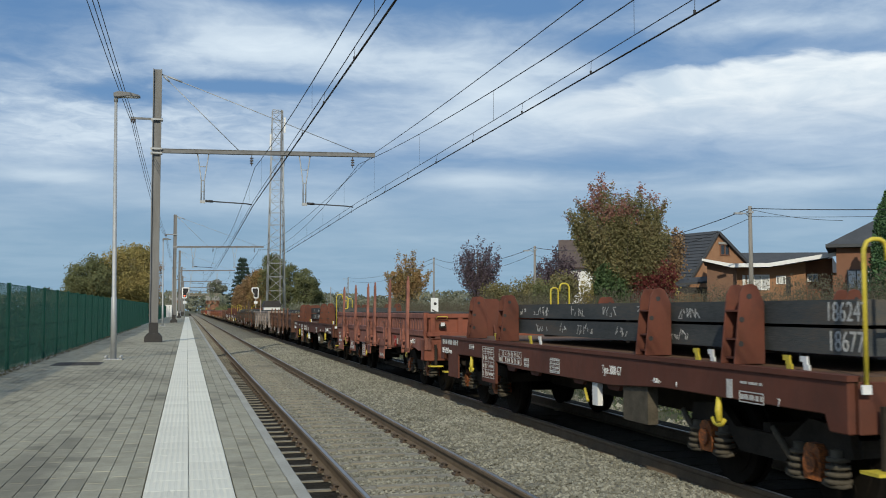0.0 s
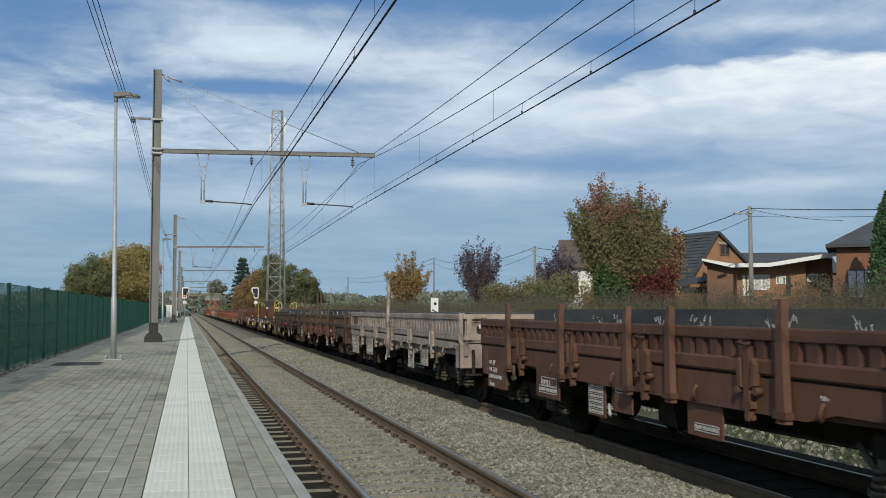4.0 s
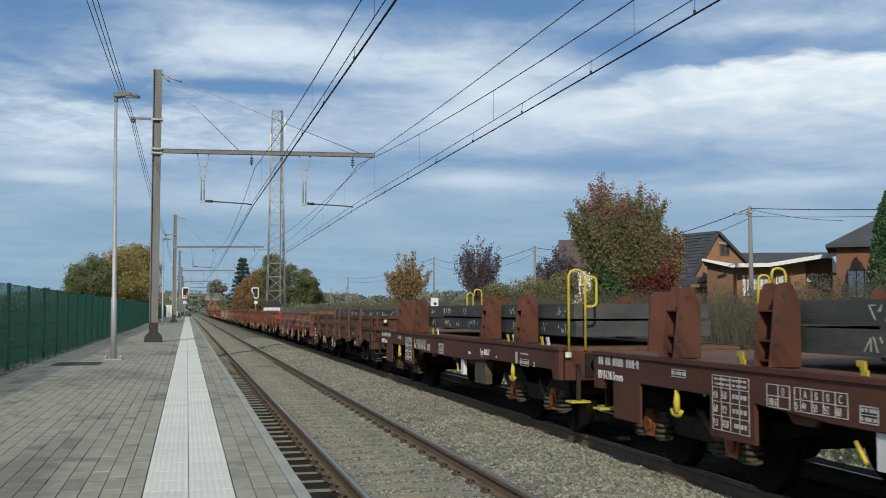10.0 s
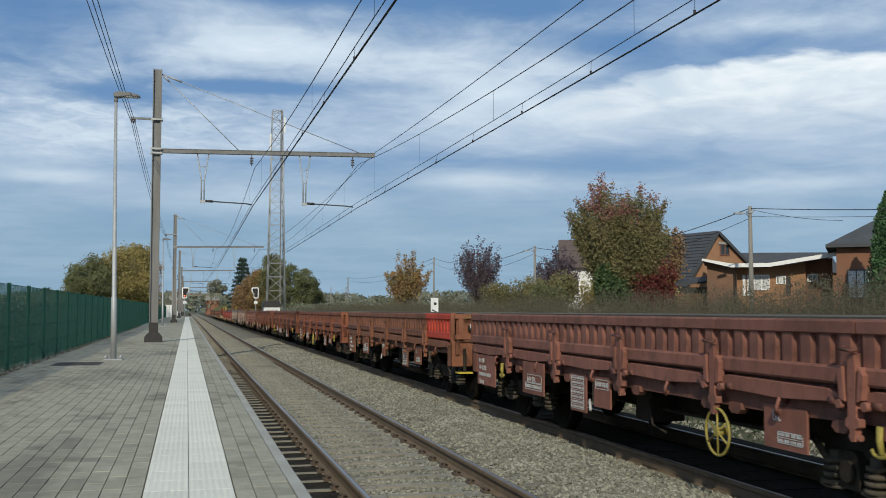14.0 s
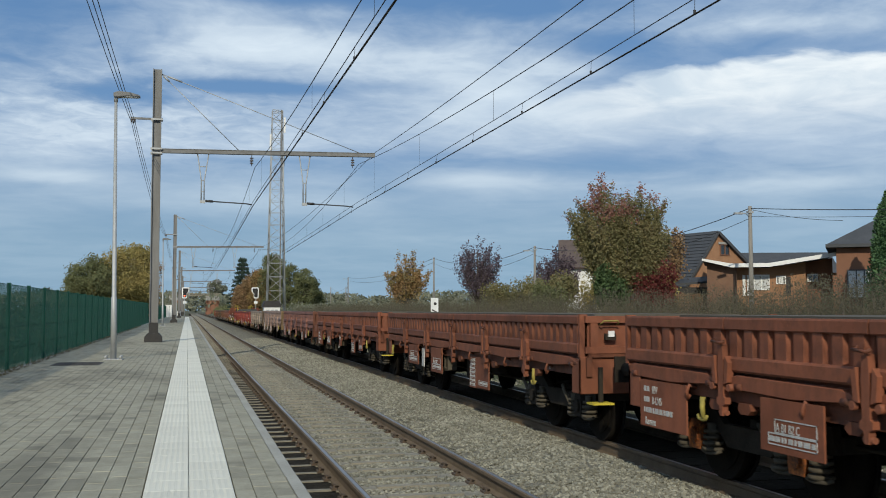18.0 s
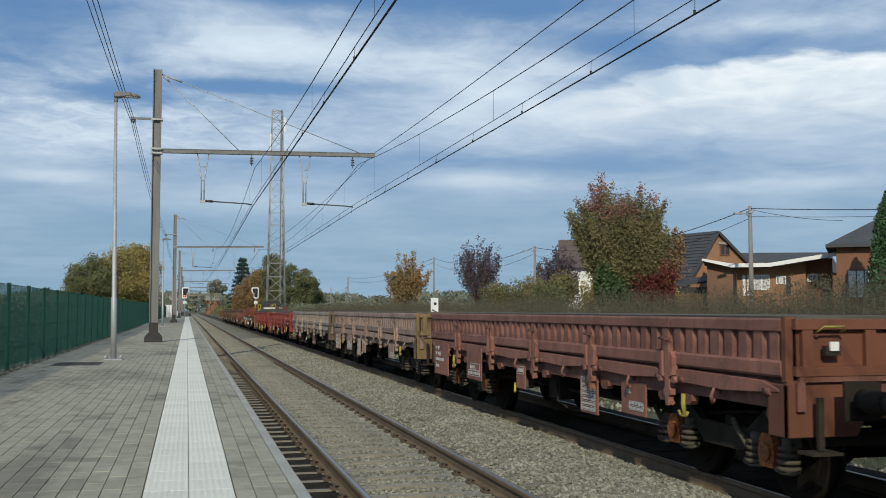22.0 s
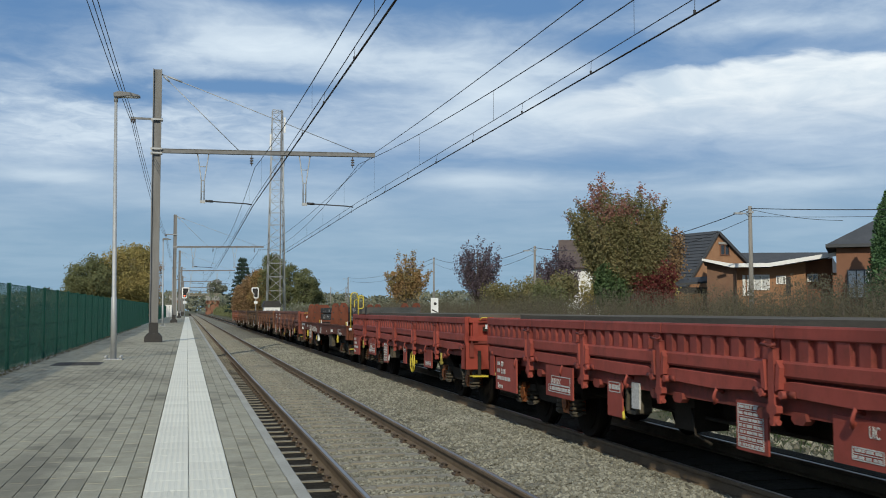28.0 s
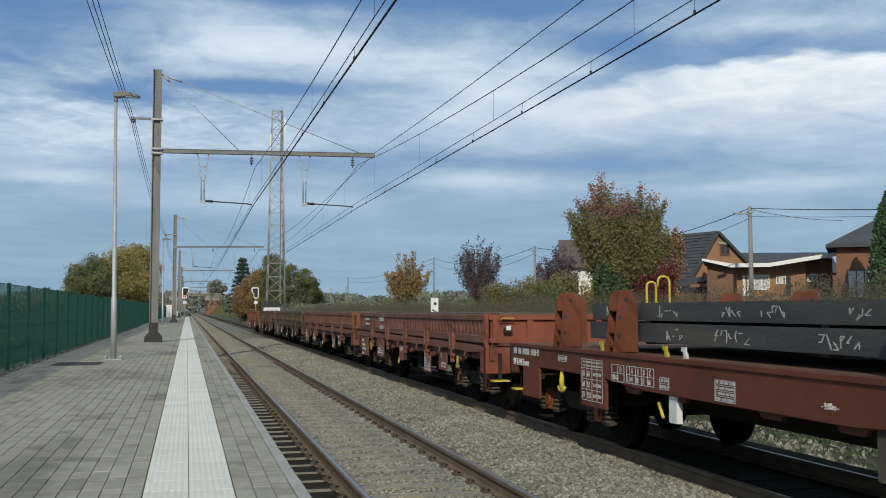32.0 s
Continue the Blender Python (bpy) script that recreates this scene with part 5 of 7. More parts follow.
def platform_lamp(x, y):
    m = thing("platform_lamp", "slim galvanised lamp post with a flat grey head", "lamp post", "lamps along the platform", pose(x, y, PZ, 0, -0.5, 0))
    bm = B()
    tube(bm, [(0, 0, 0.0), (0, 0, 1.4), (0, 0, 1.42), (0, 0, 6.0)], [0.068, 0.064, 0.052, 0.034], 12)
    part("pole", bm, STEEL, m, "galvanised round pole")
    bm = B()
    box(bm, -0.20, 0.20, -0.20, 0.20, 0.0, 0.025)
    part("base_plate", bm, STEEL, m, "", 0.004)
    for a, b in ((-0.16, -0.16), (0.16, -0.16), (-0.16, 0.16), (0.16, 0.16)):
        bm = B()
        disc(bm, "z", (a, b, 0.025), 0.028, 0, 0.07, 8)
        part("bolt", bm, STEEL, m)
    bm = B()
    tube(bm, [(0, 0, 5.86), (0, 0, 6.05)], 0.046, 12)
    part("collar", bm, STEEL, m)
    bm = B()
    prism(bm, [(-0.05, 5.96), (-0.05, 6.05), (0.05, 6.09), (0.30, 6.075), (0.52, 6.015), (0.54, 5.975), (0.25, 5.985), (0.05, 5.955)], "y", -0.11, 0.11)
    part("lamp_head", bm, MASTGREY, m, "flat grey lamp head", 0.012)
    bm = B()
    box(bm, 0.12, 0.50, -0.08, 0.08, 5.965, 5.985)
    part("lens", bm, WHITE, m, "white lamp glass")


for k2 in range(4):
    platform_lamp(-1.59 - 0.03 * k2, 24.21 + 49.0 * k2)

# green mesh fence on the far edge of the platform
FX = -3.2
fence = thing("mesh_fence", "green welded mesh fence along the platform", "fence")
bm = B()
for j in range(72):
    yy = 0.03 + j * 0.0332
    box(bm, -0.001, 0.001, yy, yy + 0.0125, 0.02, 1.66)
for z in (0.04, 0.45, 0.86, 1.27, 1.64):
    box(bm, -0.006, -0.002, 0.02, 2.41, z, z + 0.006)
PANEL = mesh_of("mesh_panel", bm, FENCE)
bm = B()
box(bm, -0.035, 0.035, -0.03, 0.03, -0.1, 1.68)
POST = mesh_of("fence_post", bm, FENCE)
FY = [20.31 - 2.43 * 11 + 2.43 * j for j in range(86)]
for y in FY:
    rise = max(0.0, (y - 20)) * 0.0012
    share("fence_post", POST, fence, pose(FX, y, PZ - 0.06 + rise))
    share("mesh_panel", PANEL, fence, pose(FX, y, PZ - 0.06 + rise))
bm = B()
box(bm, -3.34, -3.08, PY0, 190, 0.3, PZ + 0.005)
solid("fence_kerb", bm, CONCRETE, "low grey concrete kerb under the fence", "kerb", "structure")

# drain grate in the paving
grate = thing("drain_grate", "dark slotted drain grate set in the paving", "drain grate")
for j in range(12):
    bm = B()
    box(bm, -2.62, -1.75, 21.97 + j * 0.095, 22.02 + j * 0.095, PZ - 0.01, PZ + 0.010)
    part("grate_bar", bm, BLACKPAINT, grate)

bm = B()
box(bm, -2.66, -1.71, 21.92, 23.12, PZ - 0.01, PZ + 0.004)
part("grate_frame", bm, BLACKPAINT, grate)

# cabinets far down the platform
for x, y, w2, h2, mt, lb in ((-2.7, 168.0, 1.3, 1.9, WHITE, "white metal equipment cabinet on the platform"), (-1.15, 152.0, 0.5, 0.95, WHITE, "small white cabinet on the platform"), (-2.2, 176.0, 0.5, 2.0, STEEL, "grey equipment cabinet on the platform")):
    c = thing("equipment_cabinet", lb, "cabinet", "", pose(x, y, PZ))
    bm = B()
    box(bm, -w2 / 2, w2 / 2, -0.3, 0.3, 0.0, h2)
    part("cabinet_body", bm, mt, c, "", 0.02)
    bm = B()
    box(bm, -w2 / 2 - 0.03, w2 / 2 + 0.03, -0.34, 0.34, h2, h2 + 0.05)
    part("cabinet_roof", bm, STEEL, c)
    bm = B()
    box(bm, -0.01, 0.01, -0.31, -0.296, 0.1, h2 - 0.1)
    part("door_gap", bm, BLACKPAINT, c)

# ---- signals ----


def signal(x, y, base, flip, lit, label):
    m = thing("railway_signal", label, "railway signal", "railway signals", pose(x, y, base))
    s = -1 if flip else 1
    outline = [(-0.45, 1.0), (-0.42, 0.1), (-0.30, 0.0), (0.20, 0.0), (0.33, 0.12), (0.36, 0.75), (0.72, 1.15), (0.74, 1.7), (0.60, 1.85), (-0.35, 1.85), (-0.46, 1.7)]
    zb = 3.65 - base
    pts = [(s * a, zb + b) for a, b in outline]
    bm = B()
    prism(bm, pts, "y", -0.03, 0.03)
    head = part("signal_board", bm, WHITE, m, "white rim of the signal board", 0.02)
    cx, cz = sum(p[0] for p in pts) / len(pts), sum(p[1] for p in pts) / len(pts)
    bm = B()
    prism(bm, [(cx + (a - cx) * 0.72, cz + (b - cz) * 0.80) for a, b in pts], "y", -0.06, -0.02)
    part("black_face", bm, BLACKPAINT, head, "black signal face")
    for dx, dz, mt in ((-0.05, 0.45, "red"), (-0.05, 0.95, "off"), (-0.05, 1.4, "off"), (0.42, 1.45, "off")):
        bm = B()
        disc(bm, "y", (s * dx, -0.06, zb + dz), 0.12, 0, -0.03, 14)
        on = lit and mt == "red"
        part("lamp_lens", bm, glow("signal_red", (1.0, 0.10, 0.04), 4.0) if on else BLACKPAINT, head, "red signal light" if on else "unlit lens")
        bm = B()
        prism(bm, [(s * dx - 0.15, zb + dz + 0.13), (s * dx + 0.15, zb + dz + 0.13), (s * dx + 0.15, zb + dz + 0.15), (s * dx - 0.15, zb + dz + 0.15)], "y", -0.28, -0.06)
        part("hood", bm, BLACKPAINT, head)
    bm = B()
    tube(bm, [(0, 0.08, -0.2), (0, 0.08, zb + 1.2)], 0.06, 10)
    part("post", bm, STEEL, m)
    bm = B()
    box(bm, -0.28, 0.28, -0.02, 0.04, zb - 0.85, zb - 0.45)
    part("number_board", bm, WHITE, m, "white board below the signal")
    return m


signal(-0.40, 175.0, PZ, False, True, "railway signal on a post showing a red light")
signal(11.07, 172.6, 0.0, True, False, "white-rimmed railway signal seen beside the line")

# white track sign with a black dot
sg = thing("track_sign", "white rectangular track sign with a black dot", "railway sign", "", pose(9.4, 39.0, 0))
bm = B()
tube(bm, [(0, 0.03, -0.5), (0, 0.03, 2.15)], 0.03, 8)
part("post", bm, STEEL, sg)
bm = B()
box(bm, -0.15, 0.15, -0.02, 0.0, 1.60, 2.21)
part("board", bm, WHITE, sg, "", 0.004)
bm = B()
disc(bm, "y", (0.02, -0.02, 1.98), 0.06, 0, -0.006, 16)
part("dot", bm, BLACKPAINT, sg, "black dot")
bm = B()
prism(bm, [(-0.11, 1.78), (0.12, 1.66), (0.12, 1.62), (-0.11, 1.72)], "y", -0.026, -0.02)
part("bar", bm, BLACKPAINT, sg, "black slanting bar")

# low shunting signal and a stake of white paint beside the far track
for x, y, h in ((9.6, 118.0, 1.3),):
    g = thing("marker_post", "small white marker post beside the track", "marker post", "", pose(x, y, -0.3))
    bm = B()
    tube(bm, [(0, 0, 0), (0, 0, h)], 0.05, 8)
    part("post", bm, WHITE, g)
    bm = B()
    disc(bm, "y", (0, 0, h), 0.16, -0.03, 0.03, 14)
    part("disc", bm, WHITE, g, "round white disc")

# ---- lattice mast with its cabin ----
lm = thing("lattice_mast", "tall galvanised lattice radio mast", "radio mast", "", pose(12.1, 145.8, 0.3))
HT = 29.8


def corner(i, z):
    h = 1.25 - (1.25 - 0.70) * z / HT
    return Vector(((-h, h, h, -h)[i], (-h, -h, h, h)[i], z))


for i in range(4):
    bm = B()
    tube(bm, [corner(i, 0), corner(i, HT)], [0.09, 0.06], 6)
    part("leg", bm, STEEL, lm)
levels = [0.0]
while levels[-1] < HT - 0.1:
    levels.append(min(HT, levels[-1] + 2.1 - 0.03 * levels[-1]))
for j, (a, b) in enumerate(zip(levels, levels[1:])):
    for i in range(4):
        k2 = (i + 1) % 4
        bm = B()
        tube(bm, [corner(i, a), corner(k2, b)] if (i + j) % 2 else [corner(k2, a), corner(i, b)], 0.035, 5)
        tube(bm, [corner(i, b), corner(k2, b)], 0.03, 5)
        part("brace", bm, STEEL, lm)
for i, z0 in ((0, 24.0), (2, 22.0), (1, 26.5)):
    bm = B()
    c = corner(i, z0)
    box(bm, c.x * 1.25 - 0.12, c.x * 1.25 + 0.12, c.y * 1.25 - 0.08, c.y * 1.25 + 0.08, z0, z0 + 2.2)
    part("antenna_panel", bm, WHITE, lm, "white antenna panel")
bm = B()
box(bm, 0.45, 0.62, -0.75, -0.60, 0.0, HT)
part("cable_tray", bm, MASTGREY, lm)
cb = thing("relay_cabin", "small white cabin with a dark pitched roof", "cabin", "", pose(11.0, 139.5, 0.2))
bm = B()
box(bm, -1.05, 1.05, -1.3, 1.3, 0.0, 2.0)
part("wall", bm, WHITE, cb)
bm = B()
prism(bm, [(-1.25, 1.95), (1.25, 1.95), (0.95, 2.75), (-0.95, 2.75)], "y", -1.45, 1.45)
part("roof", bm, BLACKPAINT, cb, "dark grey roof", 0.02)
for x in (-0.55, 0.05, 0.6):
    bm = B()
    box(bm, x - 0.2, x + 0.2, -1.325, -1.29, 0.9, 1.6)
    part("louvre", bm, STEEL, cb)

# ---- trees, scrub and the far country ----
LEAVES = {
    "maple": [(0.072, 0.074, 0.034), (0.135, 0.130, 0.057), (0.200, 0.170, 0.079), (0.260, 0.175, 0.096)],
    "orange": [(0.127, 0.121, 0.046), (0.218, 0.172, 0.069), (0.322, 0.190, 0.086), (0.356, 0.190, 0.103)],
    "maple_red": [(0.12, 0.058, 0.045), (0.23, 0.105, 0.078), (0.32, 0.155, 0.12), (0.18, 0.15, 0.07)],
    "purple": [(0.052, 0.039, 0.048), (0.098, 0.074, 0.090), (0.155, 0.115, 0.129)],
    "yellow": [(0.125, 0.125, 0.045), (0.225, 0.195, 0.068), (0.32, 0.25, 0.09), (0.27, 0.185, 0.10)],
    "green": [(0.080, 0.098, 0.046), (0.135, 0.147, 0.066), (0.195, 0.19, 0.092)],
    "russet": [(0.132, 0.102, 0.054), (0.240, 0.156, 0.078), (0.312, 0.162, 0.102)],
    "crimson": [(0.055, 0.014, 0.013), (0.12, 0.026, 0.022), (0.17, 0.045, 0.036)],
    "conifer": [(0.018, 0.032, 0.025), (0.038, 0.063, 0.045), (0.061, 0.088, 0.063)],
    "cypress": [(0.032, 0.068, 0.038), (0.066, 0.130, 0.056), (0.105, 0.175, 0.075)],
    "scrub": [(0.078, 0.076, 0.046), (0.115, 0.107, 0.067), (0.150, 0.134, 0.088), (0.112, 0.122, 0.058)],
    "ivy": [(0.030, 0.052, 0.020), (0.058, 0.095, 0.036), (0.085, 0.125, 0.048)],
    # distance haze is mixed into these leaves: lighter and bluer than green
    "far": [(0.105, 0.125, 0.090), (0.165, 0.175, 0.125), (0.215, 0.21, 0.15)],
}


def leaf_mat(kind):
    m = material("leaves_" + kind, LEAVES[kind], 0.75, 0, 0.6, 8, 0.3, 0.0, island=0.14 if kind == "scrub" else 0.20, spec=0.25)
    if kind == "scrub" and "Translucent BSDF" not in m.node_tree.nodes:
        nt = m.node_tree
        out, bsdf, ramp = (next(q for q in nt.nodes if q.bl_idname == k2) for k2 in ("ShaderNodeOutputMaterial", "ShaderNodeBsdfPrincipled", "ShaderNodeValToRGB"))
        tr, mx = nt.nodes.new("ShaderNodeBsdfTranslucent"), nt.nodes.new("ShaderNodeMixShader")
        nt.links.new(ramp.outputs[0], tr.inputs[0])
        mx.inputs[0].default_value = 0.40
        nt.links.new(bsdf.outputs[0], mx.inputs[1])
        nt.links.new(tr.outputs[0], mx.inputs[2])
        nt.links.new(mx.outputs[0], out.inputs["Surface"])
    return m


def leaf_mesh(name, pts, size, kind, rng, blade=0.0):
    """Small bent leaves or clumps, two triangles a side, at the given points."""
    n = len(pts)
    d1 = rng.normal(size=(n, 3))
    if blade:
        d1 = d1 * 0.7 + np.array((0.0, 0.0, 1.0))
    d1 /= np.linalg.norm(d1, axis=1)[:, None]
    d2 = np.cross(d1, rng.normal(size=(n, 3)))
    d2 /= np.linalg.norm(d2, axis=1)[:, None] + 1e-9
    nn = np.cross(d1, d2)
    s = size * rng.uniform(0.6, 1.35, size=(n, 1))
    slim = blade if blade else 0.62
    a = pts - d1 * s
    b = pts + d2 * s * slim + nn * s * 0.22
    c = pts + d1 * s
    d = pts - d2 * s * slim + nn * s * 0.22
    v = np.stack([a, b, c, d], axis=1).reshape(-1, 3)
    f = np.arange(n * 4).reshape(-1, 4)
    f = np.concatenate([f[:, [0, 1, 2]], f[:, [0, 2, 3]]])
    return raw(name, v.tolist(), f.tolist(), leaf_mat(kind))


def blob_points(rng, blobs, n):
    """Points near the surface and inside of several lumps (x, y, z, rx, ry, rz)."""
    wts = np.array([b[3] * b[4] * b[5] for b in blobs]) ** 0.7
    pick = rng.choice(len(blobs), n, p=wts / wts.sum())
    bl = np.array(blobs)[pick]
    d = rng.normal(size=(n, 3))
    d /= np.linalg.norm(d, axis=1)[:, None]
    r = rng.uniform(0.1, 1.0, size=(n, 1)) ** 0.55 * (1 + 0.30 * np.abs(rng.normal(size=(n, 1))))
    return bl[:, :3] + d * r * bl[:, 3:]


def tree(name, label, x, y, ground_z, height, radius, kind, seed, leaves=6000, size=0.16, bare=0.28, lumps=22, squash=1.0, second=None, category="tree", taper=0.8):
    """A trunk that tapers, limbs, and a crown of lumps of small leaves."""
    t = thing(name, label, category, "", pose(x, y, ground_z))
    rng = np.random.default_rng(seed)
    bm = B()
    r0 = height * 0.022
    lean = rng.normal(size=2) * 0.02 * height
    trunk_top = Vector((lean[0], lean[1], height * 0.82))
    tube(bm, [(0, 0, -0.3), (lean[0] * 0.2, lean[1] * 0.2, height * 0.25), (lean[0] * 0.6, lean[1] * 0.6, height * 0.5), trunk_top], [r0 * 1.25, r0, r0 * 0.65, r0 * 0.12], 8)
    part("trunk", bm, BARK, t)
    blobs = []
    cz = height * (bare + (1 - bare) * 0.5)
    hz = height * (1 - bare) * 0.5
    for j in range(lumps):
        a = rng.uniform(0, 2 * math.pi)
        u = rng.uniform(-0.92, 0.95)
        rr = radius * math.sqrt(max(0.05, 1 - abs(u) ** 2.2)) * rng.uniform(0.35, 0.92) * (taper + (1 - taper) * min(1.0, (u + 1) / 1.2))
        p = Vector((rr * math.cos(a), rr * math.sin(a), cz + u * hz * 0.9))
        br = radius * rng.uniform(0.14, 0.36)
        blobs.append((p.x, p.y, p.z, br, br, br * 0.85 * squash))
        if j < 12:
            s0 = Vector((lean[0] * 0.4, lean[1] * 0.4, height * rng.uniform(bare * 0.7, 0.6)))
            mid = s0.lerp(p, 0.5) + Vector((0, 0, 0.08 * height))
            bm = B()
            tube(bm, [s0, mid, p], [r0 * 0.42, r0 * 0.25, r0 * 0.06], 5)
            part("limb", bm, BARK, t)
    pts = blob_points(rng, blobs, leaves)
    # loose sprays between the lumps
    k3 = leaves // 4
    d = rng.normal(size=(k3, 3))
    d /= np.linalg.norm(d, axis=1)[:, None]
    r = rng.uniform(0.3, 1.0, size=(k3, 1)) ** 0.6
    q = d * r
    low = taper + (1 - taper) * np.clip((q[:, 2] + 1) / 1.2, 0, 1)
    q[:, 0] *= radius * 1.02 * low
    q[:, 1] *= radius * 1.02 * low
    q[:, 2] = cz + q[:, 2] * hz * 1.02
    pts = np.concatenate([pts, q])
    if second:
        hi = pts[:, 2] > cz + hz * (0.62 + 0.75 * rng.uniform(-1, 1, size=len(pts)))
        share("crown", leaf_mesh("crown", pts[~hi], size, kind, rng), t)
        share("crown_top", leaf_mesh("crown_top", pts[hi], size, second, rng), t, None, "reddish leaves at the top of the crown")
    else:
        share("crown", leaf_mesh("crown", pts, size, kind, rng), t)
    return t


def shrub(name, label, x, y, z, height, radius, kind, seed, leaves=2500, size=0.13):
    t = thing(name, label, "shrub", "", pose(x, y, z))
    rng = np.random.default_rng(seed)
    for j in range(5):
        a = rng.uniform(0, 6.28)
        bm = B()
        tube(bm, [(0.1 * math.cos(a), 0.1 * math.sin(a), -0.2), (radius * 0.4 * math.cos(a), radius * 0.4 * math.sin(a), height * 0.7)], [0.05, 0.015], 5)
        part("stem", bm, BARK, t)
    blobs = [(radius * 0.6 * rng.uniform(-1, 1), radius * 0.6 * rng.uniform(-1, 1), height * rng.uniform(0.3, 0.78), radius * 0.45, radius * 0.45, height * 0.26) for _ in range(9)]
    share("foliage", leaf_mesh("foliage", blob_points(rng, blobs, leaves), size, kind, rng), t)
    return t


def fan_tree(name, label, x, y, z, lobes, kind, seed, boughs, leaves, size, spread=0.30, second=None, red_from=6.0, bole=0.12):
    """A tree of steep boughs that fan out from a short trunk; lobes: (sideways, depth, height, three radii, weight)."""
    t = thing(name, label, "tree", "", pose(x, y, z))
    rng = np.random.default_rng(seed)
    a0 = math.atan2(x, y)
    right, deep = Vector((math.cos(a0), -math.sin(a0), 0)), Vector((math.sin(a0), math.cos(a0), 0))
    top = max(l[2] + l[5] for l in lobes)
    bm = B()
    tube(bm, [(0, 0, -0.3), (0.05, 0, top * 0.2), (-0.05, 0.05, top * 0.42), (0.0, 0.0, top * 0.8)], [bole * 1.5, bole * 1.1, bole * 0.8, bole * 0.2], 8)
    part("trunk", bm, BARK, t)
    wts = np.array([l[6] for l in lobes])
    pick = rng.choice(len(lobes), boughs, p=wts / wts.sum())
    all_pts = []
    per = leaves // boughs
    for j in range(boughs):
        lat, dep, h, rl, rd, rz, _ = lobes[pick[j]]
        q = rng.normal(size=3)
        q = q / np.linalg.norm(q) * rng.uniform(0.15, 1.0) ** 0.45
        tip = right * (lat + q[0] * rl) + deep * (dep + q[1] * rd) + Vector((0, 0, h + q[2] * rz))
        s0 = Vector((0, 0, tip.z * rng.uniform(0.12, 0.40)))
        mid = Vector((tip.x * 0.62, tip.y * 0.62, s0.z + (tip.z - s0.z) * 0.45))
        if j < 34:
            bm = B()
            tube(bm, [s0, mid, tip], [bole * 0.42, bole * 0.24, bole * 0.05], 5)
            part("limb", bm, BARK, t)
        u = (rng.uniform(0, 1, per) ** 0.8 * 0.62 + 0.40)[:, None]
        a, b, c = (np.array(p_)[None] for p_ in (s0, mid, tip))
        p = a * (1 - u) ** 2 + 2 * b * u * (1 - u) + c * u ** 2
        wide = spread * np.clip(1.25 - u, 0.30, 1.0) * 1.5
        all_pts.append(p + rng.normal(size=(per, 3)) * wide * np.array((1, 1, 1.2)))
    pts = np.concatenate(all_pts)
    pts = pts[pts[:, 2] > 0.15 * top]
    if second:
        hi = pts[:, 2] > red_from + 0.45 * rng.normal(size=len(pts)) + np.array([2.6 * noise.noise(Vector((p_[0] * 0.9, p_[1] * 0.9, p_[2] * 0.7))) for p_ in pts])
        share("crown", leaf_mesh("crown", pts[~hi], size, kind, rng), t)
        share("crown_top", leaf_mesh("crown_top", pts[hi], size, second, rng), t, None, "reddish leaves at the top of the crown")
    else:
        share("crown", leaf_mesh("crown", pts, size, kind, rng), t)
    return t


fan_tree("maple_tree", "broad maple turning red and green behind the scrub", 24.7, 55.5, 0.9,
         [(-1.25, 0, 6.4, 1.70, 2.0, 2.50, 1.7), (1.20, 0, 6.1, 1.55, 2.0, 2.15, 1.6), (-0.3, 0, 4.0, 1.3, 1.7, 1.5, 0.8), (1.7, 0, 5.2, 1.2, 1.6, 1.3, 1.0), (-2.45, 0, 6.1, 0.9, 1.3, 1.4, 0.8), (-1.5, 0, 4.2, 0.8, 1.2, 0.9, 0.3), (0.0, 0, 6.9, 1.6, 1.8, 1.5, 0.8)],
         "maple", 3, 250, 76000, 0.066, 0.26, "maple_red", 7.5, 0.16)
fan_tree("maple_tree", "smaller orange-pink tree behind the large maple", 31.0, 61.5, 1.0,
         [(-0.7, 0, 4.9, 1.1, 1.3, 1.7, 1.0), (-1.7, 0, 4.2, 1.0, 1.2, 1.5, 0.8), (0.1, 0, 5.6, 0.7, 0.9, 0.7, 0.4)], "russet", 4, 50, 4600, 0.085, 0.26, None, 0, 0.10)
fan_tree("autumn_tree", "small tree with orange and green leaves", 23.8, 112.3, 1.0,
         [(0.1, 0, 5.5, 1.9, 1.8, 2.3, 1.3), (1.6, 0, 4.7, 1.3, 1.4, 1.6, 0.9), (-1.6, 0, 4.4, 1.3, 1.3, 1.5, 0.9)], "orange", 5, 80, 7500, 0.115, 0.30, None, 0, 0.13)
fan_tree("plum_tree", "dark purple-leaved tree standing alone", 27.5, 96.0, 1.0,
         [(0.0, 0, 5.9, 1.8, 1.7, 2.5, 1.3), (-1.4, 0, 5.3, 1.1, 1.2, 1.7, 0.8), (1.5, 0, 5.4, 1.1, 1.2, 1.8, 0.9), (0, 0, 3.8, 1.5, 1.4, 1.2, 0.4)], "purple", 6, 130, 9000, 0.09, 0.26, None, 0, 0.13)
fan_tree("plum_tree", "dark purple tree beside a garden", 33.3, 89.6, 1.2,
         [(0.0, 0, 4.7, 1.5, 1.5, 2.2, 1.2), (-1.2, 0, 3.9, 1.1, 1.2, 1.6, 0.8), (1.2, 0, 3.9, 1.1, 1.2, 1.6, 0.8)], "purple", 7, 90, 8000, 0.10, 0.28, None, 0, 0.12)
shrub("garden_tree", "leafy green and yellow garden tree", 30.5, 88.0, 1.0, 4.2, 2.0, "maple", 8, 5200, 0.11)
shrub("garden_tree", "dense green garden tree", 28.7, 75.8, 1.0, 3.5, 1.3, "maple", 9, 4200, 0.09)
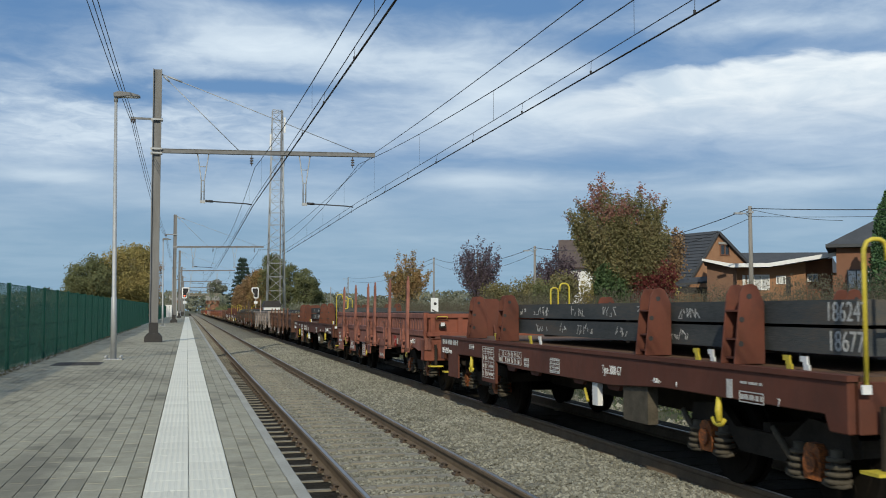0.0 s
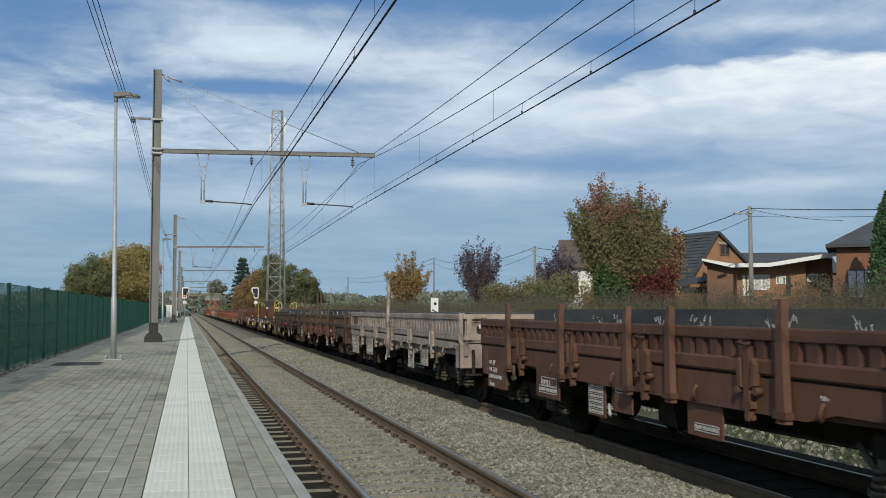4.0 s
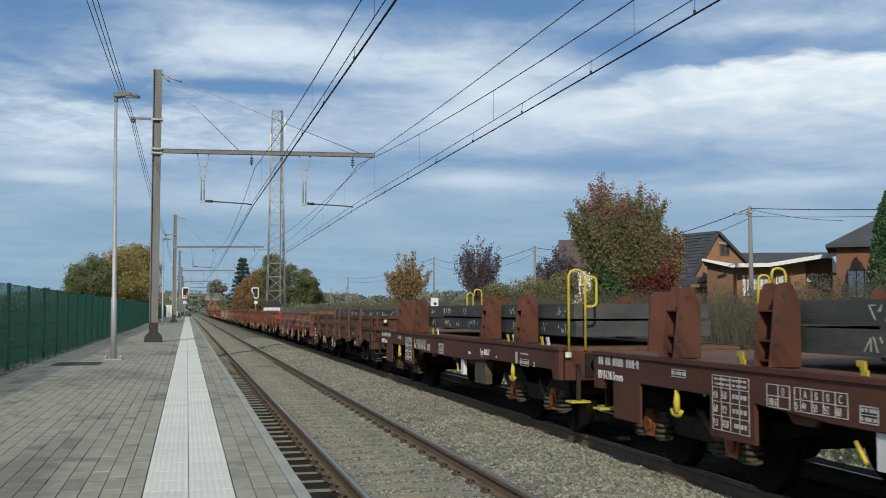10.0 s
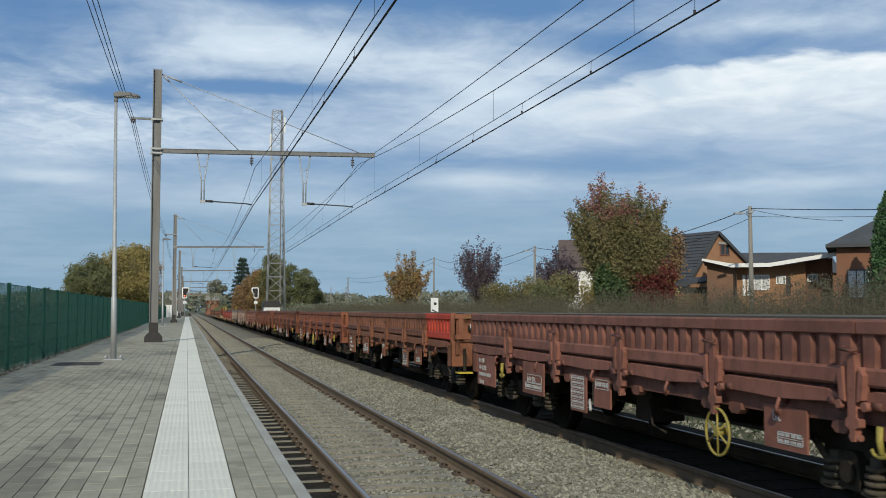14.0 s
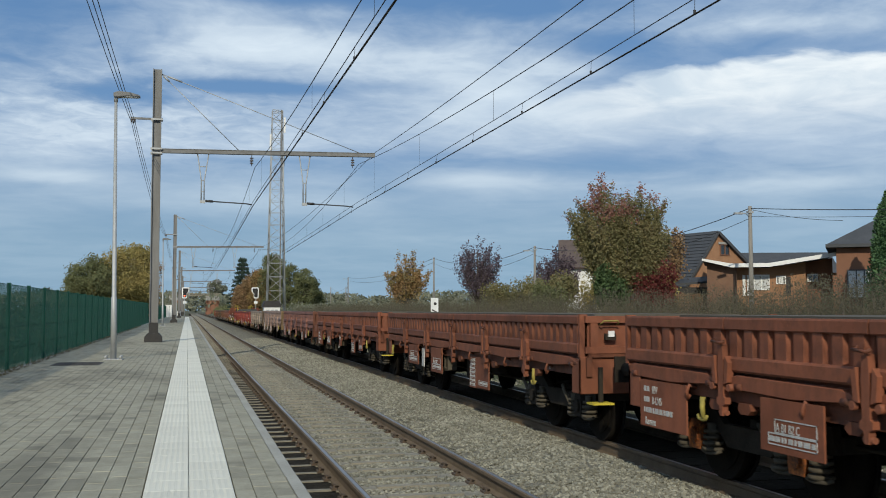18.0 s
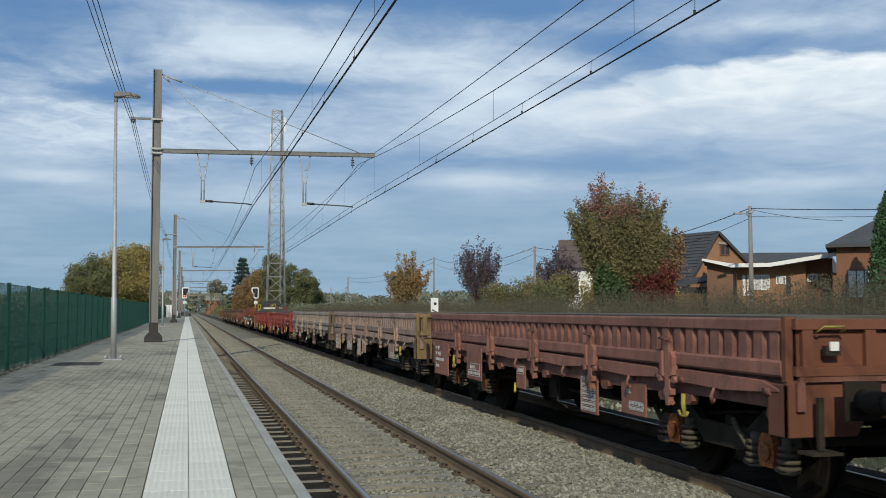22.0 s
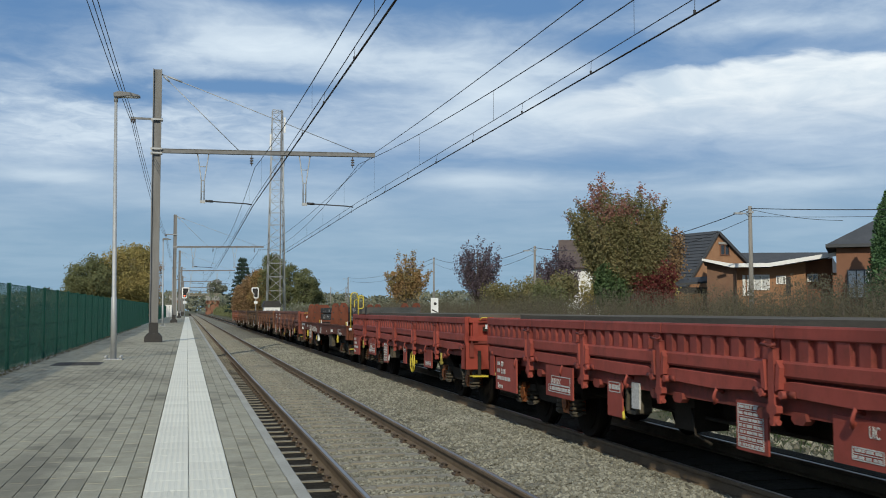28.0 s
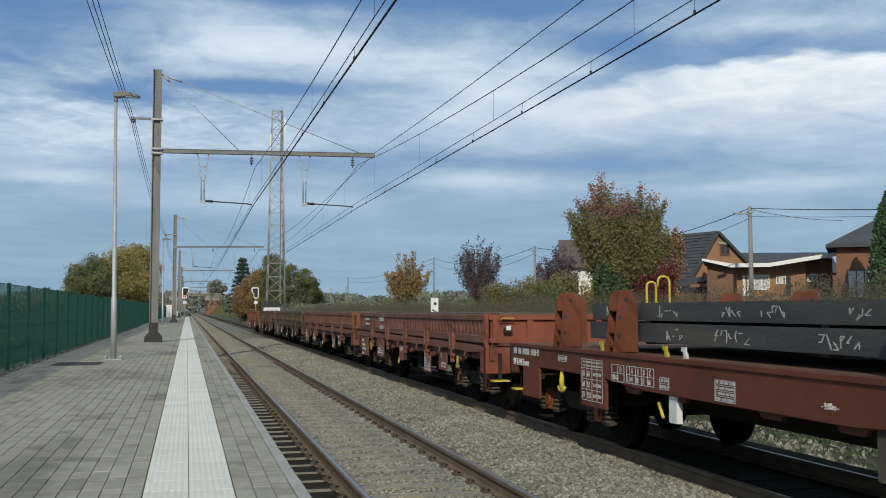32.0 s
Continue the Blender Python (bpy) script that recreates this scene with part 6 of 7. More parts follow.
shrub("garden_tree", "yellow-green bush beside a white house", 27.9, 68.0, 1.0, 2.9, 0.8, "yellow", 16, 2600, 0.08)
shrub("garden_tree", "olive brown garden bush", 26.5, 84.0, 1.0, 3.2, 2.2, "maple", 10, 4500, 0.10)
shrub("garden_tree", "olive green bush in a garden", 24.6, 68.0, 1.0, 2.9, 1.2, "green", 11, 3400, 0.08)
shrub("japanese_maple", "deep crimson maple bush", 25.9, 54.0, 1.0, 3.35, 1.25, "crimson", 12, 4600, 0.08)
shrub("ivy_bush", "ivy-green bush at the foot of a maple", 23.6, 54.6, 0.9, 3.3, 0.9, "ivy", 13, 3800, 0.10)
shrub("ivy_bush", "olive garden bush behind the scrub", 27.6, 55.5, 0.9, 3.0, 1.1, "yellow", 14, 2400, 0.11)
for i, (x, y, h, r, k2) in enumerate(((14.2, 178.0, 11.4, 2.7, "green"), (16.8, 176.0, 9.6, 2.7, "green"), (19.4, 175.0, 8.6, 2.3, "green"), (21.3, 177.0, 5.6, 1.7, "green"), (11.0, 183.0, 7.8, 2.3, "russet"), (9.6, 188.0, 6.2, 2.0, "russet"), (12.4, 181.0, 8.6, 2.3, "orange"))):
    tree("trackside_tree", "leafy autumn tree beside the railway", x, y, 0.3, h, r, k2, 20 + i, 12000, 0.125, 0.04, 34)
for i, (x, y, h, r, k2) in enumerate(((-5.9, 90.0, 6.6, 2.3, "yellow"), (-7.6, 89.0, 5.9, 2.2, "green"), (-4.6, 95.0, 7.4, 2.2, "yellow"), (-5.0, 91.0, 5.4, 2.2, "yellow"), (-4.4, 112.0, 7.6, 2.0, "russet"), (-8.6, 90.0, 4.3, 1.9, "green"))):
    tree("yellow_tree", "yellowing tree behind the green fence" if k2 == "yellow" else "olive tree behind the green fence", x, y, 0.35, h, r, k2, 40 + i, 15000, 0.080, 0.03, 36)
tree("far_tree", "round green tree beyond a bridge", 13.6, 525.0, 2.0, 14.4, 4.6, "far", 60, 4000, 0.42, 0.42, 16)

# conifer: whorls of drooping boughs
cf = thing("conifer", "dark spruce standing by the railway", "tree", "", pose(9.9, 193.0, 0.4))
rng = np.random.default_rng(71)
bm = B()
tube(bm, [(0, 0, -0.3), (0, 0, 11.2)], [0.22, 0.03], 7)
part("trunk", bm, BARK, cf)
for j in range(13):
    z = 1.6 + j * 0.75
    reach = 3.4 * (1 - (z / 12.0)) + 0.25
    for q in range(6):
        a = q * 1.047 + j * 0.5 + rng.uniform(-0.2, 0.2)
        u = rng.uniform(0.1, 1, size=110)
        pts = np.stack([np.cos(a) * u * reach, np.sin(a) * u * reach, z - u * 0.35 * reach * 0.5 + 0.0 * u], axis=1) + rng.normal(size=(110, 3)) * 0.14
        share("bough", leaf_mesh("bough", pts, 0.17, "conifer", rng), cf)

# columnar cypress by the brick house
cy = thing("cypress", "tall columnar green cypress beside a house", "tree", "", pose(34.65, 44.85, 1.1))
rng = np.random.default_rng(81)
bm = B()
tube(bm, [(0, 0, -0.3), (0, 0, 6.0)], [0.14, 0.03], 7)
part("trunk", bm, BARK, cy)
th = rng.uniform(0, 6.283, 16000)
zz = rng.uniform(0, 1, 16000)
rr = (1.15 * np.clip(1 - zz ** 2.2, 0.01, 1) ** 0.7 * (0.55 + 0.45 * rng.uniform(0, 1, 16000)))
rr *= 1 + 0.14 * np.sin(th * 5 + zz * 9)
pts = np.stack([rr * np.cos(th), rr * np.sin(th), 0.1 + zz * 6.6 + rng.normal(size=16000) * 0.1], axis=1)
share("crown", leaf_mesh("crown", pts, 0.085, "cypress", rng), cy)

# scrub on the bank beyond the far track
def scrub(name, label, x0, x1, y0, y1, z0, top, count, size, kind, seed, twigs=0, crowd=1.5):
    rng = np.random.default_rng(seed)
    x = rng.uniform(x0, x1, count)
    u = rng.uniform(0, 1, count)
    y = y0 + (y1 - y0) * u ** crowd
    hgt = np.array([0.72 + 0.60 * noise.noise(Vector((a * 0.6, b * 0.45, seed))) + 0.25 * noise.noise(Vector((a * 2.1, b * 1.7, seed))) for a, b in zip(x, y)])
    z = z0 + (top - z0) * np.clip(hgt, 0.3, 1.08) * rng.uniform(0.0, 1.0, count) ** 0.7
    pts = np.stack([x, y, z], axis=1)
    me = leaf_mesh(name, pts, size, kind, rng, twigs)
    ob = tagged(new(name, me), label, "scrub", kind="stuff")
    return ob


scrub("scrub", "brown-green autumn scrub along the railway bank", 12.2, 16.5, 14, 130, 0.1, 2.30, 330000, 0.030, "scrub", 5, 0.28)
scrub("scrub", "taller brown brambles behind the railway bank", 14.5, 20.0, 17, 150, 0.4, 2.55, 260000, 0.028, "scrub", 6, 0, 1.8)
scrub("scrub", "green weeds along the far edge of the ballast", 9.3, 12.2, 6, 120, -0.35, 0.35, 40000, 0.035, "green", 7)
scrub("scrub", "dark undergrowth behind the green fence", -7.5, -3.7, 10, 160, 0.3, 1.9, 60000, 0.08, "conifer", 8)
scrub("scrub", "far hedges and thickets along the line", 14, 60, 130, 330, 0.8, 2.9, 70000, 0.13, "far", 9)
scrub("scrub", "low trackside bushes near a bridge", 9.5, 14, 190, 400, 0.0, 3.0, 26000, 0.15, "green", 10)
scrub("scrub", "bushes beyond the end of the platform", -14, -2.5, 195, 400, 0.3, 4.0, 26000, 0.19, "far", 11)
# bare stalks in the scrub
rng = np.random.default_rng(15)
v, f = [], []
for j in range(5200):
    x, y = rng.uniform(12.0, 18.0), 8 + 105 * rng.uniform(0, 1) ** 1.5
    h = rng.uniform(1.0, 2.2)
    b0 = 0.2 + (x - 12) * 0.1
    dx, dy = rng.normal() * 0.25, rng.normal() * 0.25
    k0 = len(v)
    v += [(x - 0.012, y, b0), (x + 0.012, y, b0), (x, y + 0.02, b0), (x + dx, y + dy, b0 + h)]
    f += [(k0, k0 + 1, k0 + 3), (k0 + 1, k0 + 2, k0 + 3), (k0 + 2, k0, k0 + 3)]
tagged(new("dry_stalks", raw("dry_stalks", v, f, BARK)), "dry brown stalks standing in the scrub", "stalks", kind="stuff")

# far woods on the skyline, in leaf colours paled to stand for haze
rng = np.random.default_rng(31)
n = 42000
ang = rng.uniform(-0.5, 1.15, n)
dist = rng.uniform(480, 620, n)
px, py = dist * np.sin(ang), dist * np.cos(ang)
top = np.array([9.0 + 3.0 * noise.noise(Vector((a * 14, 0.0, 2.0))) + 1.6 * noise.noise(Vector((a * 60, 0.0, 5.0))) for a in ang])
pz = 1.0 + top * rng.uniform(0, 1, n) ** 0.8
tagged(new("far_woods", leaf_mesh("far_woods", np.stack([px, py, pz], axis=1), 1.0, "far", rng)), "low woods on the skyline, haze put into their leaf colour", "woods", kind="stuff")

# ---- road bridge far down the line ----
BRICK = material("far_brick", [(0.20, 0.09, 0.055), (0.30, 0.145, 0.09)], 0.9, 0, 2, 20)
br = thing("road_bridge", "far brick and concrete road bridge over the railway", "bridge", "", pose(0, 490.0, 0))
bm = B()
box(bm, -8, 15.0, 0, 6, 8.2, 9.0)
part("deck", bm, SLEEPER, br)
bm = B()
box(bm, -8, 15.0, -0.15, 0.1, 9.0, 9.5)
part("parapet", bm, SLEEPER, br)
for x0, x1 in ((8.4, 14.6), (-8.0, -2.6)):
    bm = B()
    box(bm, x0, x1, -0.5, 6.5, -0.5, 6.2)
    part("abutment", bm, BRICK, br, "brick bridge abutment")
    bm = B()
    box(bm, x0 - 0.1, x1 + 0.1, -0.7, 6.6, 6.2, 8.2)
    part("abutment_cap", bm, CONCRETE, br, "pale concrete band on the abutment")

# ---- wooden poles of the street behind the gardens ----
POLE = material("weathered_wood", [(0.16, 0.15, 0.135), (0.30, 0.28, 0.25)], 0.9, 0, 3, 30, 0.4, 0.4, stretch=(4, 4, 0.4))


def pole(x, y, h, lamp):
    m = thing("utility_pole", "weathered grey wooden utility pole", "utility pole", "poles along the street", pose(x, y, 0.9))
    bm = B()
    tube(bm, [(0, 0, -0.3), (0, 0, h)], [0.15, 0.10], 8)
    part("shaft", bm, POLE, m)
    bm = B()
    box(bm, -0.16, 0.16, -0.12, 0.12, h - 0.40, h - 0.28)
    part("wire_clamp", bm, STEEL, m)
    if lamp:
        bm = B()
        tube(bm, [(0, 0, h - 0.6), (-0.4, -0.2, h - 0.45), (-0.8, -0.35, h - 0.45)], 0.03, 6)
        box(bm, -1.2, -0.7, -0.5, -0.3, h - 0.52, h - 0.42)
        part("street_light", bm, STEEL, m, "grey street light on an arm")
    return m


POLES = [(30.4, 51.0, 6.63), (30.3, 87.2, 6.6), (34.3, 142.7, 8.4), (35.2, 229.3, 8.3), (39.1, 258.3, 6.7), (40.8, 299.0, 7.6)]
for i, (x, y, h) in enumerate(POLES):
    pole(x, y, h, i in (0, 1, 3))


def slung(a, b, sag, r=0.03):
    bm = B()
    a, b = Vector(a), Vector(b)
    tube(bm, [a.lerp(b, u / 12) - Vector((0, 0, sag * 4 * (u / 12) * (1 - u / 12))) for u in range(13)], r, 5)
    solid("street_cable", bm, WIRE, "sagging dark street cable between poles", "cable", group="street cables")


for (xa, ya, ha), (xb, yb, hb) in zip(POLES, POLES[1:]):
    for k2, dz in enumerate((-0.15, -0.85)):
        slung((xa, ya, 0.9 + ha + dz * 0.8), (xb, yb, 0.9 + hb + dz), 1.1 + 0.3 * k2, 0.024 if not k2 else 0.016)
slung((30.4, 51.0, 7.4), (34.3, 37.4, 6.25), 0.10, 0.022)
slung((30.4, 51.0, 6.95), (34.3, 37.4, 6.0), 0.10, 0.012)
slung((30.4, 51.0, 7.35), (35.6, 50.0, 6.75), 0.15, 0.014)

# ---- houses behind the scrub ----
HBRICK = material("house_brick", [(0.22, 0.115, 0.060), (0.33, 0.175, 0.095), (0.40, 0.225, 0.13)], 0.9, 0, 1.2, 28, 0.55, 0.3, 40)
HBRICK_DARK = material("house_brick_brown", [(0.13, 0.072, 0.047), (0.19, 0.107, 0.069), (0.235, 0.14, 0.092)], 0.9, 0, 1.2, 28, 0.55, 0.3, 40)
HBRICK_RED = material("house_brick_red", [(0.16, 0.075, 0.045), (0.25, 0.12, 0.07)], 0.9, 0, 1.2, 28, 0.55, 0.3, 40)
TILE = material("roof_tile", [(0.040, 0.043, 0.048), (0.075, 0.078, 0.084)], 0.75, 0, 1.5, 20, 0.5, 0.3, 30)
TILE_BROWN = material("roof_tile_brown", [(0.07, 0.050, 0.042), (0.13, 0.095, 0.08)], 0.8, 0, 1.5, 20, 0.5, 0.3, 30)
RENDER_WHITE = material("white_render", [(0.60, 0.60, 0.58), (0.78, 0.78, 0.76)], 0.85, 0, 1.5, 20, 0.4, 0.1)
PLANK = material("fence_plank", [(0.10, 0.065, 0.04), (0.22, 0.135, 0.075)], 0.9, 0, 2, 30, 0.4, 0.3, each=0.5)
PANE = glass("window_glass")
CURTAIN = material("pale_curtain", [(0.50, 0.52, 0.53), (0.58, 0.59, 0.59)], 0.9, 0, 4, 20, stretch=(8, 8, 0.3))


def window(parent, u, z, w2, h2, v=-0.03, bars_n=1, mat=None, frame_mat=None):
    """A framed window in a wall that faces -y of its house."""
    bm = B()
    box(bm, u, u + w2, v, v + 0.02, z, z + h2)
    win = part("window", bm, mat or PANE, parent, "dark window glass" if mat is None else "pale curtained window")
    t = 0.07
    fm = frame_mat or WHITE
    for a, b, c, d in ((u - t, u + w2 + t, z - t, z), (u - t, u + w2 + t, z + h2, z + h2 + t), (u - t, u, z, z + h2), (u + w2, u + w2 + t, z, z + h2)):
        bm = B()
        box(bm, a, b, v - 0.04, v + 0.03, c, d)
        part("window_frame", bm, fm, win)
    for j in range(bars_n):
        uu = u + w2 * (j + 1) / (bars_n + 1)
        bm = B()
        box(bm, uu - 0.035, uu + 0.035, v - 0.035, v + 0.0, z, z + h2)
        part("mullion", bm, fm, win)
    return win


def slab_on(bm, a, b, c, d, t):
    """A sheet of thickness t through four corners."""
    pts = [Vector(p) for p in (a, b, c, d)]
    nrm = (pts[1] - pts[0]).cross(pts[3] - pts[0]).normalized()
    if nrm.z < 0:
        nrm = -nrm
    lo = [bm.verts.new(p) for p in pts]
    hi = [bm.verts.new(p + nrm * t) for p in pts]
    fs = [bm.faces.new(lo), bm.faces.new(hi[::-1])]
    for i in range(4):
        fs.append(bm.faces.new((lo[i], lo[(i + 1) % 4], hi[(i + 1) % 4], hi[i])))
    bmesh.ops.recalc_face_normals(bm, faces=fs)


def roof_courses(parent, a, b, c, d, rows, mat, t=0.05):
    """Tile courses laid on a slope: a-b is the eave, d-c the ridge."""
    a, b, c, d = (Vector(p) for p in (a, b, c, d))
    for j in range(rows):
        u0, u1 = j / rows, (j + 1.12) / rows
        nrm = (b - a).cross(d - a).normalized()
        if nrm.z < 0:
            nrm = -nrm
        bm = B()
        slab_on(bm, a.lerp(d, u0) + nrm * 0.06, b.lerp(c, u0) + nrm * 0.06, b.lerp(c, min(u1, 1.0)) + nrm * 0.02, a.lerp(d, min(u1, 1.0)) + nrm * 0.02, t)
        part("tile_course", bm, mat, parent)


# the gabled house
h1 = thing("gabled_house", "orange brick house with a steep dark tiled roof", "house", "", pose(36.08, 65.0, 0, 0, 0, 14))
bm = B()
prism(bm, [(-3.2, 0.8), (-3.2, 2.90), (0, 7.10), (4.6, 3.55), (4.6, 0.8)], "y", 0, 9)
part("wall", bm, HBRICK, h1, "orange brick gable wall")
bm = B()
slab_on(bm, (-3.55, -0.25, 2.44), (-3.55, 9.2, 2.44), (0, 9.2, 7.10), (0, -0.25, 7.10), 0.16)
slab_on(bm, (4.9, -0.25, 3.30), (4.9, 9.2, 3.30), (0, 9.2, 7.10), (0, -0.25, 7.10), 0.16)
rf = part("roof", bm, TILE, h1, "dark grey tiled roof")
roof_courses(rf, (-3.55, -0.27, 2.58), (-3.55, 9.2, 2.58), (0, 9.2, 7.25), (0, -0.27, 7.25), 20, TILE)
for a, b in (((-3.58, -0.28, 2.40), (0, -0.28, 7.08)), ((0, -0.28, 7.08), (4.92, -0.28, 3.28))):
    bm = B()
    a, b = Vector(a), Vector(b)
    slab_on(bm, a, b, b + Vector((0, 0.05, 0)), a + Vector((0, 0.05, 0)), 0.2)
    part("barge_board", bm, TILE, h1)
window(h1, 0.35, 5.65, 0.75, 0.65, -0.03, 1, None, HBRICK_RED)
bm = B()
box(bm, 0.15, 1.3, -0.10, 0.0, 6.36, 6.52)
part("lintel", bm, CONCRETE, h1)

# low building with the white butterfly roof edge, in front
h2 = thing("low_house", "low orange brick house with a white-edged butterfly roof", "house", "", pose(30.2, 56.2, 0, 0, 0, -29.5))
RO = [(0.0, 4.70), (1.70, 4.28), (3.90, 4.29), (7.60, 4.88)]
bm = B()
prism(bm, [(0.28, 0.8), (0.28, 4.60), (1.72, 4.27), (2.02, 4.27), (2.02, 0.8)], "y", 0.35, 8.5)
part("wall", bm, HBRICK_DARK, h2, "orange-brown brick wall")
bm = B()
prism(bm, [(2.02, 0.8), (2.02, 4.27), (3.9, 4.28), (5.98, 4.60), (5.98, 0.8)], "y", 0.95, 8.5)
part("wall", bm, HBRICK, h2, "orange brick wall set back under the roof")
# deepest recess: a darker brick colour carries the shade under the roof
bm = B()
prism(bm, [(5.98, 0.8), (5.98, 4.60), (7.55, 4.85), (7.55, 0.8)], "y", 1.5, 8.5)
part("wall", bm, HBRICK_RED, h2, "brick wall under the roof, in darker brick for its shade")
for (a, za), (b, zb) in zip(RO, RO[1:]):
    bm = B()
    prism(bm, [(a, za), (b, zb), (b, zb + 0.235), (a, za + (0.14 if a == 0 else 0.235))], "y", -0.30, -0.24)
    part("fascia", bm, WHITE, h2, "white painted roof edge")
    bm = B()
    prism(bm, [(a, za + 0.08), (b, zb + 0.10), (b, zb + 0.21), (a, za + (0.12 if a == 0 else 0.21))], "y", -0.24, 9.0)
    part("roof", bm, TILE, h2, "dark flat roof")
# white-framed glazing, small white slatted window, door and a corner window
window(h2, 3.05, 3.0, 0.80, 0.80, 0.92, 1, CURTAIN)
window(h2, 4.36, 3.36, 0.42, 0.36, 0.92, 3)
window(h2, 6.18, 3.50, 0.46, 0.34, 1.47, 1)
bm = B()
box(bm, 2.35, 2.52, 0.86, 0.95, 2.6, 3.85)
box(bm, 2.60, 2.72, 0.86, 0.95, 2.6, 3.85)
part("porch_post", bm, RENDER_WHITE, h2, "pale porch posts")
bm = B()
box(bm, 4.86, 5.12, 0.90, 0.95, 2.6, 3.75)
part("door", bm, BLACKPAINT, h2, "dark narrow door")

# a further roof between the two
h3 = thing("far_house", "house with a low dark grey roof behind", "house", "", pose(52.0, 80.0, 0, 0, 0, -20))
bm = B()
box(bm, -4.5, 3.6, 0, 7, 1.0, 5.2)
part("wall", bm, HBRICK_RED, h3)
bm = B()
prism(bm, [(-0.4, 5.0), (7.4, 5.0), (3.5, 7.0)], "x", -4.8, 3.9)
part("roof", bm, TILE, h3, "dark grey tiled roof")

# brick house with the hipped roof
h4 = thing("hipped_house", "red-brown brick house with an overhanging dark roof", "house", "", pose(35.75, 50.9, 0, 0, 0, -36))
bm = B()
box(bm, 0, 9, 0, 9, 0.8, 5.25)
part("wall", bm, HBRICK_RED, h4, "red-brown brick wall")
bm = B()
lo = [bm.verts.new(p) for p in ((-0.5, -0.5, 5.45), (9.5, -0.5, 5.45), (9.5, 9.5, 5.45), (-0.5, 9.5, 5.45))]
hi = [bm.verts.new(p) for p in ((4.4, 4.5, 8.3), (4.6, 4.5, 8.3))]
for f3 in ((lo[0], lo[1], hi[1], hi[0]), (lo[1], lo[2], hi[1]), (lo[2], lo[3], hi[0], hi[1]), (lo[3], lo[0], hi[0]), (lo[3], lo[2], lo[1], lo[0])):
    bm.faces.new(f3)
part("roof", bm, TILE, h4, "dark hipped roof")
bm = B()
box(bm, -0.55, 9.5, -0.55, 9.5, 5.27, 5.45)
part("eave", bm, TILE, h4, "dark boarded eave")
window(h4, 0.62, 2.45, 1.25, 1.5, -0.03, 2, CURTAIN, TILE)
window(h4, 4.5, 2.3, 1.4, 1.5, -0.03, 1, PANE, TILE)

# white house hidden behind trees
h5 = thing("white_house", "white rendered house behind garden trees", "house", "", pose(37.3, 99.5, 0, 0, 0, -20))
bm = B()
prism(bm, [(0, 0.8), (0, 6.15), (4.0, 9.0), (8.0, 6.15), (8.0, 0.8)], "x", 0, 9)
part("wall", bm, RENDER_WHITE, h5)
bm = B()
slab_on(bm, (-0.1, -0.4, 5.95), (9.4, -0.4, 5.95), (9.4, 4.0, 9.1), (-0.1, 4.0, 9.1), 0.18)
slab_on(bm, (-0.1, 8.4, 5.95), (9.4, 8.4, 5.95), (9.4, 4.0, 9.1), (-0.1, 4.0, 9.1), 0.18)
part("roof", bm, TILE_BROWN, h5, "brown tiled roof")
window(h5, 1.0, 3.4, 0.9, 1.3)
window(h5, 3.4, 3.4, 1.1, 1.3)

# dark shed and garden fence
sh = thing("garden_shed", "dark lean-to garden shed with a tiled roof", "shed", "", pose(31.2, 60.3, 0, 0, 0, -15))
bm = B()
box(bm, -2.0, 2.0, 0, 2.6, 0.8, 3.2)
part("wall", bm, BLACKPAINT, sh)
bm = B()
slab_on(bm, (-2.3, -0.3, 3.15), (2.3, -0.3, 3.55), (2.3, 2.9, 3.9), (-2.3, 2.9, 3.5), 0.12)
part("roof", bm, TILE, sh, "dark sloping roof")
gf2 = thing("garden_fence", "brown wooden plank fence behind the scrub", "fence", "", pose(27.0, 59.0, 0, 0, 0, -14))
bm = B()
box(bm, 0, 0.13, 0, 0.025, 0.9, 2.75)
PLK = mesh_of("plank", bm, PLANK)
for j in range(34):
    share("plank", PLK, gf2, pose(j * 0.15, 0, random.Random(j).uniform(-0.03, 0.03)))
for z in (1.3, 2.3):
    bm = B()
    box(bm, 0, 5.1, 0.03, 0.08, z, z + 0.08)
    part("rail", bm, PLANK, gf2)

# ---- the pieces of platform and track, last ----
rnd = random.Random(77)


def paver_mesh(w2, l2, gap=0.0020):
    a, b, e = w2 / 2 - gap, l2 / 2 - 0.0016, 0.003
    v = [(-a, -b, -0.02), (a, -b, -0.02), (a, b, -0.02), (-a, b, -0.02), (-a, -b, -e), (a, -b, -e), (a, b, -e), (-a, b, -e),
         (-a + e, -b + e, 0), (a - e, -b + e, 0), (a - e, b - e, 0), (-a + e, b - e, 0)]
    f = [(0, 1, 5, 4), (1, 2, 6, 5), (2, 3, 7, 6), (3, 0, 4, 7), (4, 5, 9, 8), (5, 6, 10, 9), (6, 7, 11, 10), (7, 4, 8, 11), (8, 9, 10, 11)]
    return v, f


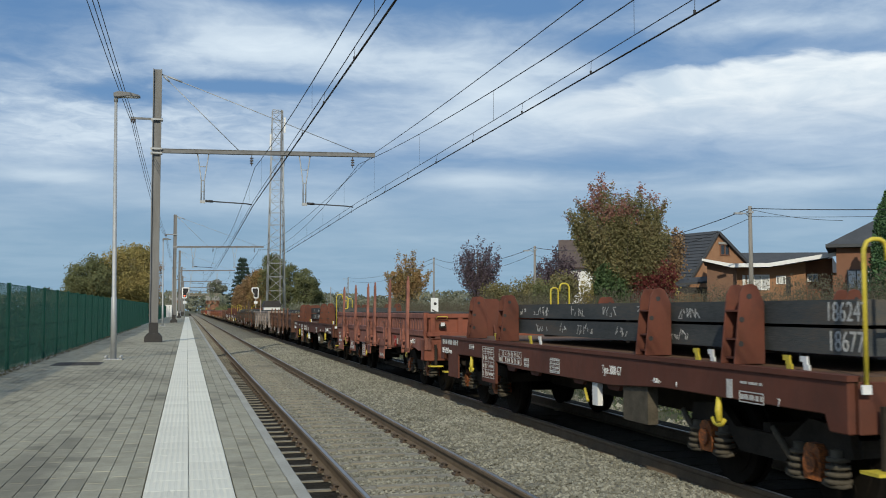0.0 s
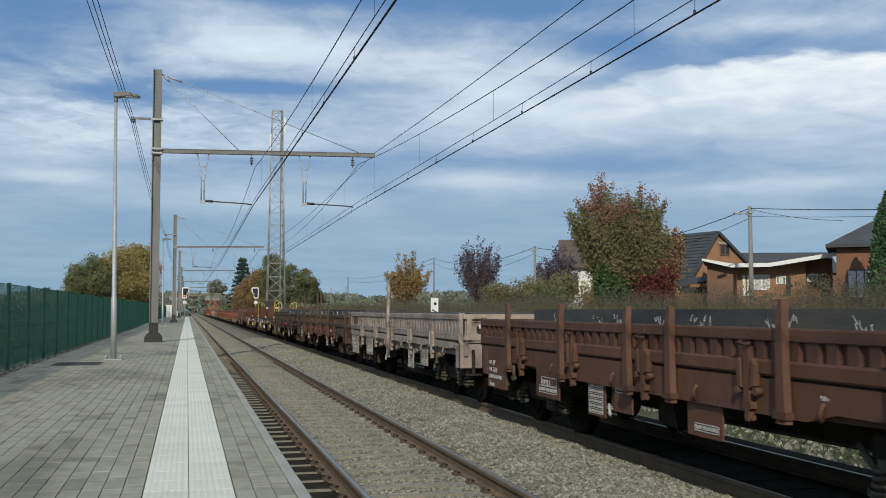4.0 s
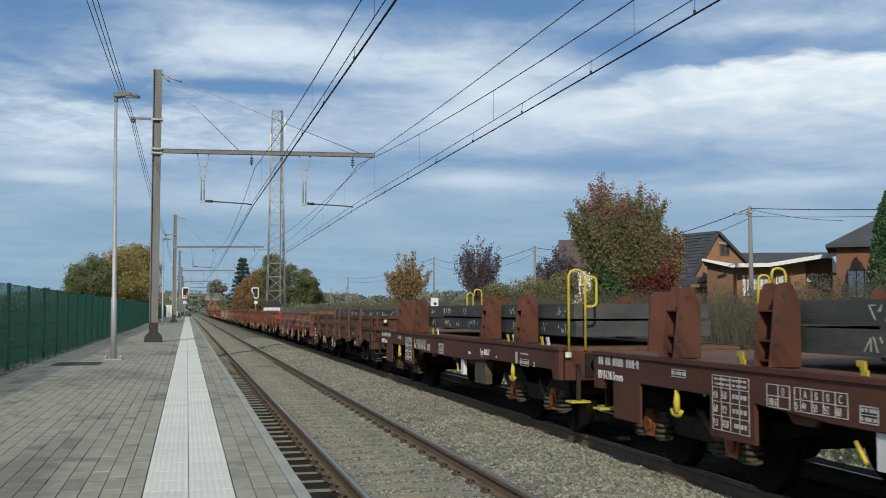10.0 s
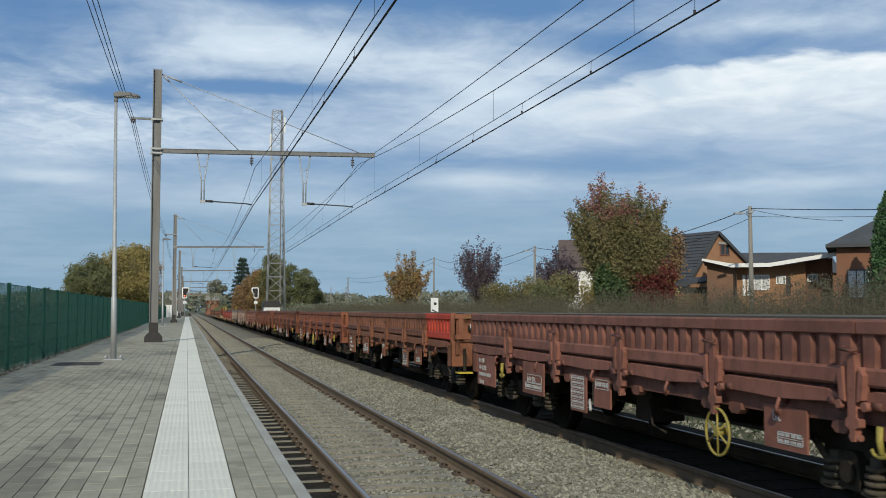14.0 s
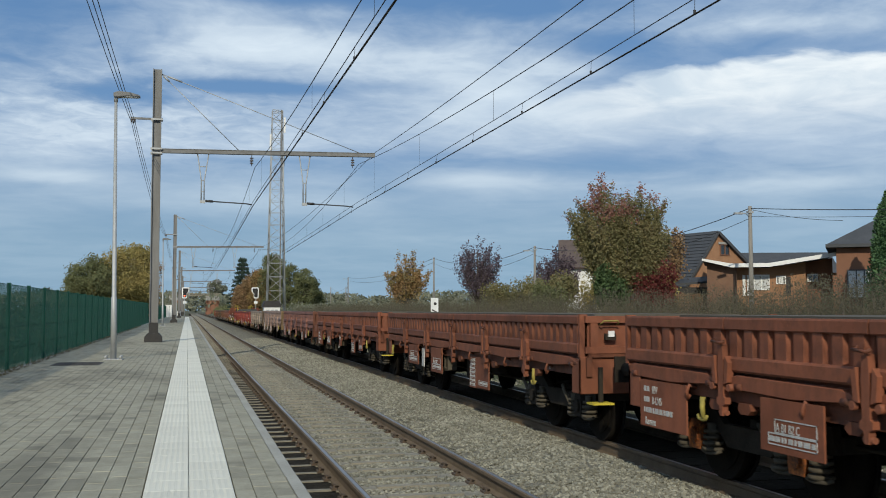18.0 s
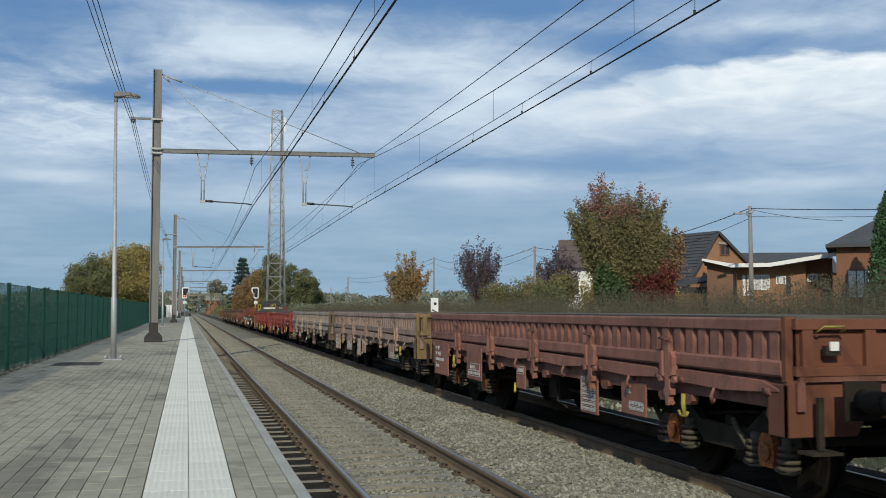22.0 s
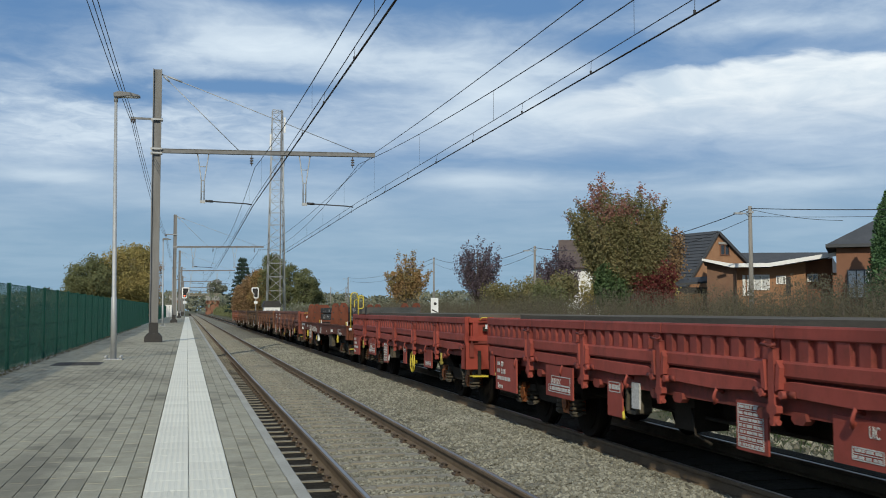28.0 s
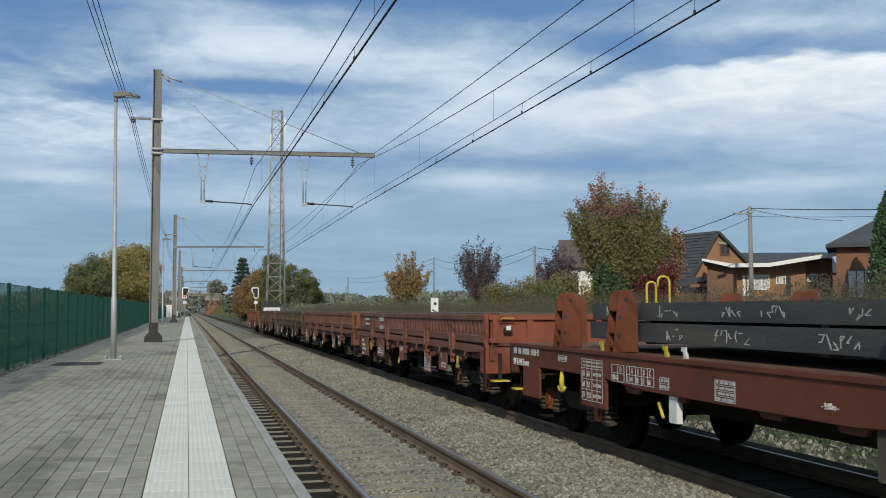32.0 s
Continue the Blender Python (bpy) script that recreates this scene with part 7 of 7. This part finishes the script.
ROW, LEN = 0.1245, 0.25
STRIP0, STRIP1 = -0.245, 0.300
rows_x = [STRIP0 - 0.004 - ROW * (j + 0.5) for j in range(23)] + [STRIP1 + 0.004 + 0.117 * (j + 0.5) for j in range(3)]
pv, pf = paver_mesh(ROW, LEN)
PVM = raw("paver", pv, pf, PAVER)
pv3, pf3 = paver_mesh(0.117, LEN)
PVM3 = raw("paver", pv3, pf3, PAVER)
bigv, bigf = [], []
made = 0
y = PY0
shift = [rnd.choice((0.0, 0.125)) + rnd.uniform(-0.03, 0.03) for _ in rows_x]
for r, x in enumerate(rows_x):
    narrow = r >= 23
    base_v, base_f = (pv3, pf3) if narrow else (pv, pf)
    y = -5.6 + shift[r]
    while y < PY1:
        ln = 1.0 if y < 70 else 3.0
        far_piece = y > 45
        z = PZ + rnd.uniform(-0.0018, 0.0018)
        if 5.9 < y < 8.9:
            share("paver", PVM3 if narrow else PVM, platform, Matrix.Translation((x, y, z)) @ Matrix.Rotation(rnd.uniform(-0.004, 0.004), 4, "Y"))
            y += LEN
            continue
        stretch = 1.0 if not far_piece else (2.0 if y < 80 else 6.0)
        k0 = len(bigv)
        bigv += [(x + a, y + (stretch - 1) * LEN / 2 + b * stretch, z + c) for a, b, c in base_v]
        bigf += [tuple(i + k0 for i in q) for q in base_f]
        y += LEN * stretch
pav = share("paving", raw("paving", bigv, bigf, PAVERS), platform, None, "grey concrete pavers laid in long rows")
pav["kind"] = "stuff"

# tactile tiles with rows of low studs
TL = 0.40
tw = (STRIP1 - STRIP0) / 2
tv, tf = paver_mesh(tw, TL, 0.0018)
tv = [(a, b, c + 0.003) for a, b, c in tv]
for i in range(7):
    for j in range(10):
        cx, cy = -tw / 2 + tw * (i + 0.5) / 7, -TL / 2 + TL * (j + 0.5) / 10
        k0 = len(tv)
        s0, s1 = 0.0125, 0.007
        tv += [(cx - s0, cy - s0, 0.003), (cx + s0, cy - s0, 0.003), (cx + s0, cy + s0, 0.003), (cx - s0, cy + s0, 0.003),
               (cx - s1, cy - s1, 0.0046), (cx + s1, cy - s1, 0.0046), (cx + s1, cy + s1, 0.0046), (cx - s1, cy + s1, 0.0046)]
        tf += [tuple(q + k0 for q in fc) for fc in ((0, 1, 5, 4), (1, 2, 6, 5), (2, 3, 7, 6), (3, 0, 4, 7), (4, 5, 6, 7))]
TT = raw("tactile_tile", tv, tf, TACTILE)
strip = tagged(new("tactile_strip"), "white tactile paving strip of studded tiles", "tactile strip", kind="structure")
for j in range(140):
    for c in (0, 1):
        share("tactile_tile", TT, strip, pose(STRIP0 + tw * (c + 0.5), 4.0 + j * TL, PZ))
bm = B()
for c in (0, 1):
    box(bm, STRIP0 + tw * c + 0.003, STRIP0 + tw * (c + 1) - 0.003, 4.0 + 140 * TL - TL / 2, 176.0, PZ - 0.02, PZ + 0.004)
for c in (0, 1):
    for j in range(22):
        box(bm, STRIP0 + tw * c + 0.002, STRIP0 + tw * (c + 1) - 0.002, 3.8 - TL * (j + 1) + 0.002, 3.8 - TL * j - 0.002, PZ - 0.02, PZ + 0.004)
part("strip_far", bm, TACTILE, strip)["kind"] = "stuff"

# kerb stones on the platform edge
bm = B()
prism(bm, [(0.658, PZ - 0.16), (EDGE, PZ - 0.16), (EDGE, PZ - 0.012), (EDGE - 0.012, PZ + 0.002), (0.658, PZ + 0.002)], "y", 0.004, 0.996)
KS = mesh_of("kerb_stone", bm, KERB)
for j in range(-6, 190):
    share("kerb_stone", KS, platform, pose(rnd.uniform(-0.002, 0.002), float(j), rnd.uniform(-0.0015, 0.0015)))

# sleepers and rail fastenings
bm = B()
for x0, x1, hw in ((-1.30, -0.85, 0.045), (-0.85, -0.40, 0.12), (0.40, 1.30, 0.12)):
    prism(bm, [(x0, -0.172), (x1, -0.172), (x1, -0.36), (x0, -0.36)], "y", -hw, hw)
prism(bm, [(-0.40, -0.158), (0.40, -0.158), (0.40, -0.36), (-0.40, -0.36)], "y", -0.065, 0.065)
SL = mesh_of("sleeper", bm, SLEEPER)
# sleepers below the train take the same oily colour with its painted shade
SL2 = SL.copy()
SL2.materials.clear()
SL2.materials.append(OILY_SHADED)
bm = B()
for sx in (-1, 1):
    for d in (-0.115, 0.115):
        x = sx * 0.7535 + d
        tube(bm, [(x, -0.07, -0.165), (x, -0.05, -0.13), (x - math.copysign(0.05, d), 0.0, -0.145), (x, 0.05, -0.13), (x, 0.07, -0.165)], 0.013, 5)
        box(bm, x - 0.03, x + 0.03, -0.08, 0.08, -0.175, -0.15)
FS = mesh_of("rail_fastening", bm, CLIP)
for track, axis in zip(tracks, (T1, T2)):
    for j in range(110):
        y = 2.0 + j * 0.6
        s = share("sleeper", SL if axis == T1 else SL2, track, pose(axis, y, rnd.uniform(-0.004, 0.004), 0, 0, rnd.uniform(-0.4, 0.4)))
        if j < (60 if axis == T1 else 12):
            share("rail_fastening", FS, track, pose(axis, y, 0))
    bm = B()
    for j in list(range(-130, -110)) + list(range(480)):
        y = 2.0 + (110 + j) * 0.6
        box(bm, axis - 1.3, axis + 1.3, y - 0.12, y + 0.12, -0.36, -0.174)
    part("sleepers_far", bm, SLEEPER if axis == T1 else OILY_SHADED, track)["kind"] = "stuff"

# loose ballast stones
rng = np.random.default_rng(9)
N = 190000
sx = rng.uniform(1.66, 5.36, N)
sy = 6.0 + 60.0 * rng.uniform(0, 1, N) ** 2.0
far_side = rng.uniform(0, 1, N) < 0.14
sx = np.where(far_side, np.where(rng.uniform(0, 1, N) < 0.2, rng.uniform(5.40, 5.50, N), rng.uniform(7.85, 8.8, N)), sx)
keep = np.abs(sx - T2) > 0.70
for axis in (T1, T2):
    for s in (-1, 1):
        keep &= np.abs(sx - (axis + s * 0.7535)) > 0.088
onsl = np.abs(((sy - 2.0 + 0.3) % 0.6) - 0.3) < 0.10
inner = (np.abs(sx - T1) < 1.3) | (np.abs(sx - T2) < 1.3)
keep &= ~(onsl & inner & (rng.uniform(0, 1, N) < 0.90))
sx, sy = sx[keep], sy[keep]
n = len(sx)
sz = np.interp(sx, xs, hs) + rng.uniform(-0.018, 0.016, n)
size = rng.uniform(0.013, 0.034, (n, 1)) * (1 + np.clip(sy - 20, 0, 60) / 90)[:, None]
octa = np.array([(1, 0, 0), (-1, 0, 0), (0, 1, 0), (0, -1, 0), (0, 0, 1), (0, 0, -1)], float)
q = rng.normal(size=(n, 3, 3))
qq, _ = np.linalg.qr(q)
v = octa[None] * rng.uniform(0.65, 1.25, (n, 6, 1))
v = np.einsum("nij,nkj->nki", qq, v) * size[:, None, :]
v[:, :, 2] *= 0.8
v += np.stack([sx, sy, sz], axis=1)[:, None, :]
tri = np.array([(0, 2, 4), (2, 1, 4), (1, 3, 4), (3, 0, 4), (2, 0, 5), (1, 2, 5), (3, 1, 5), (0, 3, 5)])
f = (tri[None] + (np.arange(n) * 6)[:, None, None]).reshape(-1, 3)
tagged(new("ballast_stones", raw("ballast_stones", v.reshape(-1, 3).tolist(), f.tolist(), STONE)), "loose grey and beige crushed ballast stones", "ballast", kind="stuff")

# pale rubble and tufts of grass on the verge beyond the far track
rng = np.random.default_rng(29)
n = 9000
vx, vy = rng.uniform(8.1, 11.6, n), 7.0 + 70.0 * rng.uniform(0, 1, n) ** 1.6
lumpy = np.array([noise.noise(Vector((a * 0.9, b * 0.5, 4.0))) for a, b in zip(vx, vy)])
vx, vy = vx[lumpy > -0.05], vy[lumpy > -0.05]
n = len(vx)
v = octa[None] * rng.uniform(0.6, 1.3, (n, 6, 1)) * rng.uniform(0.025, 0.075, (n, 1, 1))
v += np.stack([vx, vy, np.interp(vx, [8.1, 8.9, 9.6, 11.6], [-0.28, -0.40, -0.33, 0.14])], axis=1)[:, None, :]
f = (tri[None] + (np.arange(n) * 6)[:, None, None]).reshape(-1, 3)
tagged(new("verge_rubble", raw("verge_rubble", v.reshape(-1, 3).tolist(), f.tolist(), STONE)), "pale loose rubble along the grassy verge", "rubble", kind="stuff")
scrub("scrub", "tufts of green grass on the verge beside the track", 8.6, 12.0, 7, 90, -0.38, 0.25, 30000, 0.05, "ivy", 31, 0.16)

# weeds at the foot of the fence
rng = np.random.default_rng(19)
pts = np.stack([rng.uniform(-3.12, -3.02, 2600), 14 + 60 * rng.uniform(0, 1, 2600) ** 1.4, PZ + 0.07 * rng.uniform(0, 1, 2600) ** 2], axis=1)
tagged(new("weeds", leaf_mesh("weeds", pts, 0.02, "scrub", rng)), "low dry weeds at the foot of the fence", "weeds", kind="stuff")

# ---- what moves: the train, which slows from 11.8 to 7.4 m/s ----


def gone(t):
    u = t / 16.0
    return 188.2 * u - 33.64 * u * u + 5.416 * u ** 3 + 0.26 * math.exp(-((t - 25.0) / 4.5) ** 2) - 0.2 * math.exp(-((t - 9.0) / 6.0) ** 2) - 0.25 * math.exp(-((t - 13.5) / 5.0) ** 2)


# small unevenness of the pull, second by second
PULL = {0: -0.45, 1: -0.42, 2: -0.32, 3: -0.46, 4: -0.40, 5: -0.18, 29: 0.08, 31: -0.10, 32: -0.36}


def front(n, t):
    k = int(t)
    u = t - k
    u = u * u * (3 - 2 * u)
    return 20.14 + WL * n - gone(t) - PULL.get(k, 0.0) * (1 - u) - PULL.get(k + 1, 0.0) * u


def motions():
    for n, thing_, ahead in TRAIN:
        walk(thing_, [(float(t), pose(T2, front(n, t) + ahead, 0)) for t in range(33)])
    number = {w_.name: n for n, w_, ahead in TRAIN}
    for wagon, ws, s in WHEELS:
        n = number[wagon.name]
        # the wheels roll: 20 degrees to 70 degrees from row to row while the wagon is near
        rows, t, base = [], 0.0, ws.location.copy()
        times = [0.0]
        t = 0.0
        while t < 32.0:
            y = front(n, t)
            near = -14.0 < y < 45.0
            if near:
                times.append(t)
            t += 0.05
        times = sorted(set([0.0] + [round(q, 3) for q in times] + [32.0]))
        roll = 0.0
        last = None
        for q in times:
            if last is not None and q - last < 0.06:
                roll += (front(0, last) - front(0, q)) / 0.46
            rows.append((q, Matrix.Translation(base) @ Matrix.Rotation(roll, 4, "X")))
            last = q
        walk(ws, rows)


motions()
